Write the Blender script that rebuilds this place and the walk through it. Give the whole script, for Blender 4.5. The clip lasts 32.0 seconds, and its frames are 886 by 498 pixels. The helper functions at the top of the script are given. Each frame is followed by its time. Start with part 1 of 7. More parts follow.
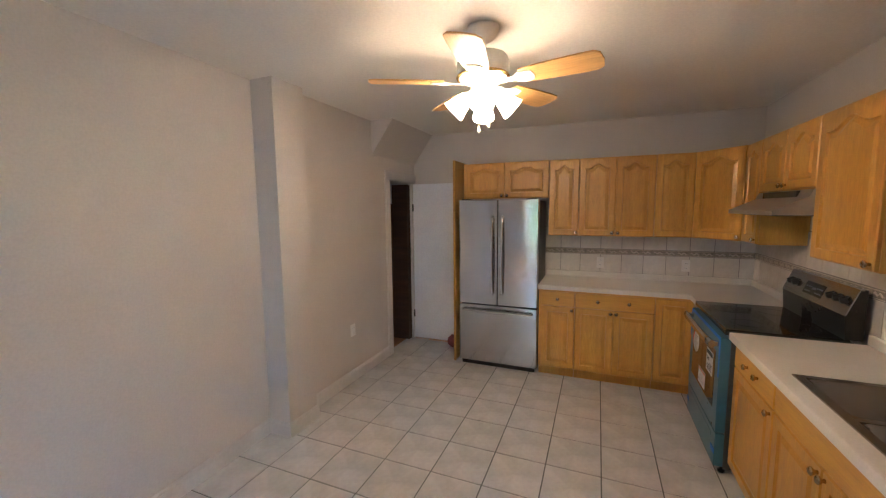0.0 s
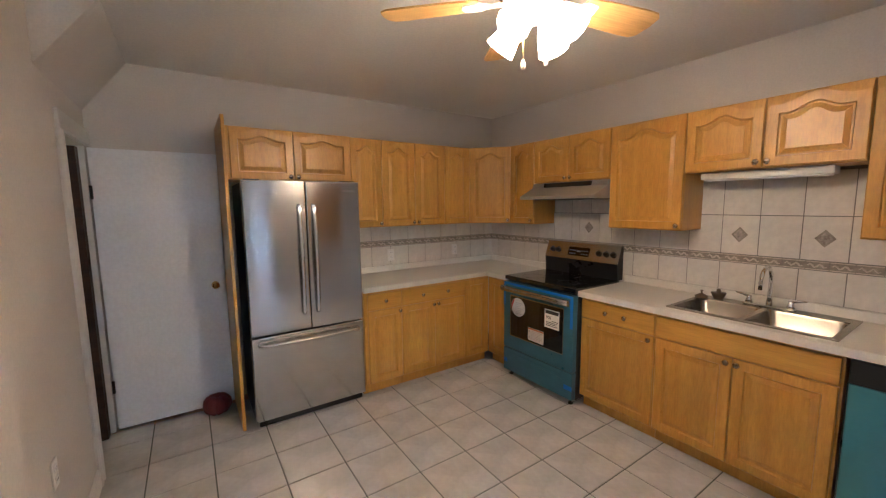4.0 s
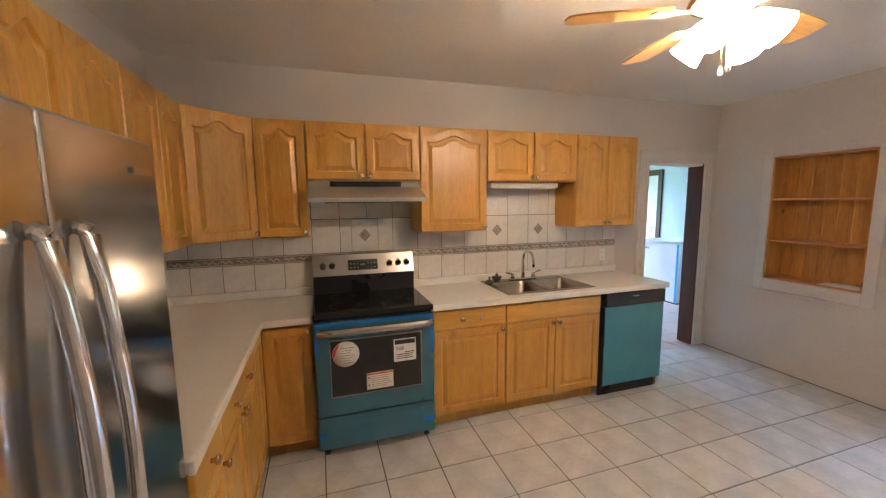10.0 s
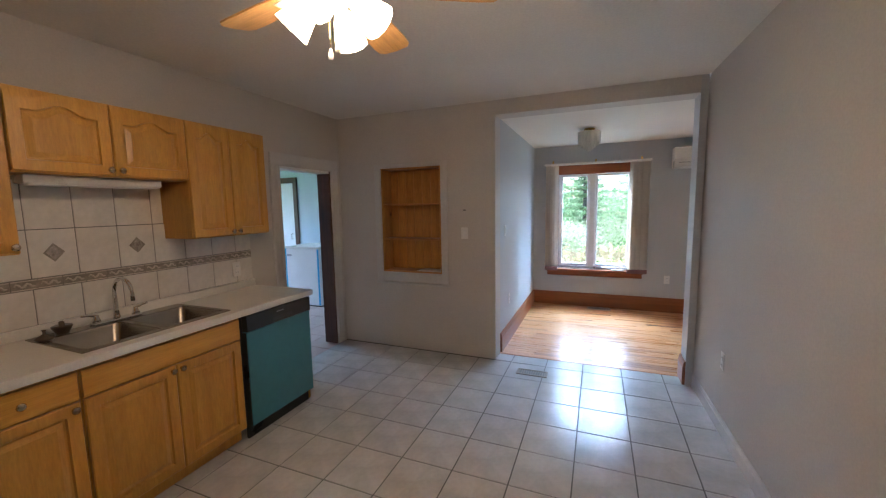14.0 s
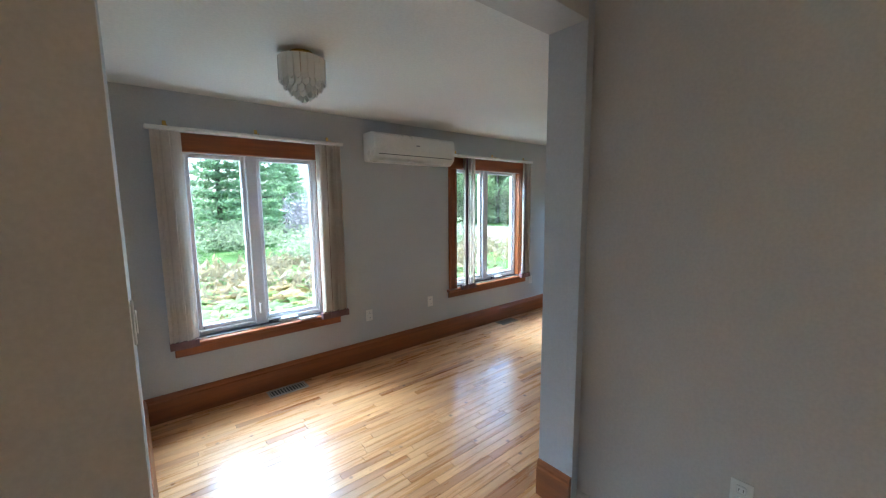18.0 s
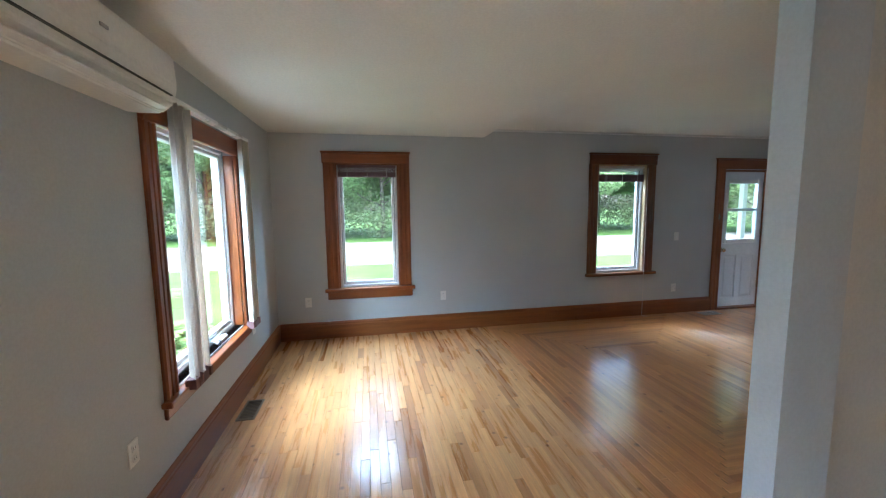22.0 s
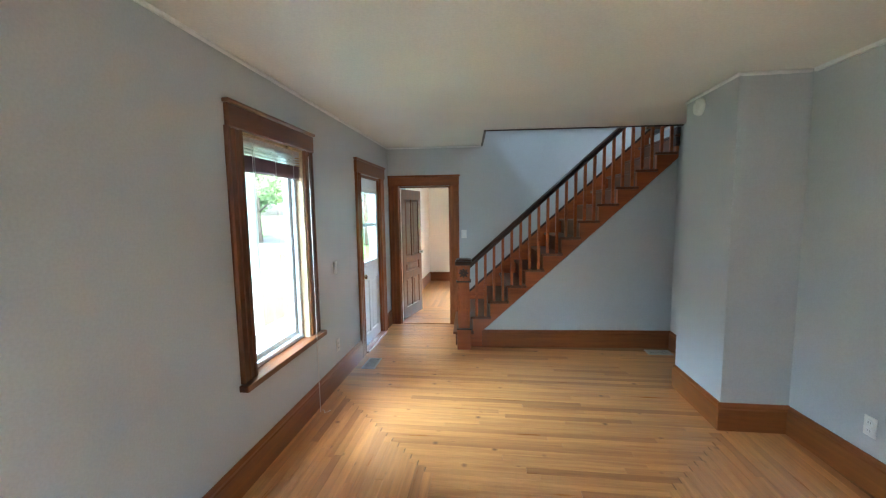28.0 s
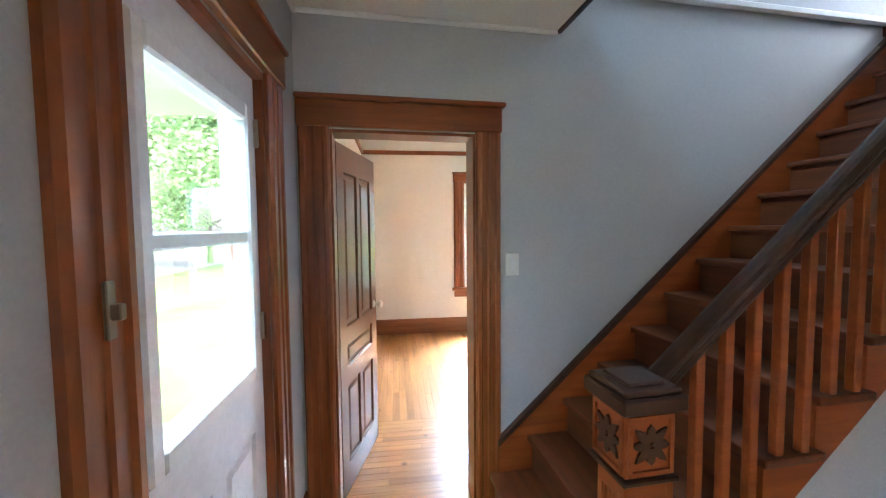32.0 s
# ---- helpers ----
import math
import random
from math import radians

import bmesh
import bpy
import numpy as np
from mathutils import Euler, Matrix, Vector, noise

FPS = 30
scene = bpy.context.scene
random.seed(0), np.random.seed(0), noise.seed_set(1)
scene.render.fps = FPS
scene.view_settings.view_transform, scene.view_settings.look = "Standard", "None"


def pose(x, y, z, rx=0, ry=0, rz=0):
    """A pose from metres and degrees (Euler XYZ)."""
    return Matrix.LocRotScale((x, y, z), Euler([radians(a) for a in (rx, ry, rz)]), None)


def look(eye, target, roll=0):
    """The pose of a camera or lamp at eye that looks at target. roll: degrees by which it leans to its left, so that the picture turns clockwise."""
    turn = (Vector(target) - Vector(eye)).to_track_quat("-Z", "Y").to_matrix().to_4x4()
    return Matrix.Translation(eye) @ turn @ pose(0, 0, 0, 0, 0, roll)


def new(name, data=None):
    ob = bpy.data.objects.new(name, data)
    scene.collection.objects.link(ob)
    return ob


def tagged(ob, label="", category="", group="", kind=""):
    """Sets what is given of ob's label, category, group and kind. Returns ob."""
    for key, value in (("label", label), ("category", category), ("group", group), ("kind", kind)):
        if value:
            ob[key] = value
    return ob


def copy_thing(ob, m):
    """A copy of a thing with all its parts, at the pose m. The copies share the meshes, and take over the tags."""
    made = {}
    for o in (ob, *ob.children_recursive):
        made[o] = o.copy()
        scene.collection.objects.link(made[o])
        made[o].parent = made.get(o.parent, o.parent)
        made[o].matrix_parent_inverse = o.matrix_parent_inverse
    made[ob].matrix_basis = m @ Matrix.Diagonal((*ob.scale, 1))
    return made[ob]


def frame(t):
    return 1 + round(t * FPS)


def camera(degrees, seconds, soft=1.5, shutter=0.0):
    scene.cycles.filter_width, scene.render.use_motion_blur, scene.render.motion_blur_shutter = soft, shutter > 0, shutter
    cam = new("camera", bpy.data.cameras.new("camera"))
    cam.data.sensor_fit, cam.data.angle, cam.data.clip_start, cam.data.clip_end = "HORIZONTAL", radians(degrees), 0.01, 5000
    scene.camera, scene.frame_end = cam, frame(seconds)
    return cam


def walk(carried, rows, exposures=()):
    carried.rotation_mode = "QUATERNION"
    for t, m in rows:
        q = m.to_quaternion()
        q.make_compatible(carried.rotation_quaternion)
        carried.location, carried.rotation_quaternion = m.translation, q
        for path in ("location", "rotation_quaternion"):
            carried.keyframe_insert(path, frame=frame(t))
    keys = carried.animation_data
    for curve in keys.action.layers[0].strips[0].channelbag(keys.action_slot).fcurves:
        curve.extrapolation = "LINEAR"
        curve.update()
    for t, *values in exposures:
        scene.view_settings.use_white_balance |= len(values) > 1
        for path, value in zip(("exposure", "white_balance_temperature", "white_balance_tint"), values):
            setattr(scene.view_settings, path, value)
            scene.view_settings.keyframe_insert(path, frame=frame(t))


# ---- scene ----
cam = camera(98.7, 32.0, soft=1.25)
ROWS = [
    (0.0, -0.018, -0.065, 1.657, 22.09, -6.11, 0.54),
    (0.5, -0.264, -0.001, 1.649, 17.22, -5.85, 0.55),
    (1.0, -0.564, 0.045, 1.643, 12.06, -5.78, 0.58),
    (1.5, -0.776, 0.170, 1.554, 5.84, -5.67, 0.58),
    (2.0, -0.975, 0.289, 1.539, -1.00, -5.68, 0.65),
    (2.5, -1.187, 0.382, 1.534, -9.11, -5.66, 0.55),
    (3.0, -1.394, 0.493, 1.532, -18.70, -5.79, 0.58),
    (3.5, -1.544, 0.671, 1.538, -26.99, -6.11, 0.57),
    (5.5, -1.782, 1.306, 1.612, -48.95, -7.59, 0.93),
    (6.0, -1.792, 1.486, 1.608, -53.29, -7.48, 0.93),
    (6.5, -1.831, 1.702, 1.603, -59.30, -7.28, 0.79),
    (7.0, -1.772, 1.919, 1.605, -65.06, -7.32, 0.71),
    (7.5, -1.652, 2.165, 1.597, -70.73, -7.23, 0.63),
    (8.0, -1.611, 2.459, 1.589, -76.59, -7.12, 0.51),
    (8.5, -1.634, 2.704, 1.569, -84.26, -6.89, 0.62),
    (9.0, -1.635, 2.948, 1.595, -92.30, -7.27, 0.59),
    (9.5, -1.616, 3.097, 1.594, -100.93, -7.25, 0.59),
    (10.0, -1.641, 3.276, 1.598, -107.83, -7.15, 0.61),
    (10.5, -1.728, 3.370, 1.578, -114.10, -6.67, 0.80),
    (11.0, -1.771, 3.439, 1.578, -121.92, -6.19, 0.85),
    (11.5, -1.744, 3.486, 1.572, -129.90, -6.14, 0.98),
    (12.0, -1.694, 3.496, 1.577, -136.77, -6.27, 1.02),
    (12.5, -1.685, 3.510, 1.569, -142.83, -6.18, 1.10),
    (13.0, -1.643, 3.428, 1.571, -148.32, -6.30, 1.09),
    (13.5, -1.561, 3.187, 1.567, -152.60, -6.41, 1.05),
    (14.0, -1.379, 2.932, 1.557, -157.98, -6.44, 1.01),
    (14.5, -1.156, 2.704, 1.559, -166.17, -6.49, 1.03),
    (15.0, -0.927, 2.376, 1.569, -176.24, -6.54, 0.94),
    (15.5, -0.752, 2.103, 1.567, -185.07, -6.53, 0.86),
    (17.5, -0.411, 0.605, 1.590, -215.43, -7.13, 0.72),
    (18.0, -0.462, 0.248, 1.614, -219.95, -7.09, 0.50),
    (18.5, -0.470, -0.130, 1.570, -226.10, -6.55, 0.85),
    (19.0, -0.506, -0.517, 1.547, -234.49, -6.40, 0.85),
    (19.5, -0.669, -0.872, 1.531, -239.86, -6.21, 0.73),
    (20.0, -0.780, -1.168, 1.516, -245.08, -5.99, 0.75),
    (20.5, -0.844, -1.428, 1.498, -252.10, -5.73, 0.83),
    (21.0, -0.900, -1.684, 1.501, -261.87, -5.73, 0.72),
    (21.5, -1.034, -1.908, 1.550, -272.62, -6.34, 0.59),
    (22.0, -1.258, -2.078, 1.550, -281.17, -6.17, 0.68),
    (22.5, -1.455, -2.298, 1.567, -290.65, -6.36, 0.71),
    (23.0, -1.707, -2.429, 1.575, -300.16, -6.42, 0.70),
    (23.5, -2.009, -2.501, 1.605, -307.97, -6.64, 0.60),
    (24.0, -2.295, -2.559, 1.623, -314.83, -6.75, 0.74),
    (24.5, -2.570, -2.527, 1.635, -322.06, -6.87, 0.84),
    (25.0, -2.915, -2.460, 1.638, -328.79, -6.83, 0.91),
    (25.5, -3.263, -2.391, 1.625, -335.14, -6.65, 0.82),
    (26.0, -3.545, -2.231, 1.598, -340.53, -6.65, 0.88),
    (26.5, -3.820, -2.025, 1.598, -344.78, -6.34, 0.76),
    (28.5, -4.631, -0.749, 1.624, -354.80, -5.47, 0.97),
    (29.0, -4.792, -0.321, 1.592, -356.87, -5.10, 1.05),
    (29.5, -4.972, 0.102, 1.573, -359.48, -5.01, 1.00),
    (30.0, -5.105, 0.517, 1.560, -361.94, -5.00, 1.03),
    (30.5, -5.217, 0.928, 1.535, -362.77, -4.30, 1.02),
    (31.0, -5.323, 1.349, 1.525, -364.99, -3.90, 0.94),
    (31.5, -5.375, 1.817, 1.497, -366.15, -3.40, 0.50),
    (32.0, -5.452, 2.264, 1.497, -367.13, -3.25, 0.50),
]
EXPOSURES = [(0.0, 3.75, 5120, 11), (3.0, 3.85, 5050, 11), (7.0, 4.3, 5150, 9), (9.0, 4.5, 5400, 11), (10.0, 4.2, 5300, 11), (11.0, 3.92, 5020, 10), (12.0, 3.25, 4950, 11), (13.0, 3.05, 5150, 13), (14.0, 3.05, 5300, 12), (15.0, 3.25, 5650, 11), (18.0, 2.75, 5200, 3), (19.0, 2.55, 5100, -4), (20.0, 2.5, 5150, 0), (21.0, 2.95, 5400, 6), (22.0, 2.95, 5450, 3), (23.0, 2.85, 5400, 0), (24.0, 3.0, 5350, -2), (25.0, 3.2, 5400, -2), (26.0, 3.75, 5600, 0), (28.5, 3.95, 5700, 0), (30.0, 2.9, 5700, -2), (31.0, 4.5, 6000, 6), (32.0, 3.9, 6000, 9)]
walk(cam, [(t, pose(x, y, z, 90 + pitch, roll, yaw)) for t, x, y, z, yaw, pitch, roll in ROWS], EXPOSURES)

# ---- daylight: bright overcast sky and a wide soft sun
world = bpy.data.worlds.new("sky")
scene.world = world
world.use_nodes = True
wn = world.node_tree
sky = wn.nodes.new("ShaderNodeTexSky")
sky.sky_type, sky.sun_disc = "NISHITA", False
sky.sun_elevation, sky.sun_rotation = radians(68), radians(145)
sky.air_density, sky.dust_density, sky.ozone_density = 1.0, 4.0, 0.6
grey = wn.nodes.new("ShaderNodeHueSaturation")
grey.inputs["Saturation"].default_value = 0.9
wn.links.new(sky.outputs[0], grey.inputs["Color"])
wn.links.new(grey.outputs[0], wn.nodes["Background"].inputs[0])
wn.nodes["Background"].inputs[1].default_value = 0.15
sun = new("sun", bpy.data.lights.new("sun", "SUN"))
sun.data.energy, sun.data.angle, sun.data.color = 2.9, radians(85), (0.97, 0.985, 1.0)
sun.matrix_basis = look((0, 0, 20), (-3.5, 5, 5))


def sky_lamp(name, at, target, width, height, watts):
    """Added lamp for the sky's light at one window, hung outside above its head."""
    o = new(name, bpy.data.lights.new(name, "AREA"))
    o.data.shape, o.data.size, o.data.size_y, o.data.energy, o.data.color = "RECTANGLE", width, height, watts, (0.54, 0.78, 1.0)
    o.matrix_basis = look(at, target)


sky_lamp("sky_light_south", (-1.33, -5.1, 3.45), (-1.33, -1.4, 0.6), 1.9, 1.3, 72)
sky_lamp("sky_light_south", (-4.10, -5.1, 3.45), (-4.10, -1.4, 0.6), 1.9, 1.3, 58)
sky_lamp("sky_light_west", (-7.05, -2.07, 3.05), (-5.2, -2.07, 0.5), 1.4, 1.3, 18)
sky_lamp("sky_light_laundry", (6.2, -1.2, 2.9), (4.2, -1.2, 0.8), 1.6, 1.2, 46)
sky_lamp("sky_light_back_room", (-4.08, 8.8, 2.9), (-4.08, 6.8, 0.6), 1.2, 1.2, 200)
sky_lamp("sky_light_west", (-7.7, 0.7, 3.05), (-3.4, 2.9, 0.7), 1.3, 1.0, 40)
# added fill lamp below the porch ceiling, brightening the front door's glass
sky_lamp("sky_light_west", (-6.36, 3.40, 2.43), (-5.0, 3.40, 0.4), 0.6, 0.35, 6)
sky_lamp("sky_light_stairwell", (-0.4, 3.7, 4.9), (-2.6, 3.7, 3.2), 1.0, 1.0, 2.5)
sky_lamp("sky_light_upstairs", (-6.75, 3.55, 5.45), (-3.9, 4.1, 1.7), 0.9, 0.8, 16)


# ---- materials
def nodes_of(name):
    m = bpy.data.materials.new(name)
    m.use_nodes = True
    nt = m.node_tree
    return m, nt, nt.nodes["Principled BSDF"]


def noise_node(nt, coord, scale, detail=4.0, stretch=None, rough=0.55):
    n = nt.nodes.new("ShaderNodeTexNoise")
    n.inputs["Scale"].default_value, n.inputs["Detail"].default_value, n.inputs["Roughness"].default_value = scale, detail, rough
    if stretch:
        mp = nt.nodes.new("ShaderNodeMapping")
        mp.inputs["Scale"].default_value = stretch
        nt.links.new(coord, mp.inputs["Vector"])
        coord = mp.outputs[0]
    nt.links.new(coord, n.inputs["Vector"])
    return n


def ramp(nt, source, stops):
    r = nt.nodes.new("ShaderNodeValToRGB")
    e = r.color_ramp.elements
    while len(e) < len(stops):
        e.new(0.5)
    for i, (p, c) in enumerate(stops):
        e[i].position, e[i].color = p, (*c, 1)
    nt.links.new(source, r.inputs[0])
    return r


def mixed(nt, a, b, fac, mode="MIX"):
    x = nt.nodes.new("ShaderNodeMix")
    x.data_type, x.blend_type = "RGBA", mode
    for sock, v in ((x.inputs[0], fac), (x.inputs[6], a), (x.inputs[7], b)):
        if hasattr(v, "is_output"):
            nt.links.new(v, sock)
        else:
            sock.default_value = v if isinstance(v, float) else (*v, 1)
    return x.outputs[2]


def bumped(nt, bsdf, source, strength, distance=0.002):
    b = nt.nodes.new("ShaderNodeBump")
    b.inputs["Strength"].default_value, b.inputs["Distance"].default_value = strength, distance
    nt.links.new(source, b.inputs["Height"])
    nt.links.new(b.outputs[0], bsdf.inputs["Normal"])


def random_of(nt):
    """A number for each piece: by object, and by island within a joined mesh."""
    o, g, a, f = nt.nodes.new("ShaderNodeObjectInfo"), nt.nodes.new("ShaderNodeNewGeometry"), nt.nodes.new("ShaderNodeMath"), nt.nodes.new("ShaderNodeMath")
    nt.links.new(o.outputs["Random"], a.inputs[0])
    nt.links.new(g.outputs["Random Per Island"], a.inputs[1])
    f.operation = "FRACT"
    nt.links.new(a.outputs[0], f.inputs[0])
    return f.outputs[0]


def plain(name, colour, rough=0.5, metal=0.0, vary=0.12, scale=3.0, fine=60.0, bump=0.15, per_piece=0.0, rough_vary=0.12, coat=0.0):
    """Paint, plastic, stone: two scales of mottling, uneven gloss and a fine relief."""
    m, nt, bs = nodes_of(name)
    co = nt.nodes.new("ShaderNodeTexCoord").outputs["Object"]
    big, small = noise_node(nt, co, scale), noise_node(nt, co, fine, 3.0)
    lo, hi = tuple(c * (1 - vary) for c in colour), tuple(min(1, c * (1 + vary * 0.6)) for c in colour)
    base = ramp(nt, big.outputs[0], [(0.3, lo), (0.7, hi)]).outputs[0]
    base = mixed(nt, base, ramp(nt, small.outputs[0], [(0.35, (0.86, 0.86, 0.86)), (0.65, (1, 1, 1))]).outputs[0], 0.5, "MULTIPLY")
    if per_piece:
        k = ramp(nt, random_of(nt), [(0.0, (1 - per_piece,) * 3), (1.0, (1, 1, 1))]).outputs[0]
        base = mixed(nt, base, k, 1.0, "MULTIPLY")
    nt.links.new(base, bs.inputs["Base Color"])
    rr = nt.nodes.new("ShaderNodeMapRange")
    rr.inputs[3].default_value, rr.inputs[4].default_value = max(0.02, rough - rough_vary), min(1, rough + rough_vary)
    nt.links.new(big.outputs[0], rr.inputs[0])
    nt.links.new(rr.outputs[0], bs.inputs["Roughness"])
    bs.inputs["Metallic"].default_value = metal
    bs.inputs["Coat Weight"].default_value = coat
    if bump:
        bumped(nt, bs, small.outputs[0], bump)
    return m


def wood(name, dark, light, grain=(1.0, 14.0, 14.0), rough=0.35, per_piece=0.3, coat=0.0, knots=0.0, scale=1.6, bump=0.12, hue=0.0, fibres=0.55):
    """Stained or varnished wood: long fibres, broad figure and, where asked, knots; each piece has its own tone."""
    m, nt, bs = nodes_of(name)
    co = nt.nodes.new("ShaderNodeTexCoord").outputs["Object"]
    rnd = random_of(nt)
    shift = nt.nodes.new("ShaderNodeVectorMath")
    shift.operation = "MULTIPLY_ADD"
    cx = nt.nodes.new("ShaderNodeCombineXYZ")
    for i in range(3):
        nt.links.new(rnd, cx.inputs[i])
    nt.links.new(cx.outputs[0], shift.inputs[0])
    shift.inputs[1].default_value = (37, 53, 71)
    nt.links.new(co, shift.inputs[2])
    v = shift.outputs[0]
    figure = noise_node(nt, v, scale, 5.0, grain, 0.6)
    fibre = noise_node(nt, v, scale * 9, 4.0, (grain[0] * 0.5, grain[1], grain[2]), 0.7)
    base = ramp(nt, figure.outputs[0], [(0.32, dark), (0.5, tuple((a + b) / 2 for a, b in zip(dark, light))), (0.68, light)]).outputs[0]
    base = mixed(nt, base, ramp(nt, fibre.outputs[0], [(0.35, (0.62, 0.55, 0.5)), (0.6, (1, 1, 1))]).outputs[0], fibres, "MULTIPLY")
    if per_piece:
        tone = ramp(nt, rnd, [(0.0, (1 - per_piece, 1 - per_piece * 1.25, 1 - per_piece * 1.5)), (0.25, (1 - per_piece * 0.35,) * 3), (1.0, (1 + hue, 1, 1))]).outputs[0]
        base = mixed(nt, base, tone, 1.0, "MULTIPLY")
    if knots:
        vo = nt.nodes.new("ShaderNodeTexVoronoi")
        vo.inputs["Scale"].default_value = knots
        nt.links.new(v, vo.inputs["Vector"])
        base = mixed(nt, base, ramp(nt, vo.outputs["Distance"], [(0.04, (0.3, 0.2, 0.14)), (0.13, (1, 1, 1))]).outputs[0], 0.9, "MULTIPLY")
    nt.links.new(base, bs.inputs["Base Color"])
    rr = nt.nodes.new("ShaderNodeMapRange")
    rr.inputs[3].default_value, rr.inputs[4].default_value = max(0.05, rough - 0.1), rough + 0.14
    nt.links.new(figure.outputs[0], rr.inputs[0])
    nt.links.new(rr.outputs[0], bs.inputs["Roughness"])
    bs.inputs["Coat Weight"].default_value, bs.inputs["Coat Roughness"].default_value = coat, 0.16
    bumped(nt, bs, fibre.outputs[0], bump, 0.001)
    return m


def brushed(name, colour, rough=0.3, stretch=(1, 1, 40), streak=0.0):
    """Metal with a faint grain; streak draws its highlights out upright, as across fine level brushing."""
    m, nt, bs = nodes_of(name)
    co = nt.nodes.new("ShaderNodeTexCoord").outputs["Object"]
    n, b = noise_node(nt, co, 4.0, 2.0, stretch), noise_node(nt, co, 1.3, 2.0)
    nt.links.new(ramp(nt, n.outputs[0], [(0.3, tuple(c * 0.92 for c in colour)), (0.7, colour)]).outputs[0], bs.inputs["Base Color"])
    rr = nt.nodes.new("ShaderNodeMapRange")
    rr.inputs[3].default_value, rr.inputs[4].default_value = rough - 0.03, rough + 0.03
    nt.links.new(b.outputs[0], rr.inputs[0])
    nt.links.new(rr.outputs[0], bs.inputs["Roughness"])
    bs.inputs["Metallic"].default_value = 1.0
    bs.inputs["Anisotropic"].default_value, bs.inputs["Anisotropic Rotation"].default_value = streak, 0.25
    return m


def glassy(name, colour=(1, 1, 1), rough=0.0):
    m, nt, bs = nodes_of(name)
    bs.inputs["Base Color"].default_value = (*colour, 1)
    bs.inputs["Transmission Weight"].default_value, bs.inputs["Roughness"].default_value, bs.inputs["IOR"].default_value = 1.0, rough, 1.45
    return m


def glowing(name, colour, strength):
    m, nt, bs = nodes_of(name)
    bs.inputs["Base Color"].default_value = (0.9, 0.87, 0.8, 1)
    bs.inputs["Emission Color"].default_value, bs.inputs["Emission Strength"].default_value = (*colour, 1), strength
    return m


def foliage(name, colour, vary=0.3, per_piece=0.35):
    """Leaves or thin cloth that let light through."""
    m = plain(name, colour, 0.6, vary=vary, scale=1.2, per_piece=per_piece, bump=0)
    nt = m.node_tree
    bs, out = nt.nodes["Principled BSDF"], nt.nodes["Material Output"]
    tr, mx = nt.nodes.new("ShaderNodeBsdfTranslucent"), nt.nodes.new("ShaderNodeMixShader")
    nt.links.new(bs.inputs["Base Color"].links[0].from_socket, tr.inputs["Color"])
    mx.inputs[0].default_value = 0.5
    nt.links.new(bs.outputs[0], mx.inputs[1])
    nt.links.new(tr.outputs[0], mx.inputs[2])
    nt.links.new(mx.outputs[0], out.inputs["Surface"])
    return m


WALL = plain("wall paint, warm grey", (0.58, 0.545, 0.505), 0.62, vary=0.05, scale=1.2, fine=90, bump=0.10)
WALL_LR = plain("wall paint, cool grey", (0.50, 0.515, 0.53), 0.55, vary=0.05, scale=1.2, fine=90, bump=0.10)
WALL_PALE = plain("wall paint, cream", (0.80, 0.73, 0.67), 0.6, vary=0.04, scale=1.2, fine=90, bump=0.1)
WALL_BLUE = plain("wall paint, pale blue", (0.62, 0.72, 0.78), 0.55, vary=0.05, scale=1.2, fine=80, bump=0.1)
CEIL = plain("ceiling paint", (0.78, 0.757, 0.708), 0.75, vary=0.05, scale=0.9, fine=70, bump=0.18)
TRIM_GREY = plain("trim paint, grey white", (0.60, 0.585, 0.56), 0.45, vary=0.05, fine=40, bump=0.08)
WHITE = plain("white paint", (0.80, 0.80, 0.79), 0.4, vary=0.04, fine=50, bump=0.05)
DOORWHITE = plain("white door paint", (0.76, 0.77, 0.80), 0.42, vary=0.04, fine=50, bump=0.05)
VINYL = plain("white vinyl", (0.78, 0.78, 0.78), 0.35, vary=0.03, bump=0.03)
PLASTIC = plain("white plastic", (0.78, 0.77, 0.74), 0.3, vary=0.03, bump=0.02)
BROWN_TRIM = wood("varnished brown trim", (0.175, 0.042, 0.007), (0.30, 0.083, 0.014), (12, 12, 0.9), 0.34, 0.12, coat=0.18, fibres=0.28)
BROWN_TRIM_X = wood("varnished brown trim, level", (0.175, 0.042, 0.007), (0.30, 0.083, 0.014), (0.9, 12, 12), 0.34, 0.12, coat=0.18, fibres=0.28)
# darker stain for window 4, with some of its shade in the tone
BROWN_DEEP = wood("deep brown trim", (0.095, 0.024, 0.005), (0.19, 0.054, 0.010), (12, 12, 0.9), 0.34, 0.12, coat=0.18, fibres=0.28)
BROWN_DEEP_X = wood("deep brown trim, level", (0.095, 0.024, 0.005), (0.19, 0.054, 0.010), (0.9, 12, 12), 0.34, 0.12, coat=0.18, fibres=0.28)
# brown laundry trim; the shade on the jamb is put into its colour
SHADED_TRIM = wood("brown trim, shade in its tone", (0.055, 0.020, 0.012), (0.115, 0.042, 0.024), (12, 12, 0.9), 0.4, 0.1, coat=0.1)
RAW_PINE = wood("bare pine jamb", (0.52, 0.36, 0.20), (0.70, 0.52, 0.32), (10, 10, 0.8), 0.5, 0.05, knots=5.0)
DARK_RAIL = wood("dark handrail wood", (0.040, 0.014, 0.008), (0.085, 0.031, 0.017), (0.9, 12, 12), 0.38, 0.1, coat=0.12)
STAIR_WOOD = wood("stair wood", (0.28, 0.062, 0.011), (0.43, 0.108, 0.020), (0.9, 12, 12), 0.34, 0.15, coat=0.15, fibres=0.3)
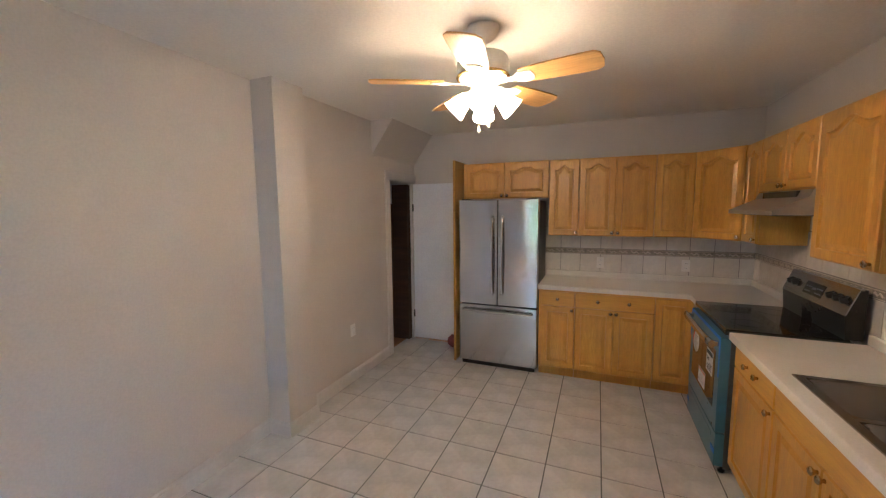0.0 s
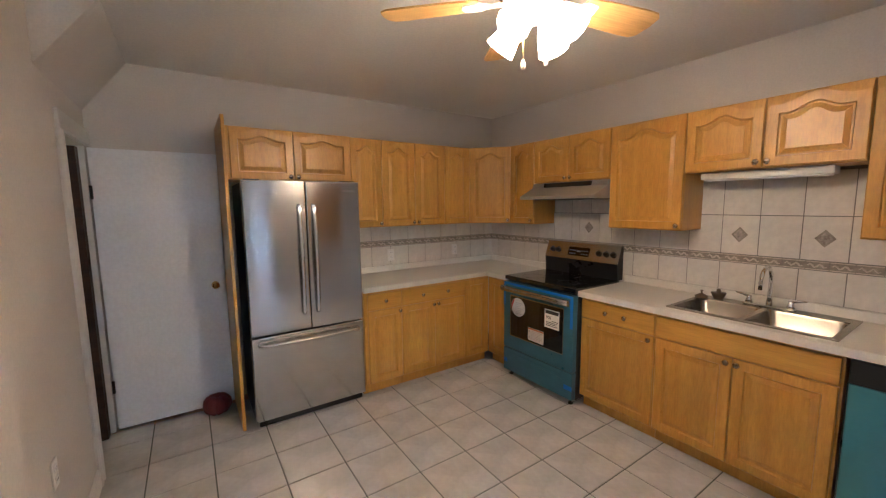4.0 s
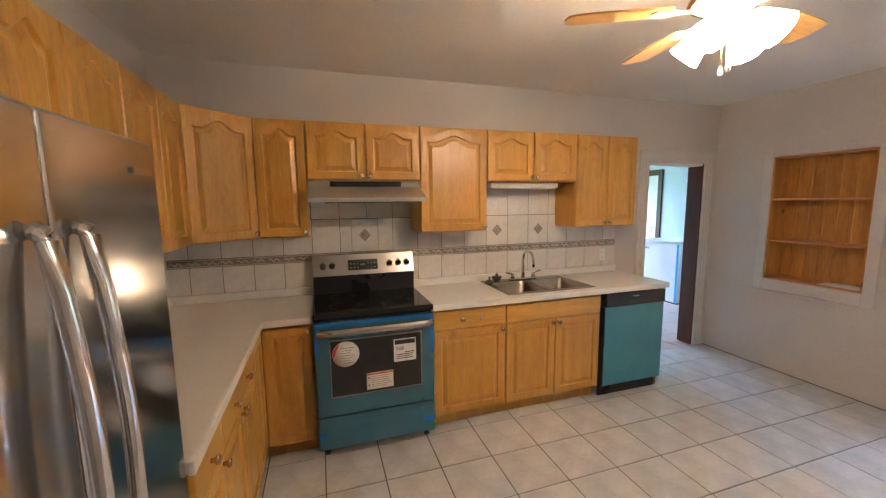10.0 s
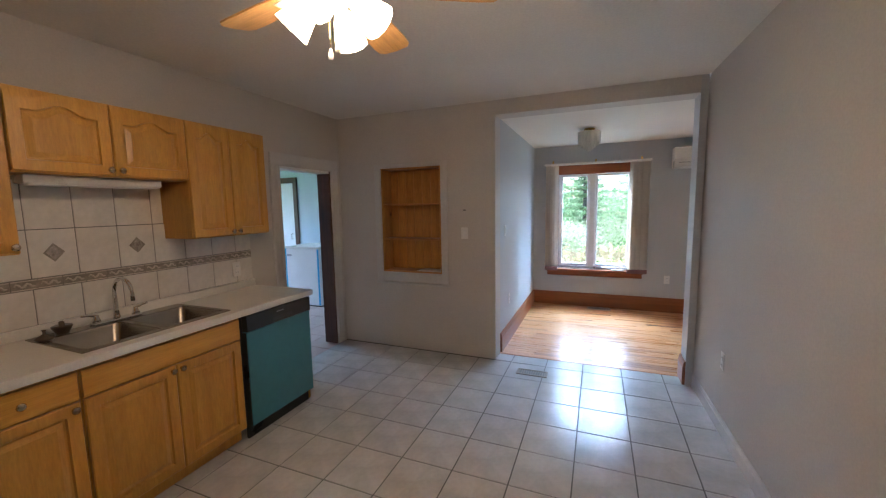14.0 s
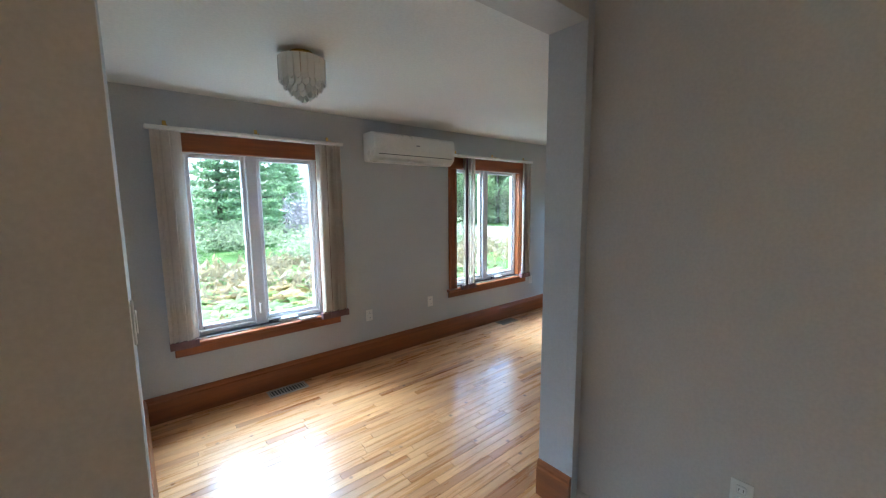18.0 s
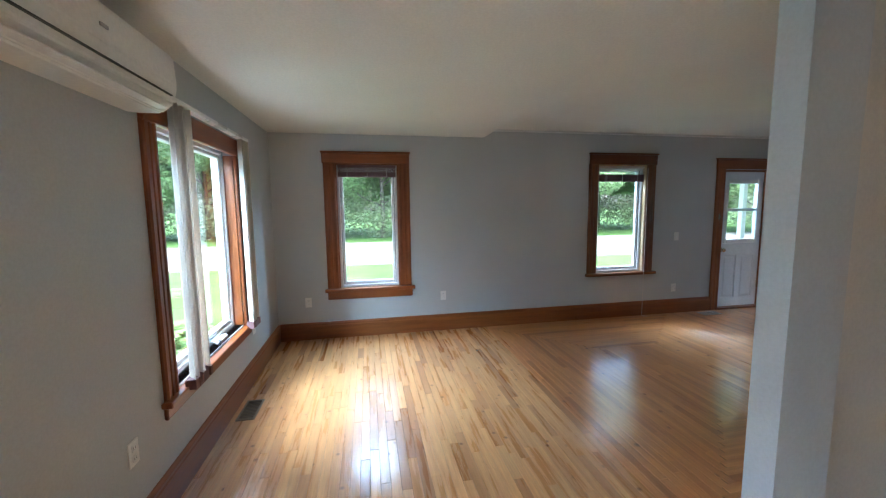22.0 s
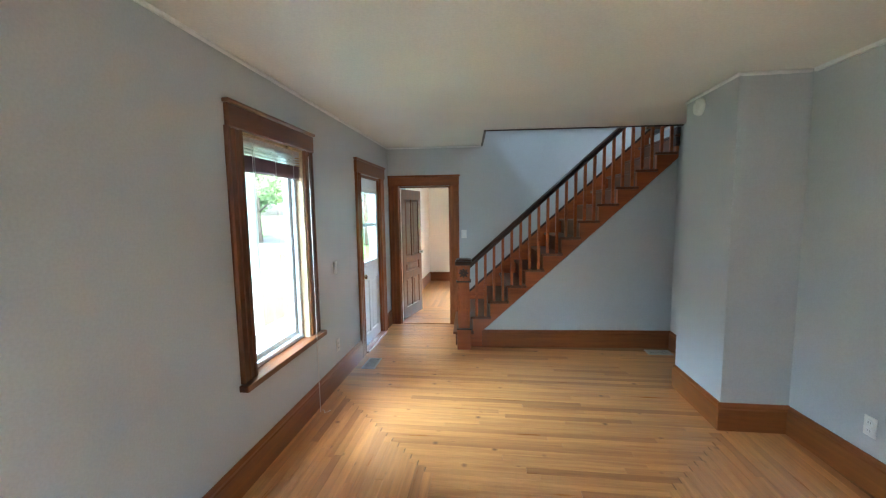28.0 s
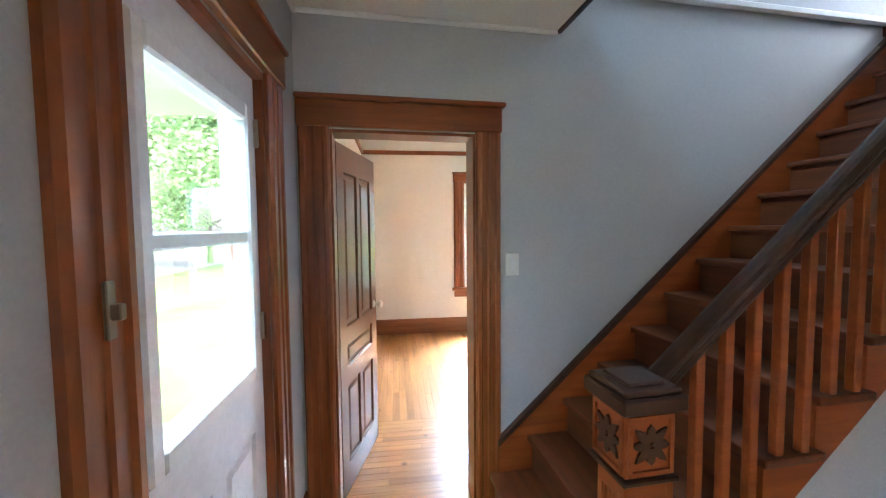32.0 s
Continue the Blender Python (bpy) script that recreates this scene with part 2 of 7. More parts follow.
TREAD_WOOD = wood("worn stair tread", (0.10, 0.026, 0.008), (0.20, 0.057, 0.016), (14, 0.9, 14), 0.42, 0.15, fibres=0.35)
OAK = wood("honey oak", (0.53, 0.262, 0.031), (0.64, 0.343, 0.048), (10, 10, 0.8), 0.34, 0.10, coat=0.22, scale=2.2, fibres=0.42, bump=0.06)
OAK.node_tree.nodes["Principled BSDF"].inputs["Coat Roughness"].default_value = 0.3
OAK_X = wood("honey oak, level grain", (0.53, 0.262, 0.031), (0.64, 0.343, 0.048), (0.8, 10, 10), 0.34, 0.10, coat=0.22, scale=2.2, fibres=0.42, bump=0.06)
PINE = wood("knotty pine board", (0.45, 0.20, 0.030), (0.63, 0.305, 0.055), (9, 9, 0.8), 0.42, 0.15, knots=4.0)
BOARD_A = wood("pale hardwood board", (0.61, 0.275, 0.093), (0.86, 0.465, 0.195), (0.9, 13, 13), 0.27, 0.46, coat=0.9, knots=7.0, fibres=0.4)
BOARD_B = wood("amber fir board", (0.53, 0.195, 0.052), (0.75, 0.33, 0.108), (0.9, 15, 15), 0.30, 0.38, coat=0.7, knots=5.0, fibres=0.35)
SUBFLOOR = plain("gap between boards", (0.27, 0.125, 0.055), 0.8)
TILE = plain("floor tile glaze", (0.56, 0.55, 0.535), 0.2, vary=0.16, scale=5, fine=34, bump=0.08, per_piece=0.07, rough_vary=0.09)
GROUT = plain("floor grout", (0.11, 0.107, 0.10), 0.9, bump=0.4)
WTILE = plain("wall tile glaze", (0.72, 0.69, 0.64), 0.22, vary=0.08, scale=6, fine=30, bump=0.05, per_piece=0.05)
WTILE_BORDER = plain("border tile", (0.29, 0.255, 0.215), 0.35, vary=0.3, scale=22, fine=60, bump=0.3, per_piece=0.1)
BORDER_RELIEF = plain("border relief", (0.54, 0.485, 0.415), 0.35, vary=0.15, fine=60)
WGROUT = plain("wall grout", (0.20, 0.195, 0.19), 0.85)
DIAMOND = plain("diamond inset", (0.36, 0.32, 0.29), 0.3, vary=0.4, scale=40, fine=90)
COUNTER = plain("laminate counter", (0.74, 0.72, 0.67), 0.34, vary=0.04, scale=5, fine=90, bump=0.0)
STEEL = brushed("brushed stainless", (0.60, 0.59, 0.58), 0.14, (1, 1, 40), 0.85)
STEEL_X = brushed("brushed stainless, level", (0.52, 0.51, 0.49), 0.24, (1, 40, 40))
SINK_STEEL = brushed("satin sink steel", (0.35, 0.315, 0.275), 0.26, (1, 40, 40))
HOOD_STEEL = plain("grey hood enamel", (0.40, 0.392, 0.37), 0.38, metal=0.5, vary=0.06)
CHROME = brushed("chrome", (0.78, 0.78, 0.78), 0.12, (1, 1, 1))
NICKEL = brushed("satin nickel", (0.58, 0.48, 0.34), 0.24, (1, 1, 1))
STRAINER = brushed("tarnished strainer metal", (0.16, 0.13, 0.10), 0.3, (1, 1, 1))
BRASS = brushed("polished brass", (0.75, 0.50, 0.16), 0.16, (1, 1, 1))
BLACK = plain("black plastic", (0.012, 0.012, 0.013), 0.3, vary=0.1, bump=0.03)
BLACK_GLASS = plain("black glass", (0.008, 0.008, 0.009), 0.08, vary=0.05, bump=0.0, rough_vary=0.03, coat=0.5)
DARKGREY = plain("dark grey side panel", (0.035, 0.035, 0.038), 0.5, bump=0.05)
FILM = plain("teal protective film", (0.045, 0.145, 0.205), 0.32, vary=0.14, scale=4, fine=24, bump=0.2, coat=0.3)
FILM_PALE = plain("pale teal protective film", (0.058, 0.215, 0.27), 0.34, vary=0.08, scale=2, fine=24, bump=0.06, rough_vary=0.05, coat=0.2)
TAPE = plain("blue tape", (0.01, 0.17, 0.62), 0.5, vary=0.1, bump=0.1)
TAPE_PALE = plain("pale blue tape", (0.05, 0.38, 0.70), 0.5, vary=0.1, bump=0.1)
PAPER = plain("white paper", (0.80, 0.79, 0.76), 0.6, vary=0.03, bump=0.03)
INK = plain("ink", (0.02, 0.02, 0.02), 0.6)
GREYINK = plain("grey print", (0.32, 0.32, 0.33), 0.6)
RED = plain("red print", (0.62, 0.05, 0.03), 0.5)
ORANGE = plain("orange print", (0.55, 0.20, 0.05), 0.5)
RED_CLOTH = plain("dark red cloth", (0.16, 0.018, 0.014), 0.8, vary=0.3, scale=14, bump=0.4)
BLIND_CLOTH = foliage("vertical blind cloth", (0.86, 0.79, 0.71), 0.08, 0.12)
BLIND_MAUVE = plain("mauve blind edge", (0.20, 0.105, 0.11), 0.75, vary=0.2, scale=20, bump=0.2)
SLAT = plain("blind slat", (0.70, 0.64, 0.60), 0.45, vary=0.05)
DARKBOARD = wood("old cellar boards", (0.035, 0.016, 0.008), (0.09, 0.042, 0.02), (0.9, 10, 10), 0.7, 0.4)
VENT = plain("bronze register", (0.23, 0.19, 0.14), 0.4, metal=0.5)
VENT_GREY = plain("grey register", (0.45, 0.42, 0.38), 0.45, metal=0.2)
GLASS = glassy("window glass")
CRYSTAL = glassy("pressed glass", (0.97, 0.96, 0.92), 0.10)
CRYSTAL.node_tree.nodes["Principled BSDF"].inputs["Transmission Weight"].default_value = 0.3
BLADE = wood("oak fan blade", (0.62, 0.35, 0.10), (0.78, 0.48, 0.17), (0.8, 10, 10), 0.4, 0.05)
FANWHITE = plain("fan enamel", (0.72, 0.69, 0.63), 0.3, vary=0.05)
SHADE = glowing("lit frosted glass", (1.0, 0.665, 0.36), 5.4)
BULB = glowing("lit lamp bulb", (1.0, 0.69, 0.40), 8.5)
GRASS = plain("lawn", (0.078, 0.15, 0.036), 0.9, vary=0.45, scale=0.7, fine=9, bump=0.5)
ROAD = plain("pale gravel road", (0.22, 0.215, 0.20), 0.95, vary=0.15, scale=2, bump=0.4)
for dull in (GRASS, ROAD):
    dull.node_tree.nodes["Principled BSDF"].inputs["Specular IOR Level"].default_value = 0.2
# bark and foliage paler than life: glare and haze are in these colours
BARK = plain("bark", (0.15, 0.13, 0.11), 0.95, vary=0.4, scale=9, bump=0.6)
LEAF = foliage("broad leaves", (0.42, 0.58, 0.30))
PALE_LEAF = foliage("pale shrub leaves", (0.38, 0.45, 0.27))
NEEDLE = foliage("conifer needles", (0.34, 0.50, 0.27))
FERN = foliage("fern fronds", (0.28, 0.41, 0.13), 0.4, 0.45)
DRY_FERN = foliage("browning fern fronds", (0.42, 0.32, 0.14), 0.4, 0.35)
TWIG = plain("grey twigs", (0.34, 0.31, 0.33), 0.9, vary=0.2, scale=5)
DRY = foliage("dry meadow stems", (0.36, 0.31, 0.18))
DECK = wood("weathered deck board", (0.22, 0.18, 0.14), (0.34, 0.29, 0.23), (0.8, 10, 10), 0.75, 0.2)


# ---- builders
def box(bm, x0, y0, z0, x1, y1, z1, bev=0.0, seg=1):
    x0, x1, y0, y1, z0, z1 = min(x0, x1), max(x0, x1), min(y0, y1), max(y0, y1), min(z0, z1), max(z0, z1)
    v = [bm.verts.new(p) for p in ((x0, y0, z0), (x1, y0, z0), (x1, y1, z0), (x0, y1, z0), (x0, y0, z1), (x1, y0, z1), (x1, y1, z1), (x0, y1, z1))]
    f = [bm.faces.new([v[i] for i in q]) for q in ((3, 2, 1, 0), (4, 5, 6, 7), (0, 1, 5, 4), (1, 2, 6, 5), (2, 3, 7, 6), (3, 0, 4, 7))]
    if bev:
        edges = {e for face in f for e in face.edges}
        bmesh.ops.bevel(bm, geom=list(edges), offset=bev, segments=seg, profile=0.6, affect="EDGES")
    return bm


def boxes(*spec, bev=0.0, seg=1):
    bm = bmesh.new()
    for s in spec:
        box(bm, *s, bev=bev, seg=seg)
    return bm


def prism(bm, poly, axis, a0, a1):
    """A polygon drawn in the two axes left over (in the order x, y, z), drawn out along axis."""
    def put(p, a):
        c = list(p)
        c.insert("xyz".index(axis), a)
        return bm.verts.new(c)
    lo, hi = [put(p, a0) for p in poly], [put(p, a1) for p in poly]
    n = len(poly)
    faces = [bm.faces.new(lo[::-1]), bm.faces.new(hi)] + [bm.faces.new((lo[i], lo[(i + 1) % n], hi[(i + 1) % n], hi[i])) for i in range(n)]
    bmesh.ops.recalc_face_normals(bm, faces=faces)
    return bm


def lathe(bm, profile, n=20, at=(0, 0, 0), wave=0.0, waves=0, caps=True):
    rings = []
    for k, (r, z) in enumerate(profile):
        ring = []
        for i in range(n):
            a = 2 * math.pi * i / n
            rr = r * (1 + wave * (k / max(1, len(profile) - 1)) * math.cos(waves * a))
            ring.append(bm.verts.new((at[0] + rr * math.cos(a), at[1] + rr * math.sin(a), at[2] + z)))
        rings.append(ring)
    faces = []
    for a, b in zip(rings, rings[1:]):
        faces += [bm.faces.new((a[i], a[(i + 1) % n], b[(i + 1) % n], b[i])) for i in range(n)]
    if caps and profile[0][0] > 1e-4:
        faces.append(bm.faces.new(rings[0][::-1]))
    if caps and profile[-1][0] > 1e-4:
        faces.append(bm.faces.new(rings[-1]))
    for f in faces:
        f.smooth = True
    bmesh.ops.recalc_face_normals(bm, faces=faces)
    return bm


def tube(bm, pts, radius, n=10, flat=1.0):
    """A rod along a line of points; radius may be a list."""
    pts = [Vector(p) for p in pts]
    rings = []
    for i, p in enumerate(pts):
        d = (pts[min(i + 1, len(pts) - 1)] - pts[max(i - 1, 0)]).normalized()
        up = Vector((0, 0, 1)) if abs(d.z) < 0.95 else Vector((0, 1, 0))
        s = d.cross(up).normalized()
        u = s.cross(d).normalized()
        r = radius[i] if isinstance(radius, (list, tuple)) else radius
        rings.append([bm.verts.new(p + s * (r * math.cos(2 * math.pi * k / n)) + u * (r * flat * math.sin(2 * math.pi * k / n))) for k in range(n)])
    faces = [bm.faces.new(rings[0][::-1]), bm.faces.new(rings[-1])]
    for a, b in zip(rings, rings[1:]):
        faces += [bm.faces.new((a[k], a[(k + 1) % n], b[(k + 1) % n], b[k])) for k in range(n)]
    for f in faces[2:]:
        f.smooth = True
    bmesh.ops.recalc_face_normals(bm, faces=faces)
    return bm


def mesh_of(name, bm, material):
    me = bpy.data.meshes.new(name)
    bm.to_mesh(me)
    bm.free()
    me.materials.append(material)
    return me


def solid(name, bm, material, label="", category="", group="", kind=""):
    """A thing, or a piece of the setting, that is one mesh."""
    return tagged(new(name, mesh_of(name, bm, material)), label, category, group, kind)


def thing(name, label, category, at=(0, 0, 0), rz=0.0, group="", kind=""):
    ob = new(name)
    ob.empty_display_size = 0.1
    ob.matrix_basis = pose(*at, 0, 0, rz)
    return tagged(ob, label, category, group, kind)


def part(name, bm, material, parent, label=""):
    ob = new(name, bm if isinstance(bm, bpy.types.Mesh) else mesh_of(name, bm, material))
    ob.parent = parent
    return tagged(ob, label)


def part_at(name, me, parent, m):
    ob = new(name, me)
    ob.parent = parent
    ob.matrix_basis = m
    return ob


def wall(name, axis, a0, a1, b0, b1, z0, z1, openings, material, label):
    """A wall along axis from a0 to a1, between b0 and b1, with openings (a0, a1, z0, z1) cut right through."""
    bm = bmesh.new()
    cuts = sorted({a0, a1, *[o[0] for o in openings], *[o[1] for o in openings]})
    for c0, c1 in zip(cuts, cuts[1:]):
        mid, spans = (c0 + c1) / 2, [(z0, z1)]
        for o in openings:
            if o[0] < mid < o[1]:
                nxt = []
                for s0, s1 in spans:
                    if o[2] > s0:
                        nxt.append((s0, min(s1, o[2])))
                    if o[3] < s1:
                        nxt.append((max(s0, o[3]), s1))
                spans = nxt
        for s0, s1 in spans:
            box(bm, *((c0, b0, s0, c1, b1, s1) if axis == "x" else (b0, c0, s0, b1, c1, s1)))
    bmesh.ops.remove_doubles(bm, verts=bm.verts, dist=1e-5)
    return solid(name, bm, material, label, "wall", kind="structure")

# ---- the plan, in metres
XS, XWK, YO, YO2, YKN, ZK = 1.357, -2.17, -0.706, -0.909, 4.29, 2.54      # kitchen: east, west, south (both faces), north, ceiling
XW, YS, YN, ZL, ZB, YBM = -5.911, -3.147, 4.172, 2.512, 2.412, -0.634        # living room: west, south, north, ceiling, lower ceiling and its edge
OPE, OPW, OPZ = -0.455, -2.106, 2.406                                       # opening between the two
CHX, CHY, CHY2, XE2 = -2.811, 1.738, 2.429, -2.41                            # chimney breast; wall past it
STAIR_Y = 3.27
T = 0.16
# the north wall and the stairs stand a few degrees out of square with the front of the house
SKEW = Matrix.Translation((-5.4, YN, 0)) @ pose(0, 0, 0, 0, 0, 3.4) @ Matrix.Translation((5.4, -YN, 0))


def skewed(ob):
    ob.matrix_basis = SKEW @ ob.matrix_basis
    return ob


def skew_xy(x, y):
    return tuple((SKEW @ Vector((x, y, 0)))[:2])



wall("wall_east", "y", YO - 0.2, YKN + T, XS, XS + 0.15, 0, ZK, [(-0.54, 0.20, 0, 1.955)], WALL, "warm grey painted kitchen wall behind the cabinets")
wall("wall_north_kitchen", "x", XWK - 0.1, XS, YKN, YKN + T, 0, ZK, [], WALL, "warm grey painted kitchen wall behind the refrigerator")
wall("wall_niche", "x", OPE, XS, YO2, YO, 0, ZK, [(0.114, 0.817, 0.847, 1.968)], WALL, "warm grey painted wall with a built-in shelf niche")
wall("wall_header", "x", OPW, OPE, YO2, YO, OPZ, ZK, [], WALL, "painted header above the wide opening")
wall("wall_nib", "x", -2.16, OPW, YO2, YO, 0, ZK, [], WALL_LR, "narrow painted wall end beside the wide opening")
wall("wall_dining_east", "y", YS - T, YO2, OPE, OPE + 0.15, 0, ZK, [], WALL_LR, "cool grey painted dining wall")
wall("wall_south", "x", XW - T, OPE + 0.15, YS - T, YS, -0.4, ZL + 0.1, [(-1.86, -0.80, 0.58, 2.09), (-4.70, -3.50, 0.58, 2.09)], WALL_LR, "cool grey painted wall with two wide windows")
wall("wall_west", "y", YS, 7.604 + T, XW - T, XW, -0.4, 5.0, [(-2.44, -1.70, 0.585, 2.085), (0.95, 1.70, 0.615, 2.105), (2.96, 3.72, 0.0, 2.045), (4.55, 5.25, 0.5, 2.15), (3.25, 3.95, 3.75, 4.8)], WALL_LR, "cool grey painted wall with two windows and the front door")
skewed(wall("wall_north", "x", XW - 0.05, -2.30, YN, YN + 0.125, 0, 5.0, [(-5.765, -5.034, 0, 1.971)], WALL_LR, "cool grey painted wall behind the stairs"))
skewed(wall("wall_shaft_north", "x", -2.30, -1.4, YN, YN + 0.125, ZK + 0.1, 5.0, [], WALL_LR, "pale painted stairwell wall upstairs"))

# the wall between kitchen and living room runs slightly out of square
bm = bmesh.new()
prism(bm, [(-2.20, YO2), (-2.16, YO2), (-2.245, 1.95), (XWK, 2.22), (XWK, 3.645), (-2.40, 3.645), (-2.40, 3.30), (-2.36, CHY)], "z", 0, 1.963)
prism(bm, [(-2.20, YO2), (-2.16, YO2), (-2.245, 1.95), (XWK, 2.22), (XWK, YKN), (-2.40, YKN), (-2.40, 3.30), (-2.36, CHY)], "z", 1.963, ZK)
prism(bm, [(XWK, 4.225), (XWK, YKN), (-2.40, YKN), (-2.40, 4.225)], "z", 0, 1.963)
wall_mid = solid("wall_between", bm, WALL, "painted wall between kitchen and living room", "wall", kind="structure")
wall_mid.data.materials.append(WALL_LR)
for f in wall_mid.data.polygons:
    if f.normal.x < -0.5 or f.normal.y < -0.9:
        f.material_index = 1
bm = boxes((CHX, CHY, 0, -2.30, CHY2, ZL))
solid("chimney_breast", bm, WALL_LR, "cool grey painted chimney breast jutting from the wall", "wall", kind="structure")
bm = boxes((-2.41, 3.28, 0, -2.19, 3.60, ZL))
solid("wall_stair_end", bm, WALL_LR, "cool grey painted wall beside the stairs", "wall", kind="structure")
bm = bmesh.new()
prism(bm, [(-2.36, CHY2), (-2.30, CHY2), (-2.30, 3.30), (-2.41, 3.30)], "z", 0, ZL)
solid("wall_past_chimney", bm, WALL_LR, "cool grey painted wall past the chimney breast", "wall", kind="structure")
solid("pier", boxes((-2.26, 1.942, 0, -2.05, 2.226, ZK)), WALL, "warm grey boxed pipe chase against the wall", "pier", kind="structure")
bm = bmesh.new()
prism(bm, [(XWK, ZK), (-1.92, ZK), (XWK, 2.20)], "y", 3.32, YKN)
solid("stair_soffit", bm, WALL, "sloping boxed soffit under the ceiling corner", "soffit", kind="structure")

# ceilings
solid("ceiling_kitchen", boxes((-2.26, YO, ZK, XS, YKN, ZK + 0.1)), CEIL, "matt off-white kitchen ceiling", "ceiling", kind="structure")
solid("ceiling_dining", boxes((XW, YS, ZB, OPE, YO2, ZL + 0.1), (XW, YO2, ZB, -2.2355, YBM, ZL + 0.1)), CEIL, "matt off-white lower ceiling", "ceiling", kind="structure")
bm = bmesh.new()
prism(bm, [(XW, YBM), (-2.192, YBM), (-2.29, 1.95), (-2.29, skew_xy(-2.35, 3.192)[1]), skew_xy(-4.586, 3.192), skew_xy(-4.586, YN), skew_xy(XW - 0.02, YN), (XW, YN - 0.03)], "z", ZL, ZL + 0.2)
solid("ceiling_living", bm, CEIL, "matt off-white ceiling with the stairwell opening", "ceiling", kind="structure")

# floors below the boards and tiles
solid("floor_kitchen", boxes((-2.25, YO2 + 0.03, -0.12, XS, YKN, -0.004)), GROUT, "grey tile grout bed", "floor", kind="structure")
FLOOR_K = bpy.data.objects["floor_kitchen"]
solid("floor_living", boxes((XW, YS, -0.12, OPE, YO2 + 0.03, -0.004), (XW, YO2 + 0.03, -0.12, -2.236, YN, -0.004)), SUBFLOOR, "dark gaps under the hardwood strips", "floor", kind="structure")
FLOOR_L = bpy.data.objects["floor_living"]

# upstairs shaft above the stairs
skewed(wall("wall_shaft_south", "x", XW + 0.08, -1.4, 3.06, 3.192, ZL + 0.2, 5.0, [], WALL_LR, "pale painted stairwell wall upstairs"))
skewed(wall("wall_shaft_east", "y", 3.06, YN + 0.1, -1.4, -1.28, ZK + 0.1, 5.0, [(3.3, 4.1, 3.2, 4.7)], WALL_LR, "stairwell wall upstairs with a window"))
skewed(solid("ceiling_shaft", boxes((XW - 0.05, 3.06, 5.0, -1.28, YN + 0.125, 5.1)), CEIL, "stairwell ceiling upstairs", "ceiling", kind="structure"))
skewed(solid("floor_landing", boxes((-2.41, 3.192, 2.66, -1.4, YN, 2.72)), TREAD_WOOD, "dark landing boards at the top of the stairs", "floor", kind="structure"))
skewed(solid("stairwell_trim", boxes((-4.60, 3.176, ZL - 0.012, -2.41, 3.20, ZL + 0.20), (-4.60, 3.20, ZL - 0.012, -4.574, YN, ZL + 0.20), bev=0.004), DARK_RAIL, "dark brown board edging the stairwell opening", "trim", kind="structure"))
skewed(solid("stair_moulding", boxes((-4.57, YN - 0.035, 2.715, -2.3, YN, 2.765), bev=0.012), WHITE, "white moulding along the stairwell wall", "trim", kind="structure"))

# room behind the panelled door
FY = 7.604
wall("wall_far", "x", XW - T, -1.2, FY, FY + T, -0.4, 2.95, [(-4.50, -3.73, 0.62, 2.14)], WALL_PALE, "cream painted wall with a brown-framed window")
wall("wall_far_east", "y", YN + 0.125, FY, -1.3, -1.2, 0, 2.95, [], WALL_PALE, "cream painted wall")
solid("ceiling_far", prism(bmesh.new(), [(XW, YN + 0.10), skew_xy(-1.2, YN + 0.125), (-1.2, FY), (XW, FY)], "z", 2.85, 2.95), CEIL, "pale ceiling of the back room", "ceiling", kind="structure")
solid("floor_far", boxes((XW, YN, -0.12, -1.3, FY, -0.004)), SUBFLOOR, "dark gaps under the back room boards", "floor", kind="structure")
FLOOR_F = bpy.data.objects["floor_far"]
# cream skin over the party walls on the back room's side
skewed(solid("wall_far_south", boxes((XW, YN + 0.125, 0, -5.765, YN + 0.14, 2.85), (-5.034, YN + 0.125, 0, -1.3, YN + 0.14, 2.85), (-5.765, YN + 0.125, 1.971, -5.034, YN + 0.14, 2.85)), WALL_PALE, "cream painted wall beside the panelled door", "wall", kind="structure"))
solid("wall_far_west", boxes((XW, YN + 0.14, 0, XW + 0.012, 4.55, 2.85), (XW, 5.25, 0, XW + 0.012, FY, 2.85), (XW, 4.55, 0, XW + 0.012, 5.25, 0.5), (XW, 4.55, 2.15, XW + 0.012, 5.25, 2.85)), WALL_PALE, "cream painted wall with a window", "wall", kind="structure")
solid("picture_rail", boxes((XW + 0.012, FY - 0.03, 2.50, -1.3, FY, 2.555), (XW + 0.012, YN + 0.14, 2.50, XW + 0.042, FY - 0.03, 2.555), bev=0.008), BROWN_TRIM_X, "brown picture rail near the ceiling", "trim", kind="structure")

# laundry beyond the side door
wall("wall_laundry_south", "x", XS + 0.15, 5.0, -2.70, -2.55, 0, 2.5, [], WALL_BLUE, "pale blue laundry wall")
wall("wall_laundry_east", "y", -2.7, 1.6, 5.0, 5.12, -0.4, 2.5, [(-1.9, -0.5, 0.9, 2.1)], WALL_BLUE, "pale blue laundry wall with a window")
wall("wall_laundry_north", "x", XS + 0.15, 5.0, 1.5, 1.6, 0, 2.5, [], WALL_BLUE, "pale blue laundry wall")
wall("wall_laundry_west", "y", -2.55, YO2, XS, XS + 0.15, 0, 2.5, [], WALL_BLUE, "pale blue laundry wall")
solid("ceiling_laundry", boxes((XS + 0.15, -2.7, 2.5, 5.12, 1.6, 2.6)), CEIL, "pale laundry ceiling", "ceiling", kind="structure")
LAUNDRY_TILE = plain("laundry floor tile", (0.50, 0.36, 0.31), 0.35, vary=0.12, scale=5, per_piece=0.1)
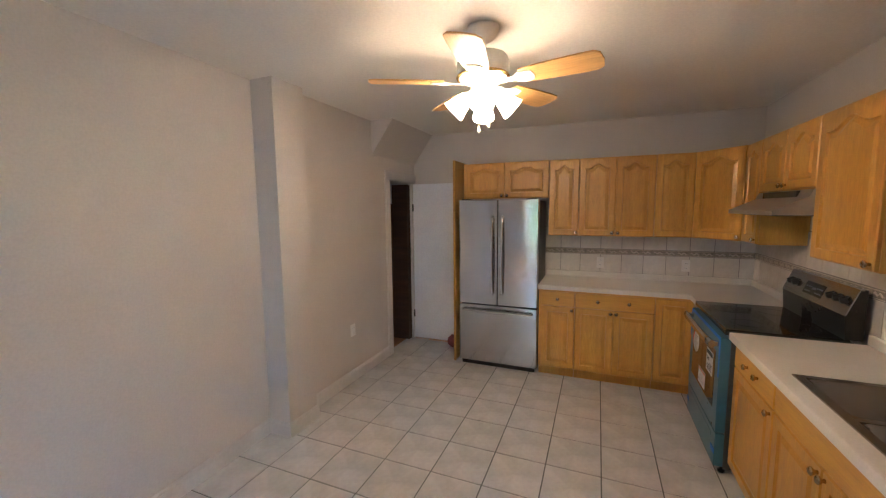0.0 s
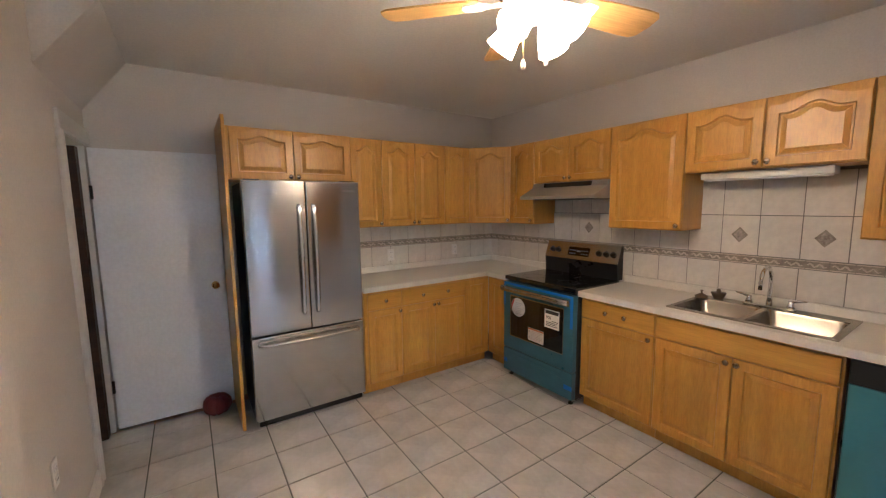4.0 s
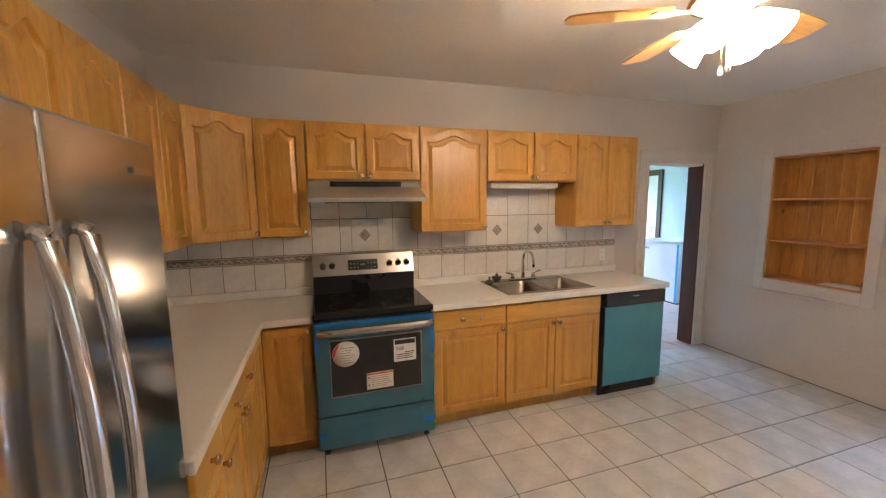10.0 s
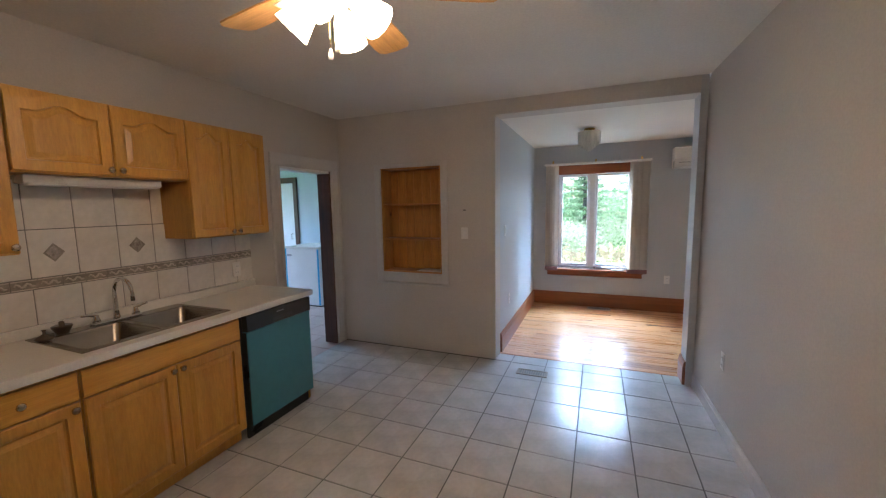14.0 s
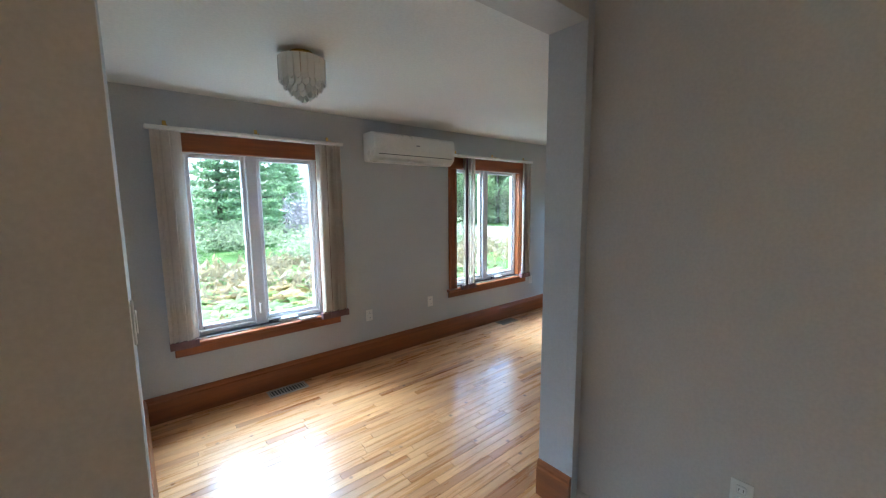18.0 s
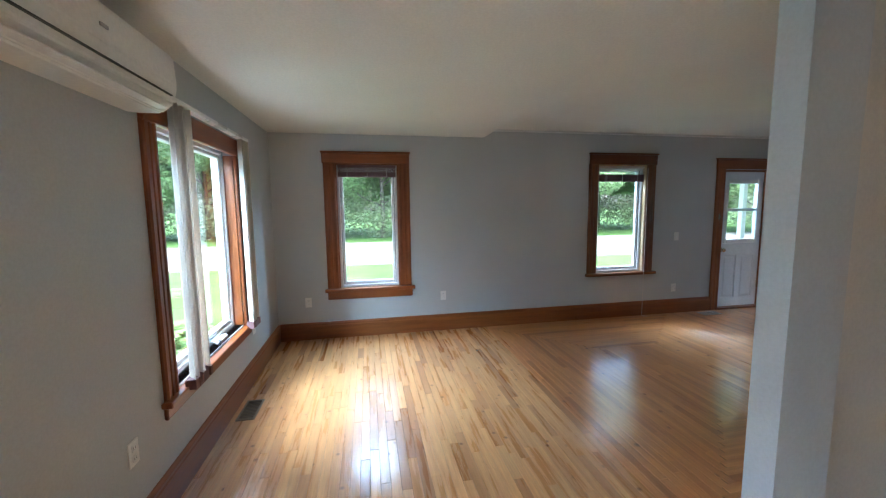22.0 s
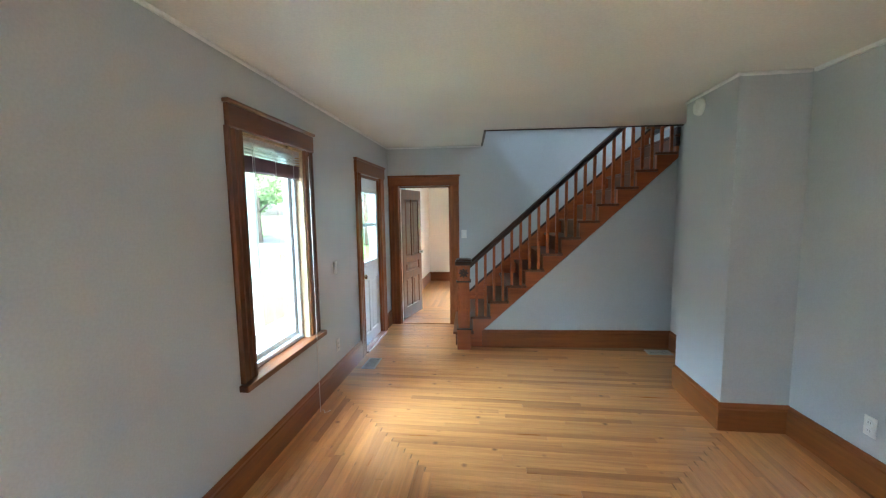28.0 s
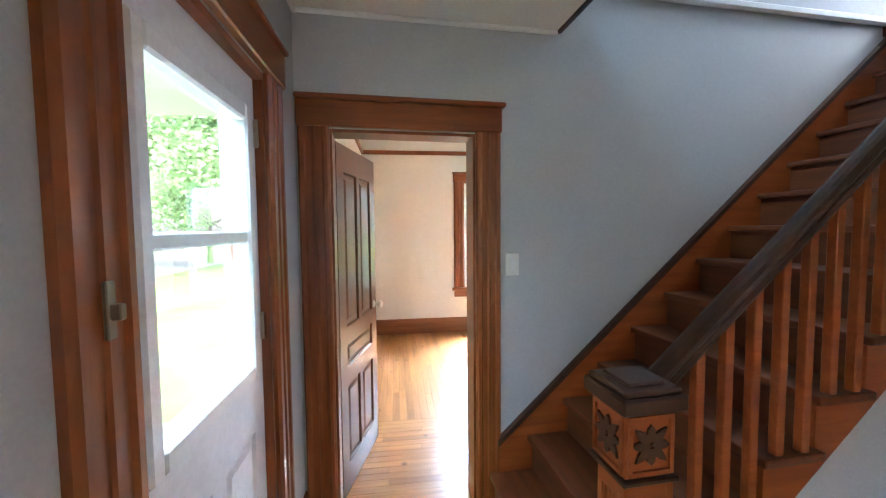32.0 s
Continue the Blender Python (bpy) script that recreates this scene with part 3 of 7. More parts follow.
solid("floor_laundry", boxes((XS, -2.7, -0.12, 5.12, 1.6, -0.006)), GROUT, "grout bed of the laundry floor", "floor", kind="structure")
FLOOR_LA = bpy.data.objects["floor_laundry"]
solid("laundry_skin", boxes((XS + 0.15, -0.909, 0, XS + 0.16, -0.54, 2.5), (XS + 0.15, 0.20, 0, XS + 0.16, 1.5, 2.5), (XS + 0.15, -0.54, 1.955, XS + 0.16, 0.20, 2.5)), WALL_BLUE, "pale blue wall face round the side door", "wall", kind="structure")

# cellar way under the stairs
solid("cellar_way", boxes((-3.2, 3.55, -1.6, -2.41, 3.60, 1.30), (-3.25, 3.55, -1.6, -3.2, YN, 1.15), (-3.2, YN - 0.04, -1.6, -2.41, YN - 0.002, 1.30), (-2.80, YN - 0.04, 1.30, -2.41, YN - 0.002, 1.72), (-2.409, YN - 0.04, -1.6, -2.20, 4.224, 1.95), (-3.2, 3.40, -1.65, -2.17, 4.225, -1.6), (-2.66, 3.57, 1.30, -2.41, 3.60, 1.80)), DARKBOARD, "dark bare boards of the cellar stairway", "wall", kind="structure")

# ---- window and door joinery; local x runs along the wall as seen from inside, -y points into the room
def fluted(bm, x0, x1, z0, z1, depth=0.024, level=False):
    """A casing board with raised edges and two shallow flutes."""
    w = (z1 - z0) if level else (x1 - x0)
    prof = [(0, 0.6), (0.08, 1.0), (0.2, 1.0), (0.26, 0.7), (0.44, 0.7), (0.48, 0.92), (0.54, 0.92), (0.58, 0.7), (0.76, 0.7), (0.82, 1.0), (0.93, 1.0), (1.0, 0.55)]
    if level:
        prism(bm, [(0, z0)] + [(-depth * d, z0 + w * p) for p, d in prof] + [(0, z1)], "x", x0, x1)
    else:
        prism(bm, [(x0, 0)] + [(x0 + w * p, -depth * d) for p, d in prof] + [(x1, 0)], "z", z0, z1)
    return bm


def pane_part(x0, x1, z0, z1, y, parent):
    p = part("pane", boxes((x0, y, z0, x1, y + 0.006, z1)), GLASS, parent)
    p.visible_shadow = False
    return p


def sash(x0, x1, z0, z1, y, parent, rail=0.045, material=VINYL, name="sash"):
    bm = boxes((x0, y, z0, x0 + rail, y + 0.05, z1), (x1 - rail, y, z0, x1, y + 0.05, z1), (x0 + rail, y, z0, x1 - rail, y + 0.05, z0 + rail * 1.15), (x0 + rail, y, z1 - rail, x1 - rail, y + 0.05, z1), bev=0.006)
    s = part(name, bm, material, parent)
    pane_part(x0 + rail - 0.004, x1 - rail + 0.004, z0 + rail, z1 - rail + 0.004, y + 0.022, s)
    return s


def old_window(name, at, rz, o0, o1, z0, z1, head, horn, apron, label, head_h=0.13, jamb=BROWN_TRIM, stain=(BROWN_TRIM, BROWN_TRIM_X)):
    """A narrow window in a brown casing with a wide head board; o0..o1, z0..z1 is the hole in the wall."""
    w = thing(name, label, "window", at, rz, kind="structure")
    part("casing", fluted(bmesh.new(), o0 - 0.13, o0 + 0.008, z0 + 0.02, z1), stain[0], w)
    part("casing", fluted(bmesh.new(), o1 - 0.008, o1 + 0.13, z0 + 0.02, z1), stain[0], w)
    part("head_board", boxes((head[0], -0.03, z1 - 0.006, head[1], 0, z1 + head_h - 0.022), (head[0] - 0.012, -0.045, z1 + head_h - 0.022, head[1] + 0.012, 0, z1 + head_h), bev=0.006), stain[1], w)
    part("window_sill", boxes((horn[0], -0.06, z0 - 0.022, horn[1], 0, z0 + 0.018), (o0, 0, z0 - 0.02, o1, 0.10, z0 + 0.012), bev=0.007, seg=2), stain[1], w)
    if apron:
        part("apron", boxes((horn[0] + 0.03, -0.022, z0 - 0.115, horn[1] - 0.03, 0, z0 - 0.022), bev=0.006), stain[1], w)
    part("jamb", boxes((o0, 0, z0 + 0.012, o0 + 0.02, 0.10, z1 - 0.006), (o1 - 0.02, 0, z0 + 0.012, o1, 0.10, z1 - 0.006), (o0, 0, z1 - 0.02, o1, 0.10, z1 - 0.001)), jamb, w)
    part("gasket", boxes((o0 + 0.048, 0.083, z0 + 0.05, o0 + 0.056, 0.088, z1 - 0.065), (o1 - 0.056, 0.083, z0 + 0.05, o1 - 0.048, 0.088, z1 - 0.065)), BLACK, w)
    part("window_frame", boxes((o0 + 0.02, 0.055, z0 + 0.012, o0 + 0.05, 0.155, z1 - 0.02), (o1 - 0.05, 0.055, z0 + 0.012, o1 - 0.02, 0.155, z1 - 0.02), (o0 + 0.05, 0.055, z0 + 0.012, o1 - 0.05, 0.155, z0 + 0.045), (o0 + 0.05, 0.055, z1 - 0.06, o1 - 0.05, 0.155, z1 - 0.02), bev=0.005), VINYL, w)
    sash(o0 + 0.05, o1 - 0.05, z0 + 0.045, z1 - 0.06, 0.085, w, 0.035)
    return w


def raised_blind(at, rz, x0, x1, ztop, label, slats):
    b = thing("window_blind", label, "blind", at, rz)
    part("head_rail", boxes((x0, 0.012, ztop - 0.03, x1, 0.05, ztop), bev=0.004), SLAT if slats else BLIND_MAUVE, b)
    n, gap = (4, 0.019) if slats else (5, 0.009)
    for i in range(n):
        z = ztop - 0.036 - i * gap
        part("slat", boxes((x0 + 0.005, 0.008, z - 0.0025, x1 - 0.005, 0.054, z), bev=0.001), SLAT if slats else BLIND_MAUVE, b)
    z = ztop - 0.036 - n * gap
    folds = 8 if slats else 5
    for i in range(folds):
        bm = bmesh.new()
        prism(bm, [(0.006, z - 0.012 * i), (0.032, z - 0.012 * i - 0.005), (0.056, z - 0.012 * i), (0.032, z - 0.012 * i - 0.012)], "x", x0 + 0.004, x1 - 0.004)
        part("fold", bm, BLIND_MAUVE, b, "dark mauve fold of blind cloth")
    for x in (x0 + 0.11, (x0 + x1) / 2, x1 - 0.11):
        part("ladder_cord", boxes((x - 0.002, 0.003, z - 0.012 * folds, x + 0.002, 0.006, ztop - 0.02)), SLAT, b)
    return b


def blind_cord(at, rz, x, y, z0, z1, label, loop=False):
    bm = bmesh.new()
    pts = [(x, y, z1 + (z0 - z1) * i / 10) for i in range(11)]
    if loop:
        pts += [(x + 0.02 * math.sin(i), y - 0.01 * i, z0 + 0.004 + 0.004 * (i % 2)) for i in range(1, 9)]
    c = solid("blind_cord", tube(bm, pts, 0.0022, 6), SLAT, label, "cord")
    c.matrix_basis = pose(*at, 0, 0, rz)
    return c


W3 = old_window("window_3", (XW, 0, 0), 90, -2.44, -1.70, 0.585, 2.085, (-2.58, -1.57), (-2.60, -1.53), True, "narrow window in a wide brown wooden casing")
W4 = old_window("window_4", (XW, 0, 0), 90, 0.95, 1.70, 0.615, 2.105, (0.825, 1.835), (0.80, 1.865), False, "narrow window in a wide dark brown casing", 0.145, RAW_PINE, (BROWN_DEEP, BROWN_DEEP_X))
old_window("window_5", (0, FY, 0), 0, -4.50, -3.73, 0.62, 2.14, (-4.64, -3.59), (-4.66, -3.57), True, "narrow back room window in a brown casing")
raised_blind((XW, 0, 0), 90, -2.41, -1.73, 2.063, "mauve pleated blind drawn up under the window head", False)
raised_blind((XW, 0, 0), 90, 0.98, 1.67, 2.083, "cream slatted blind drawn up under the window head", True)
blind_cord((XW, 0, 0), 90, 1.06, -0.004, 1.25, 2.05, "thin hanging blind cord")
blind_cord((XW, 0, 0), 90, 1.66, -0.066, 0.012, 2.05, "long cream blind cord trailing on the floor", True)


def casement(name, at, rz, o0, o1, z0, z1, label):
    """A wide two-light casement in a brown casing; o0..o1 is the hole."""
    w = thing(name, label, "window", at, rz, kind="structure")
    mid = (o0 + o1) / 2 - 0.03
    part("casing", fluted(bmesh.new(), o0 - 0.115, o0 + 0.006, z0 - 0.02, z1), BROWN_TRIM, w)
    part("casing", fluted(bmesh.new(), o1 - 0.006, o1 + 0.115, z0 - 0.02, z1), BROWN_TRIM, w)
    part("head_board", boxes((o0 - 0.12, -0.026, z1 - 0.10, o1 + 0.12, 0, z1 + 0.035), bev=0.006), BROWN_TRIM_X, w)
    part("window_sill", boxes((o0 - 0.15, -0.055, z0 - 0.045, o1 + 0.15, 0, z0 - 0.012), (o0, 0, z0 - 0.03, o1, 0.07, z0 + 0.0), bev=0.006), BROWN_TRIM_X, w)
    part("apron", boxes((o0 - 0.13, -0.022, z0 - 0.115, o1 + 0.13, 0, z0 - 0.045), bev=0.006), BROWN_TRIM_X, w)
    part("jamb", boxes((o0, 0, z0, o0 + 0.018, 0.07, z1 - 0.10), (o1 - 0.018, 0, z0, o1, 0.07, z1 - 0.10)), BROWN_TRIM, w)
    part("window_frame", boxes((o0 + 0.003, 0.07, z0, o0 + 0.045, 0.155, z1), (o1 - 0.045, 0.07, z0, o1 - 0.003, 0.155, z1), (mid - 0.045, 0.06, z0, mid + 0.045, 0.155, z1), (o0 + 0.045, 0.07, z0, mid - 0.045, 0.155, z0 + 0.035), (mid + 0.045, 0.07, z0, o1 - 0.045, 0.155, z0 + 0.035), (o0 + 0.045, 0.07, z1 - 0.10, mid - 0.045, 0.155, z1), (mid + 0.045, 0.07, z1 - 0.10, o1 - 0.045, 0.155, z1), bev=0.006), VINYL, w)
    sash(o0 + 0.045, mid - 0.045, z0 + 0.035, z1 - 0.10, 0.085, w, 0.03)
    sash(mid + 0.045, o1 - 0.045, z0 + 0.035, z1 - 0.10, 0.085, w, 0.03)
    part("lock_lever", boxes((mid - 0.012, 0.035, z0 + 0.10, mid + 0.012, 0.06, z0 + 0.19), bev=0.005), VINYL, w)
    bm = boxes((mid + 0.13, 0.015, z0 + 0.0, mid + 0.30, 0.06, z0 + 0.028), bev=0.007)
    part("crank_cover", bm, VINYL, w)
    bm = tube(bmesh.new(), [(mid + 0.15, 0.03, z0 + 0.03), (mid + 0.10, 0.0, z0 + 0.035), (mid + 0.04, -0.015, z0 + 0.03)], [0.008, 0.007, 0.010], 8)
    part("crank_handle", bm, DARKGREY, w, "dark folding crank handle")
    return w


casement("window_1", (0, YS, 0), 180, 0.80, 1.86, 0.58, 2.09, "wide two-light window in a brown wooden casing")
casement("window_2", (0, YS, 0), 180, 3.50, 4.70, 0.58, 2.09, "wide two-light window in a brown wooden casing")


def vertical_blind(x0, x1, stacks, label, mauve=9):
    """A rail with the vanes pushed into stacks (start, end); local x as for the windows of the south wall."""
    b = thing("vertical_blind", label, "blind", (0, YS, 0), 180)
    part("head_rail", boxes((x0, -0.085, 2.125, x1, -0.035, 2.155), bev=0.006), PLASTIC, b)
    for bx in (x0 + 0.12, (x0 + x1) / 2, x1 - 0.12):
        part("bracket", boxes((bx - 0.012, -0.06, 2.155, bx + 0.012, 0, 2.165), (bx - 0.012, -0.006, 2.155, bx + 0.012, 0, 2.20), bev=0.002), BRASS, b, "small brass bracket")
    for s0, s1, n in stacks:
        for i in range(n):
            x = s0 + (s1 - s0) * (i + 0.5) / n
            a = 0.9 + 0.35 * math.sin(i * 2.3)
            dx, dy = 0.042 * math.cos(a), 0.034 * math.sin(a)
            bm = bmesh.new()
            c = [(x - dx, -0.064 - dy), (x - dx * 0.3, -0.070 - dy * 0.2), (x + dx * 0.4, -0.060 + dy * 0.3), (x + dx, -0.066 + dy)]
            prism(bm, c + [(p + 0.0016, q - 0.0016) for p, q in c[::-1]], "z", 0.605, 2.122)
            v = part("vane", bm, BLIND_CLOTH if i % 5 != mauve else BLIND_MAUVE, b)
            bm = boxes((x - dx * 1.02, -0.066 - dy, 0.548, x + dx * 1.02, -0.062 + dy, 0.604), bev=0.001)
            part("weight", bm, BLIND_MAUVE, v)
    return b


vertical_blind(0.617, 2.055, [(0.66, 0.80, 9), (1.80, 2.04, 10)], "cream vertical blind pushed to both sides of the window")
vertical_blind(3.38, 4.87, [(3.55, 3.76, 7), (4.67, 4.83, 7)], "cream and mauve vertical blind pushed aside", 2)
solid("remote_control", boxes((-1.74, YS + 0.0, 0.568, -1.60, YS + 0.05, 0.588), bev=0.006, seg=2), PLASTIC, "white remote control lying on the window sill", "remote control")


def panel_field(bm, x0, x1, z0, z1, y, sink=0.012, bevel=0.022):
    """A sunk panel on a face at y that looks to -y: a sloping border and a raised flat middle."""
    loops = []
    for inset, d in ((0, 0), (bevel * 0.35, sink), (bevel, sink), (bevel * 1.9, sink * 0.35)):
        loops.append([bm.verts.new((x, y + d, z)) for x, z in ((x0 + inset, z0 + inset), (x1 - inset, z0 + inset), (x1 - inset, z1 - inset), (x0 + inset, z1 - inset))])
    for a, b in zip(loops, loops[1:]):
        for i in range(4):
            bm.faces.new((a[i], a[(i + 1) % 4], b[(i + 1) % 4], b[i]))
    bm.faces.new(loops[-1])


def panelled_face(bm, x0, x1, z0, z1, y, holes, thick):
    """A leaf whose front at y has holes for panels; the holes are filled with sunk panels."""
    xs = sorted({x0, x1, *[h[0] for h in holes], *[h[1] for h in holes]})
    zs = sorted({z0, z1, *[h[2] for h in holes], *[h[3] for h in holes]})
    for a0, a1 in zip(xs, xs[1:]):
        for c0, c1 in zip(zs, zs[1:]):
            mx, mz = (a0 + a1) / 2, (c0 + c1) / 2
            if any(h[0] < mx < h[1] and h[2] < mz < h[3] for h in holes):
                box(bm, a0, y + 0.016, c0, a1, y + thick, c1)
            else:
                box(bm, a0, y, c0, a1, y + thick, c1)
    bmesh.ops.remove_doubles(bm, verts=bm.verts, dist=1e-5)
    for h in holes:
        panel_field(bm, h[0], h[1], h[2], h[3], y)


# front door
fd = thing("door_1", "white half-glazed front door, shut, with two lower panels", "door", (XW, -0.06, 0), 90, kind="structure")
part("casing", fluted(bmesh.new(), 2.885, 3.03, 0, 2.05, 0.026), BROWN_TRIM, fd)
part("casing", fluted(bmesh.new(), 3.775, 3.93, 0, 2.05, 0.026), BROWN_TRIM, fd)
part("head_board", boxes((2.872, -0.032, 2.05, 3.95, 0, 2.185), (2.86, -0.046, 2.185, 3.962, 0, 2.205), bev=0.006), BROWN_TRIM_X, fd)
part("jamb", boxes((3.0205, -0.002, 0, 3.04, 0.13, 2.045), (3.76, -0.002, 0, 3.7795, 0.13, 2.045), (3.04, -0.002, 2.02, 3.76, 0.13, 2.045)), BROWN_TRIM, fd)
part("threshold", boxes((3.02, -0.05, 0.001, 3.78, 0.13, 0.028), bev=0.006), BROWN_TRIM_X, fd)
bm = bmesh.new()
panelled_face(bm, 3.042, 3.758, 0.03, 0.98, 0.03, [(3.13, 3.36, 0.16, 0.80), (3.44, 3.67, 0.16, 0.80)], 0.042)
box(bm, 3.042, 0.03, 0.98, 3.10, 0.072, 2.018)
box(bm, 3.70, 0.03, 0.98, 3.758, 0.072, 2.018)
box(bm, 3.10, 0.03, 1.91, 3.70, 0.072, 2.018)
leaf = part("leaf", bm, DOORWHITE, fd)
part("glass_frame", boxes((3.10, 0.016, 0.985, 3.148, 0.078, 1.908), (3.652, 0.016, 0.985, 3.70, 0.078, 1.908), (3.148, 0.016, 0.985, 3.652, 0.078, 1.04), (3.148, 0.016, 1.85, 3.652, 0.078, 1.908), bev=0.008), VINYL, leaf)
part("meeting_rail", boxes((3.148, 0.024, 1.452, 3.652, 0.07, 1.492), bev=0.006), VINYL, leaf)
pane_part(3.14, 3.66, 1.03, 1.46, 0.052, leaf)
pane_part(3.14, 3.66, 1.48, 1.86, 0.052, leaf)
bm = bmesh.new()
lathe(bm, [(0.03, 0), (0.03, 0.006), (0.011, 0.01), (0.011, 0.035), (0.026, 0.042), (0.028, 0.056), (0.018, 0.066), (0.0, 0.068)], 18)
bmesh.ops.transform(bm, matrix=pose(3.078, 0.03, 0.885, 90), verts=bm.verts)
part("door_knob", bm, NICKEL, leaf, "brushed round knob")
for z in (0.30, 1.10, 1.78):
    part("hinge", boxes((3.745, 0.012, z, 3.775, 0.03, z + 0.10), bev=0.003), NICKEL, fd, "pale metal hinge")
part("strike_plate", boxes((2.945, -0.030, 1.33, 2.965, -0.022, 1.42), (2.948, -0.046, 1.36, 2.962, -0.030, 1.385), bev=0.002), VENT, fd, "small dark bronze latch on the casing")

# panelled door to the back room, standing open
nd = thing("door_2", "brown varnished five-panel door standing open", "door", (0, YN, 0), 0, kind="structure")
skewed(nd)
part("casing", fluted(bmesh.new(), -5.9, -5.757, 0, 1.975, 0.026), BROWN_TRIM, nd)
part("casing", fluted(bmesh.new(), -5.042, -4.91, 0, 1.975, 0.026), BROWN_TRIM, nd)
part("head_board", boxes((-5.905, -0.03, 1.975, -4.905, 0, 2.10), (-5.909, -0.044, 2.10, -4.888, 0, 2.123), bev=0.006), BROWN_TRIM_X, nd)
part("jamb", boxes((-5.7645, 0.0, 0, -5.745, 0.14, 1.97), (-5.054, 0.0, 0, -5.0345, 0.14, 1.97), (-5.745, 0.0, 1.955, -5.054, 0.14, 1.97)), BROWN_TRIM, nd)
part("threshold", boxes((-5.745, -0.005, 0.001, -5.054, 0.145, 0.012), bev=0.004), BOARD_B, nd)
bm = bmesh.new()
panelled_face(bm, 0, 0.66, 0.02, 1.945, 0, [(0.10, 0.305, 0.95, 1.80), (0.355, 0.56, 0.95, 1.80), (0.10, 0.56, 0.72, 0.86), (0.10, 0.305, 0.18, 0.62), (0.355, 0.56, 0.18, 0.62)], 0.038)
leaf = part("leaf", bm, BROWN_DEEP, nd)
leaf.matrix_basis = pose(-5.742, 0.142, 0, 0, 0, 73)
bm = bmesh.new()
lathe(bm, [(0.024, 0), (0.024, 0.004), (0.009, 0.008), (0.009, 0.03), (0.024, 0.038), (0.026, 0.05), (0.015, 0.06), (0.0, 0.062)], 16)
bmesh.ops.transform(bm, matrix=pose(0.605, 0.0, 0.98, 90), verts=bm.verts)
part("door_knob", bm, PLASTIC, leaf, "white porcelain knob")

# casing of the way to the laundry; its brown jamb shows
sd = thing("door_3", "cased opening to the laundry with a dark brown jamb", "door", (XS, 0.06, 0.01), -90, kind="structure")
part("casing", fluted(bmesh.new(), -0.25, -0.135, 0, 1.95, 0.022), TRIM_GREY, sd)
part("casing", fluted(bmesh.new(), 0.595, 0.705, 0, 1.95, 0.022), TRIM_GREY, sd)
part("head_board", boxes((-0.25, -0.024, 1.95, 0.705, 0, 2.06), bev=0.005), TRIM_GREY, sd)
part("jamb", boxes((0.575, -0.001, 0, 0.5995, 0.162, 1.944), bev=0.003), SHADED_TRIM, sd, "dark brown jamb")
part("jamb", boxes((-0.1395, -0.001, 0, -0.12, 0.162, 1.944), (-0.12, -0.001, 1.92, 0.575, 0.162, 1.944)), WHITE, sd)

# cellar door, flat and white, folded back against the wall
cd = thing("door_4", "flat white cellar door standing open against the wall", "door", (XWK, 0, 0), 90, kind="structure")
part("casing", fluted(bmesh.new(), 3.56, 3.65, 0, 1.968, 0.02), TRIM_GREY, cd)
part("head_board", boxes((3.56, -0.02, 1.968, 4.285, 0, 2.07), bev=0.005), TRIM_GREY, cd)
part("jamb", boxes((3.6455, 0, 0, 3.66, 0.2, 1.962), (4.21, 0, 0, 4.2245, 0.2, 1.962)), TRIM_GREY, cd)
leaf = part("leaf", boxes((4.215, -0.735, 0.012, 4.25, -0.012, 1.955), bev=0.003), DOORWHITE, cd)
bm = bmesh.new()
lathe(bm, [(0.026, 0), (0.026, 0.005), (0.010, 0.009), (0.010, 0.03), (0.024, 0.038), (0.026, 0.05), (0.014, 0.06), (0.0, 0.061)], 18)
bmesh.ops.transform(bm, matrix=pose(4.215, -0.665, 0.97, 0, -90, 0), verts=bm.verts)
part("door_knob", bm, BRASS, leaf, "polished brass knob")
for z in (0.28, 1.62):
    part("hinge", boxes((4.205, -0.02, z, 4.222, -0.004, z + 0.09), bev=0.002), BLACK, cd, "small black hinge")


# ---- skirting, cove and registers
def skirting(name, runs, h, d, material, label):
    """Boards along runs (x0, y0, x1, y1, nx, ny): foot line on the wall and the way into the room."""
    s = thing(name, label, "baseboard", kind="structure")
    for x0, y0, x1, y1, nx, ny in runs:
        bm = bmesh.new()
        prof = [(0, 0.0), (d, 0.0), (d, h * 0.78), (d * 0.75, h * 0.82), (d * 0.8, h * 0.9), (d * 0.35, h), (0, h)]
        lo = [bm.verts.new((x0 + nx * a, y0 + ny * a, b)) for a, b in prof]
        hi = [bm.verts.new((x1 + nx * a, y1 + ny * a, b)) for a, b in prof]
        n = len(prof)
        faces = [bm.faces.new(lo), bm.faces.new(hi[::-1])] + [bm.faces.new((lo[i], lo[(i + 1) % n], hi[(i + 1) % n], hi[i])) for i in range(n)]
        bmesh.ops.recalc_face_normals(bm, faces=faces)
        part("board", bm, material, s)
    return s


BASE = wood("varnished baseboard", (0.19, 0.053, 0.010), (0.29, 0.090, 0.018), (1.0, 1.0, 14), 0.38, 0.12, coat=0.06, fibres=0.22)
skirting("baseboard", [
    (OPE, YO2, OPE, YS, -1, 0), (OPE, YS, XW, YS, 0, 1), (XW, YS + 0.02, XW, 2.885, 1, 0), (XW, 3.93, XW, YN, 1, 0),
    (*skew_xy(-4.63, STAIR_Y), *skew_xy(-2.46, STAIR_Y), 0.06, -1), (-2.41, 3.43, -2.365, CHY2, -1, -0.02), (CHX, CHY2, CHX, CHY, -1, 0), (CHX - 0.022, CHY, -2.36, CHY, 0, -1),
    (-2.362, CHY - 0.022, -2.202, YO2, -1, -0.05), (OPW, YO2, OPW, YO - 0.005, 1, 0)], 0.205, 0.022, BASE, "tall brown varnished baseboard")
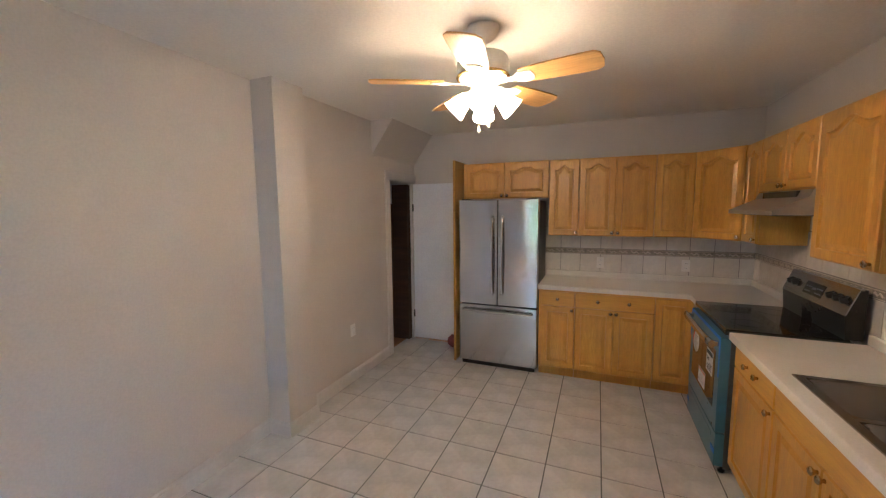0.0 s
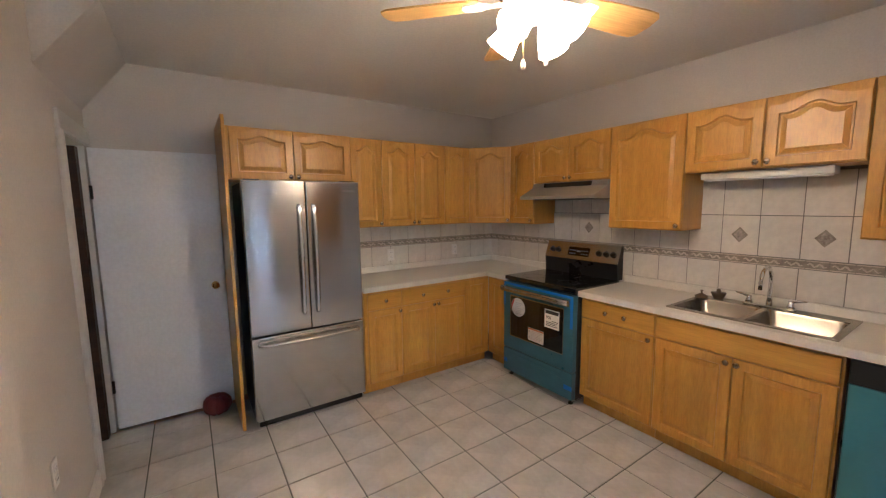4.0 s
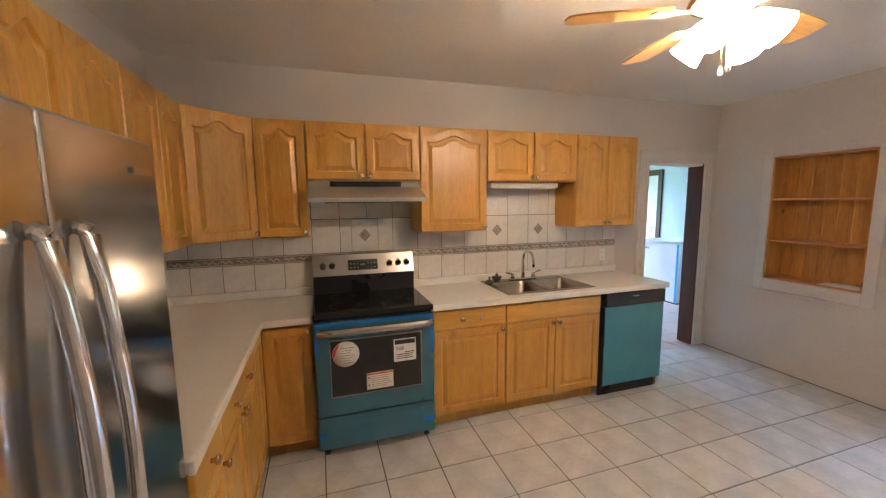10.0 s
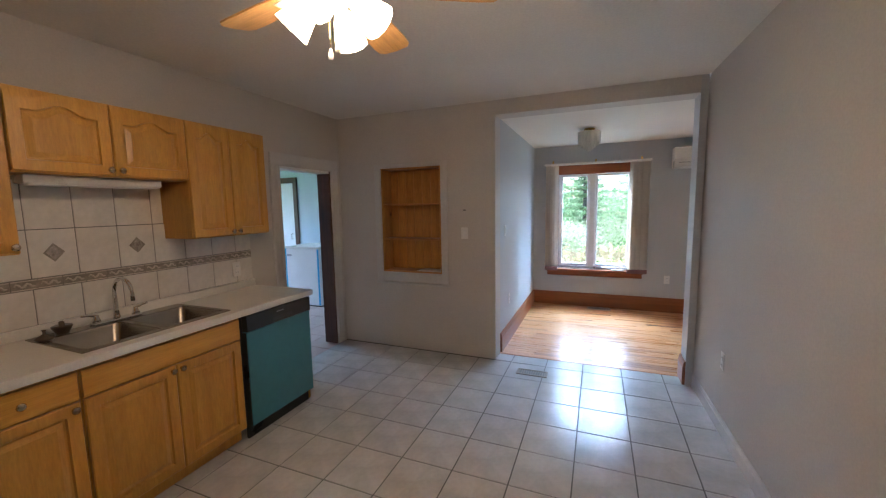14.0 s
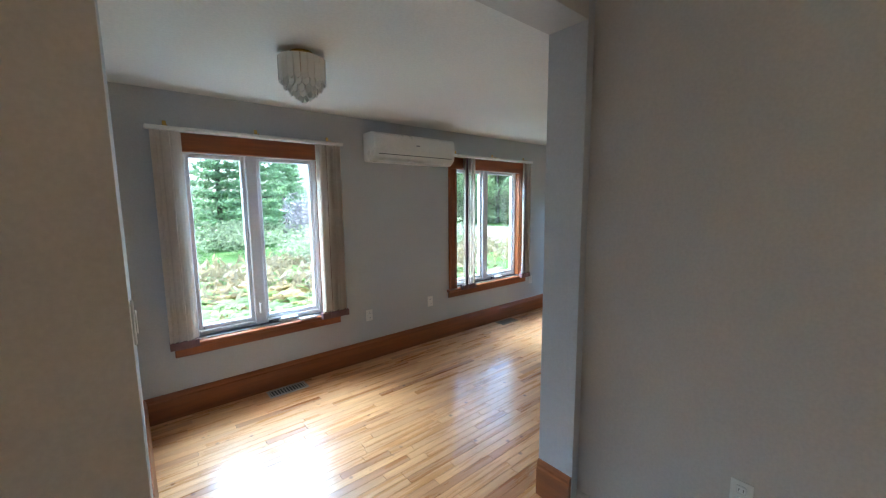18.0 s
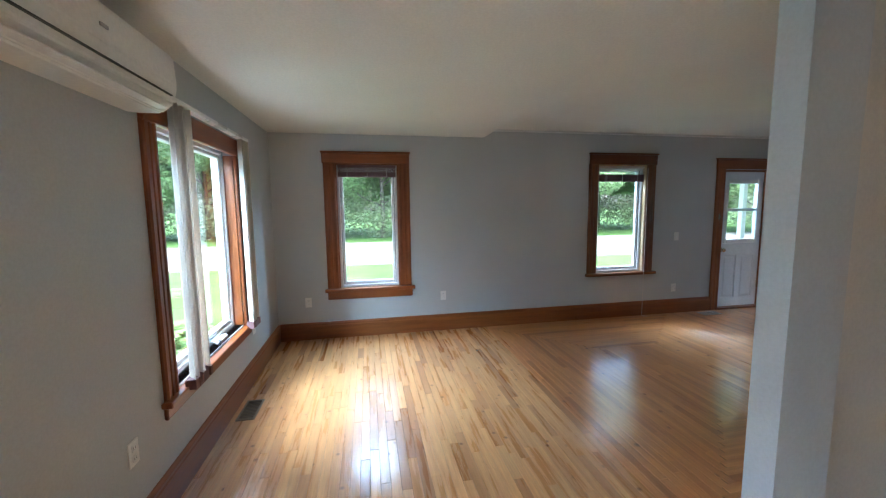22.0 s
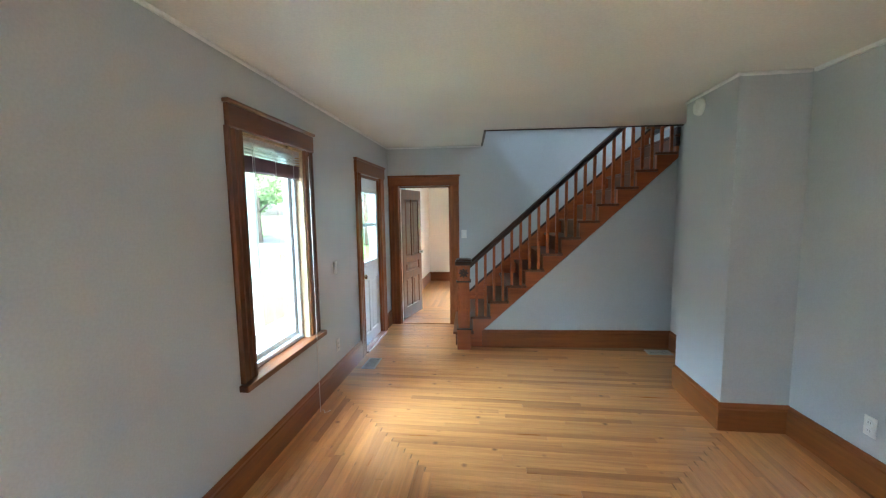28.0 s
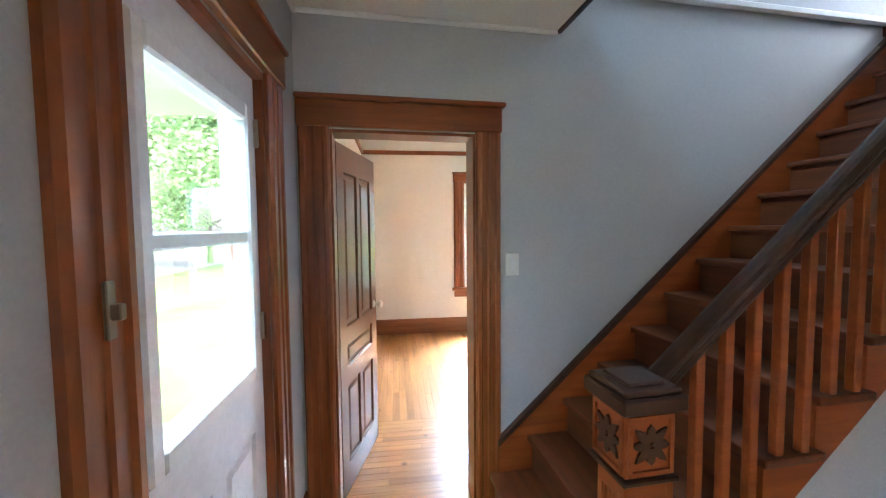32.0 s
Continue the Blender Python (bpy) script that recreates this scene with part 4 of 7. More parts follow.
skirting("baseboard_far", [(XW + 0.012, FY, -1.3, FY, 0, -1), (XW + 0.012, YN + 0.15, XW + 0.012, FY, 1, 0)], 0.21, 0.022, BASE, "tall brown varnished baseboard")
skirting("baseboard_kitchen", [(-2.167, YO, -2.245, 1.942, 1, 0.03), (XWK + 0.12, 1.93, XWK + 0.12, 2.238, 1, 0), (-2.24, 1.942, XWK + 0.12, 1.942, 0, -1), (XWK, 2.226, XWK, 3.56, 1, 0), (-1.40, YKN, XWK + 0.8, YKN, 0, -1)], 0.11, 0.014, TRIM_GREY, "low grey-white painted baseboard")
cove = thing("cornice", "thin off-white cove along the living room ceiling", "trim", kind="structure")
for x0, y0, x1, y1 in ((XW, YBM, XW + 0.022, YN), (CHX - 0.022, CHY - 0.022, CHX, CHY2), (CHX, CHY - 0.022, -2.38, CHY)):
    part("moulding", boxes((x0, y0, ZL - 0.024, x1, y1, ZL), bev=0.007), WHITE, cove)
bm = bmesh.new()
prism(bm, [(-2.360, CHY - 0.022), (-2.382, CHY - 0.022), (-2.27, YBM), (-2.248, YBM)], "z", ZL - 0.024, ZL)
part("moulding", bm, WHITE, cove)
skewed(part("moulding", boxes((XW - 0.01, YN - 0.022, ZL - 0.024, -4.60, YN, ZL), bev=0.007), WHITE, cove))


def register(x, y, lx, ly, material, label):
    r = thing("floor_register", label, "vent", (x, y, 0))
    part("rim", boxes((-lx / 2, -ly / 2, 0.001, lx / 2, -ly / 2 + 0.014, 0.009), (-lx / 2, ly / 2 - 0.014, 0.001, lx / 2, ly / 2, 0.009), (-lx / 2, -ly / 2 + 0.014, 0.001, -lx / 2 + 0.014, ly / 2 - 0.014, 0.009), (lx / 2 - 0.014, -ly / 2 + 0.014, 0.001, lx / 2, ly / 2 - 0.014, 0.009)), material, r)
    part("well", boxes((-lx / 2 + 0.014, -ly / 2 + 0.014, 0.001, lx / 2 - 0.014, ly / 2 - 0.014, 0.003)), BLACK, r)
    n = 12
    for i in range(n):
        if lx > ly:
            a = -lx / 2 + 0.014 + (lx - 0.028) * (i + 0.5) / n
            part("louvre", boxes((a - 0.004, -ly / 2 + 0.014, 0.003, a + 0.004, ly / 2 - 0.014, 0.008)), material, r)
        else:
            a = -ly / 2 + 0.014 + (ly - 0.028) * (i + 0.5) / n
            part("louvre", boxes((-lx / 2 + 0.014, a - 0.004, 0.003, lx / 2 - 0.014, a + 0.004, 0.008)), material, r)


register(-0.852, -0.50, 0.28, 0.12, VENT, "bronze floor register set among the tiles")
register(-1.43, -3.03, 0.32, 0.13, VENT_GREY, "grey floor register beside the baseboard")
register(-4.31, -3.02, 0.30, 0.13, VENT, "bronze floor register beside the baseboard")
register(-5.74, 2.68, 0.14, 0.28, VENT_GREY, "grey floor register near the front door")
register(-2.60, 3.27, 0.26, 0.14, VENT_GREY, "grey floor register below the stairs")


def wall_plate(x, y, z, rz, switch, label):
    """Local -y points off the wall."""
    p = thing("light_switch" if switch else "wall_outlet", label, "switch" if switch else "outlet", (x, y, z), rz)
    part("plate", boxes((-0.036, -0.007, -0.058, 0.036, 0, 0.058), bev=0.003, seg=2), PLASTIC, p)
    if switch:
        part("rocker", boxes((-0.016, -0.012, -0.033, 0.016, -0.006, 0.033), bev=0.003), WHITE, p)
    else:
        for z0 in (-0.024, 0.024):
            s = part("socket", boxes((-0.017, -0.010, z0 - 0.016, 0.017, -0.006, z0 + 0.016), bev=0.004), WHITE, p)
            part("slot", boxes((-0.008, -0.0105, z0 - 0.006, -0.006, -0.0095, z0 + 0.006), (0.006, -0.0105, z0 - 0.006, 0.008, -0.0095, z0 + 0.006)), BLACK, s)


OUT, SW = "white duplex outlet on the painted wall", "white light switch on the painted wall"
for x, y, z, rz, sw in ((-2.306, YS, 0.467, 180, 0), (-3.097, YS, 0.473, 180, 0), (-4.96, YS, 0.47, 180, 0), (XW, -2.80, 0.45, 90, 0), (XW, -1.169, 0.447, 90, 0), (XW, 2.21, 0.37, 90, 0), (XW, 2.215, 1.11, 90, 1),
                        (-2.333, 1.19, 0.37, -90, 0), (XWK, 2.898, 0.50, 90, 0), (-2.187, -0.044, 0.488, 88, 0), (-0.14, YO, 1.282, 180, 1), (OPE, -0.87 - 0.25, 1.282, -90, 1), (OPE, -1.024 - 0.3, 0.485, -90, 0), (-4.844, 4.205, 1.298, 3.4, 1)):
    wall_plate(x, y, z, rz, sw, SW if sw else OUT)
solid("wall_hook", boxes((-0.155, YO, 1.508, -0.125, YO + 0.012, 1.518), bev=0.002), DARKGREY, "small dark metal hook fixed to the wall", "hook")
bm = bmesh.new()
lathe(bm, [(0.068, 0), (0.068, 0.012), (0.058, 0.032), (0.03, 0.036), (0.0, 0.036)], 24)
bmesh.ops.transform(bm, matrix=pose(CHX, 2.21, 2.415, 0, -90, 0), verts=bm.verts)
sm = thing("smoke_alarm", "round white smoke alarm high on the chimney breast", "smoke alarm", (CHX, 2.21, 2.415))
bmesh.ops.transform(bm, matrix=pose(-CHX, -2.21, -2.415), verts=bm.verts)
part("case", bm, PLASTIC, sm)
part("grille", boxes((-0.039, -0.028, -0.02, -0.035, 0.028, 0.02), bev=0.001), PLASTIC, sm)


# ---- stairs, rising to the east
RISE, RUN, X1 = 0.1865, 0.2045, -4.735
st = thing("staircase", "brown varnished open staircase with worn treads", "staircase", (-4.9, 3.7, 0))
skewed(st)
def to_stair(bm):
    bmesh.ops.transform(bm, matrix=pose(4.9, -3.7, 0), verts=bm.verts)
    return bm
N = 14
poly = [(X1 - 0.15, 0.0), (X1 - 0.15, RISE - 0.03), (X1, RISE - 0.03)]
for i in range(1, N - 1):
    poly += [(X1 + RUN * (i - 1), RISE * (i + 1) - 0.03), (X1 + RUN * i, RISE * (i + 1) - 0.03)]
top_x, top_z = poly[-1]
slope = RISE / RUN
poly += [(top_x, top_z - 0.06), (X1 + 0.115, 0.195), (X1 + 0.115, 0.0)]
bm = bmesh.new()
prism(bm, poly, "y", STAIR_Y - 0.012, STAIR_Y + 0.03)
part("stringer", to_stair(bm), STAIR_WOOD, st)
for i in range(1, N):
    z, x = RISE * i, X1 + RUN * (i - 2)
    x0 = X1 - 0.21 if i == 1 else x
    x1 = x + RUN + 0.012 if i > 1 else X1 + 0.012
    y0 = STAIR_Y - 0.04
    part("tread", to_stair(boxes((x0 - 0.028, y0, z - 0.03, x1, YN, z), bev=0.009, seg=2)), TREAD_WOOD, st)
    part("riser", to_stair(boxes((x0, STAIR_Y + 0.03, z - RISE, x0 + 0.018, YN, z - 0.03))), TREAD_WOOD, st)
# skirt against the far wall, following the slope
bm = bmesh.new()
a, b = (-4.93, 0.02), (-4.93, 0.33)
c = (-2.30, 0.33 + 2.63 * 0.905)
prism(bm, [a, (-4.72, 0.0), (-2.40, 0.0 + 2.32 * slope), c, b], "y", YN - 0.024, YN - 0.001)
part("wall_skirt", to_stair(bm), STAIR_WOOD, st)
bm = bmesh.new()
prism(bm, [b, c, (c[0], c[1] + 0.032), (b[0], b[1] + 0.032)], "y", YN - 0.036, YN - 0.001)
part("skirt_cap", to_stair(bm), DARK_RAIL, st, "dark moulded cap along the skirt")
# newel with carved block
nx0, nx1, ny0, ny1 = -4.920, -4.760, 3.14, 3.30
nw = part("newel_post", to_stair(boxes((nx0, ny0, 0, nx1, ny1, 0.24), (nx0 + 0.014, ny0 + 0.014, 0.24, nx1 - 0.014, ny1 - 0.014, 0.80), (nx0 + 0.006, ny0 + 0.006, 0.815, nx1 - 0.006, ny1 - 0.006, 1.0), bev=0.005)), STAIR_WOOD, st, "square carved newel post")
part("base_moulding", to_stair(boxes((nx0 - 0.008, ny0 - 0.008, 0.24, nx1 + 0.008, ny1 + 0.008, 0.256), bev=0.004)), DARK_RAIL, nw)
part("neck_moulding", to_stair(boxes((nx0 - 0.006, ny0 - 0.006, 0.80, nx1 + 0.006, ny1 + 0.006, 0.816), bev=0.004)), DARK_RAIL, nw)
part("cap", to_stair(boxes((nx0 - 0.018, ny0 - 0.018, 1.0, nx1 + 0.018, ny1 + 0.018, 1.045), (nx0 - 0.008, ny0 - 0.008, 1.045, nx1 + 0.008, ny1 + 0.008, 1.062), (nx0 + 0.02, ny0 + 0.02, 1.062, nx1 - 0.02, ny1 - 0.02, 1.072), bev=0.006)), DARK_RAIL, nw, "dark stepped cap")
for k in range(5):
    yy = nx0 + 0.036 + k * 0.019
    part("flute", to_stair(boxes((yy, ny0 + 0.009, 0.30, yy + 0.009, ny0 + 0.014, 0.74), bev=0.002)), STAIR_WOOD, nw)
    xx = ny0 + 0.036 + k * 0.019
    part("flute", to_stair(boxes((nx0 + 0.009, xx, 0.30, nx0 + 0.014, xx + 0.009, 0.74), bev=0.002)), STAIR_WOOD, nw)
for side in (0, 1):
    bm = bmesh.new()
    for k in range(8):
        ang = k * math.pi / 4
        m = pose(0, 0, 0, 0, math.degrees(ang))
        leafb = bmesh.new()
        prism(leafb, [(-0.004, 0.008), (-0.014, 0.026), (-0.010, 0.045), (0.0, 0.056 if k % 2 == 0 else 0.066), (0.010, 0.045), (0.014, 0.026), (0.004, 0.008)], "y", -0.007, 0.0)
        bmesh.ops.transform(leafb, matrix=m, verts=leafb.verts)
        tmp = bpy.data.meshes.new("t")
        leafb.to_mesh(tmp)
        leafb.free()
        bm.from_mesh(tmp)
        bpy.data.meshes.remove(tmp)
    lathe(bm, [(0.012, 0), (0.008, 0.01), (0, 0.012)], 10)
    m = pose((nx0 + nx1) / 2, ny0 + 0.006, 0.908) if side == 0 else pose(nx0 + 0.006, (ny0 + ny1) / 2, 0.908, 0, 0, -90)
    bmesh.ops.transform(bm, matrix=m, verts=bm.verts)
    part("carved_leaf", to_stair(bm), DARK_RAIL, nw, "dark carved leaf rosette")
    f0, f1 = (nx0 + 0.012, nx1 - 0.012) if side == 0 else (ny0 + 0.012, ny1 - 0.012)
    rims = [(f0, 0.825, f1, 0.838), (f0, 0.978, f1, 0.99), (f0, 0.838, f0 + 0.012, 0.978), (f1 - 0.012, 0.838, f1, 0.978)]
    bm = bmesh.new()
    for q in rims:
        if side == 0:
            box(bm, q[0], ny0 - 0.002, q[1], q[2], ny0 + 0.007, q[3])
        else:
            box(bm, nx0 - 0.002, q[0], q[1], nx0 + 0.007, q[2], q[3])
    part("block_rim", to_stair(bm), STAIR_WOOD, nw)
# handrail and balusters
rx0, rz0 = nx1 - 0.02, 0.958
rx1 = -2.44
rail_z = lambda x: rz0 + (x - rx0) * (1.43 / 1.59)
half = [(0.024, -0.020), (0.029, -0.006), (0.027, 0.010), (0.022, 0.018), (0.034, 0.028), (0.038, 0.040), (0.034, 0.052), (0.024, 0.062), (0.010, 0.068)]
section = half + [(-a, b) for a, b in half[::-1]]
bm = bmesh.new()
rings = [[bm.verts.new((x, 3.258 + a, rail_z(x) + b)) for a, b in section] for x in (rx0, rx1)]
for k in range(len(section)):
    q = (k + 1) % len(section)
    bm.faces.new((rings[0][k], rings[0][q], rings[1][q], rings[1][k]))
bm.faces.new(rings[0][::-1])
bm.faces.new(rings[1])
bmesh.ops.recalc_face_normals(bm, faces=bm.faces)
part("handrail", to_stair(bm), DARK_RAIL, st, "dark moulded handrail")
for i in range(2, N):
    z, x = RISE * i, X1 + RUN * (i - 2)
    for f in (0.22, 0.72):
        bx = x + RUN * f
        zt = rail_z(bx) - 0.02
        if zt - z < 0.2:
            continue
        part("baluster", to_stair(boxes((bx - 0.0155, 3.2425, z, bx + 0.0155, 3.2735, zt + 0.010), bev=0.003)), STAIR_WOOD, st)
part("drop_post", to_stair(boxes((-2.50, 3.235, 2.30, -2.425, 3.31, 2.505), bev=0.008)), DARK_RAIL, st, "turned drop at the end of the rail")
# plaster below the stairs
bm = bmesh.new()
prism(bm, [(X1 + 0.116, 0.0), (-2.411, 0.0), (-2.411, (-2.411 - X1 - 0.115) * slope + 0.185), (X1 + 0.116, 0.186)], "y", STAIR_Y, STAIR_Y + 0.10)
skewed(solid("wall_under_stairs", bm, WALL_LR, "pale blue-grey plaster wall under the stairs", "wall", kind="structure"))

# ---- kitchen cabinets; local x to the viewer's right, front towards -y
def cab_door(bm, x0, x1, z0, z1, y, arch=0.0, t=0.019):
    """A raised-panel door whose front lies at y - t; arch: height of the cathedral curve."""
    m, n = 0.052, 13
    w, xc = x1 - x0, (x0 + x1) / 2

    def loop(inset, d):
        a, b = x0 + inset, x1 - inset
        pts = [(a, z0 + inset), (b, z0 + inset)]
        for i in range(n):
            s = 1 - 2 * i / (n - 1)
            bump = 0.5 + 0.5 * math.cos(math.pi * min(1, abs(s) / 0.72))
            top = z1 - inset - (arch * (1 - bump) if inset > 0 else 0)
            pts.append((xc + s * (b - a) / 2, top))
        return [bm.verts.new((px, y - d, pz)) for px, pz in pts]

    loops = [loop(0, 0.0), loop(0, t - 0.005), loop(0.005, t), loop(m, t), loop(m + 0.005, t - 0.011), loop(m + 0.013, t - 0.012), loop(m + 0.038, t - 0.002)]
    for a, b in zip(loops, loops[1:]):
        for i in range(n + 2):
            j = (i + 1) % (n + 2)
            bm.faces.new((a[i], a[j], b[j], b[i]))
    bm.faces.new(loops[-1])
    bm.faces.new(loops[0][::-1])
    bmesh.ops.recalc_face_normals(bm, faces=bm.faces)
    return bm


KNOB = None


def knob_mesh():
    global KNOB
    if KNOB is None:
        bm = bmesh.new()
        lathe(bm, [(0.008, 0), (0.007, 0.010), (0.015, 0.017), (0.017, 0.023), (0.012, 0.028), (0.0, 0.029)], 14)
        bmesh.ops.transform(bm, matrix=pose(0, 0, 0, 90), verts=bm.verts)
        KNOB = mesh_of("knob", bm, NICKEL)
    return KNOB


def cabinet(name, label, category, at, rz, w, d, z0, z1, doors, drawers=(), toe=0.0, group="", hollow=0.0):
    """doors: (x0, x1, z0, z1, arch, knob x or None, knob z); drawers: (x0, x1, z0, z1, knob xs)."""
    c = thing(name, label, category, at, rz, group)
    g = 0.0015
    if hollow:
        bm = boxes((g, 0.0, z0 + toe, w - g, d, hollow), (g, 0.0, hollow, w - g, 0.018, z1), (g, d - 0.012, hollow, w - g, d, z1), (g, 0.018, hollow, g + 0.012, d - 0.012, z1), (w - g - 0.012, 0.018, hollow, w - g, d - 0.012, z1))
    else:
        bm = boxes((g, 0.0, z0 + toe, w - g, d, z1), bev=0.002)
    if toe:
        box(bm, g, 0.055, z0, w - g, d - 0.01, z0 + toe)
    part("body", bm, OAK, c)
    for x0, x1, a0, a1, arch, kx, kz in doors:
        dm = bmesh.new()
        dr = part("door", cab_door(dm, x0, x1, a0, a1, -0.001, arch), OAK, c)
        if kx is not None:
            part_at("knob", knob_mesh(), dr, pose(kx, -0.019, kz))
    for x0, x1, a0, a1, ks in drawers:
        dr = part("drawer_front", boxes((x0, -0.020, a0, x1, -0.001, a1), bev=0.004, seg=2), OAK_X, c)
        for kx in ks:
            part_at("knob", knob_mesh(), dr, pose(kx, -0.019, (a0 + a1) / 2))
    return c


UT, UB, US = 2.13, 1.37, 1.745
UP = "upper kitchen cabinets"
LOW = "lower kitchen cabinets"
YU, XU = 3.98, 1.07


def uppers(x0, x1, n, zb, arch, knobs, north, label):
    """One wall unit, from x0 to x1 along its run."""
    w = x1 - x0
    at = (x0, YU, 0) if north else (XU, -x0, 0)
    dw = w / n
    doors = []
    for i in range(n):
        a, b = i * dw + 0.004, (i + 1) * dw - 0.004
        kx = {"r": b - 0.022, "l": a + 0.022, "c": (b - 0.022 if i == 0 else a + 0.022)}.get(knobs)
        doors.append((a, b, zb + 0.006, UT - 0.006, arch, kx, zb + 0.035))
    return cabinet("wall_cabinet", label, "cabinet", at, 0 if north else -90, w, 0.31 if north else 0.286, zb, UT, doors, group=UP)


L1, L2 = "honey oak wall cabinet with one arched door", "honey oak wall cabinet with two arched doors"
cabinet("wall_cabinet", "wide honey oak cabinet above the refrigerator, two arched doors", "cabinet", (-1.40, YU - 0.02, 0), 0, 0.912, 0.33, US + 0.01, UT, [(0.03, 0.456, US + 0.016, UT - 0.006, 0.03, 0.43, US + 0.04), (0.462, 0.908, US + 0.016, UT - 0.006, 0.03, 0.486, US + 0.04)], group=UP)
uppers(-0.488, -0.198, 1, UB, 0.045, "r", True, L1)
uppers(-0.198, 0.469, 2, UB, 0.045, "c", True, L2)
uppers(0.469, 0.779, 1, UB, 0.045, None, True, L1)
uppers(-3.662, -3.349, 1, UB, 0.045, "r", False, L1)
uppers(-3.349, -2.580, 2, US, 0.04, "c", False, "short honey oak cabinet above the range hood")
uppers(-2.580, -2.055, 1, UB, 0.05, "r", False, "large honey oak wall cabinet with one arched door")
uppers(-2.055, -1.248, 2, US, 0.04, "c", False, "short honey oak cabinet above the sink, two doors")
uppers(-1.248, -0.631, 2, UB, 0.045, "c", False, L2)
# diagonal corner unit
cc = thing("wall_cabinet", "honey oak corner cabinet with a slanting arched door", "cabinet", (0.779, YU, 0), -45, UP)
dl = math.hypot(XU - 0.779, YU - 3.662)
ca = math.degrees(math.atan2(3.662 - YU, XU - 0.779))
cc.matrix_basis = pose(0.779, YU, 0, 0, 0, ca)
inv = cc.matrix_basis.inverted()
bm = bmesh.new()
prism(bm, [(0.781, YU + 0.001), (1.071, 3.664), (XS - 0.012, 3.664), (XS - 0.012, YKN - 0.012), (0.781, YKN - 0.012)], "z", UB, UT)
bmesh.ops.transform(bm, matrix=inv, verts=bm.verts)
part("body", bm, OAK, cc)
dr = part("door", cab_door(bmesh.new(), 0.012, dl - 0.012, UB + 0.006, UT - 0.006, -0.001, 0.05), OAK, cc)
part_at("knob", knob_mesh(), dr, pose(dl - 0.034, -0.019, UB + 0.035))

# lower units
YB, XB = 3.665, 0.775
DZ0, DZ1, RZ0, RZ1 = 0.105, 0.712, 0.722, 0.852
M1 = "honey oak base cabinet with a drawer over a panel door"
cabinet("base_cabinet", M1, "cabinet", (-0.530, YB, 0), 0, 0.335, 0.60, 0, 0.875, [(0.03, 0.33, DZ0, DZ1, 0, 0.31, 0.685)], [(0.03, 0.33, RZ0, RZ1, (0.18,))], 0.10, LOW)
cabinet("base_cabinet", "honey oak base cabinet with a wide drawer over two doors", "cabinet", (-0.195, YB, 0), 0, 0.667, 0.60, 0, 0.875, [(0.004, 0.331, DZ0, DZ1, 0, 0.31, 0.685), (0.336, 0.663, DZ0, DZ1, 0, 0.357, 0.685)], [(0.004, 0.663, RZ0, RZ1, (0.20, 0.46))], 0.10, LOW)
cabinet("base_cabinet", "honey oak corner base cabinet, door without a drawer", "cabinet", (0.472, YB, 0), 0, 0.303, 0.60, 0, 0.875, [(0.004, 0.283, DZ0, RZ1, 0, None, 0)], (), 0.10, LOW)
cabinet("base_cabinet", "narrow honey oak base door beside the range", "cabinet", (XB, YB - 0.001, 0), -90, 0.308, 0.56, 0, 0.875, [(0.022, 0.30, DZ0, RZ1, 0, 0.28, 0.82)], (), 0.10, LOW)
cabinet("base_cabinet", "honey oak base cabinet with a two-knob drawer over one door", "cabinet", (XB, 2.590, 0), -90, 0.552, 0.56, 0, 0.875, [(0.012, 0.546, DZ0, DZ1, 0, 0.520, 0.685)], [(0.012, 0.546, RZ0, RZ1, (0.215, 0.355))], 0.10, LOW)
cabinet("base_cabinet", "honey oak sink cabinet with two doors", "cabinet", (XB, 2.036, 0), -90, 0.836, 0.56, 0, 0.875, [(0.006, 0.412, DZ0, DZ1, 0, 0.390, 0.685), (0.418, 0.824, DZ0, DZ1, 0, 0.440, 0.685)], [(0.006, 0.824, RZ0, RZ1, ())], 0.10, LOW, 0.735)
solid("end_panel", boxes((XB + 0.02, 0.566, 0.0, XS - 0.02, 0.584, 0.875)), OAK, "honey oak end panel beside the dishwasher", "panel")
solid("fridge_panel", boxes((-1.432, 3.70, 0.0, -1.410, YKN - 0.004, 2.15), bev=0.003), OAK, "tall honey oak panel beside the refrigerator", "panel")

# counter: L with a gap for the range, rolled front and upstand
ct = thing("countertop", "cream laminate countertop with a low upstand", "countertop", (0, 3.9, 0.9))
def to_ct(bm):
    bmesh.ops.transform(bm, matrix=pose(0, -3.9, -0.9), verts=bm.verts)
    return bm
SX0, SX1, SY0, SY1 = 0.795, 1.305, 1.235, 2.0
part("slab", to_ct(boxes((0.735, 3.356, 0.876, XS - 0.013, YKN - 0.013, 0.912), (-0.535, 3.640, 0.876, 0.735, YKN - 0.013, 0.912))), COUNTER, ct)
part("slab", to_ct(boxes((0.735, 0.559, 0.876, SX0 + 0.01, 2.592, 0.912), (SX1 - 0.01, 0.559, 0.876, XS - 0.013, 2.592, 0.912), (SX0 + 0.01, 0.559, 0.876, SX1 - 0.01, SY0 + 0.01, 0.912), (SX0 + 0.01, SY1 - 0.01, 0.876, SX1 - 0.01, 2.592, 0.912))), COUNTER, ct)
bm = bmesh.new()
box(bm, 0.722, 0.552, 0.870, 0.740, 2.592, 0.914, bev=0.006, seg=2)
box(bm, 0.722, 3.356, 0.870, 0.740, 3.632, 0.914, bev=0.006, seg=2)
box(bm, -0.538, 3.630, 0.870, 0.735, 3.648, 0.914, bev=0.006, seg=2)
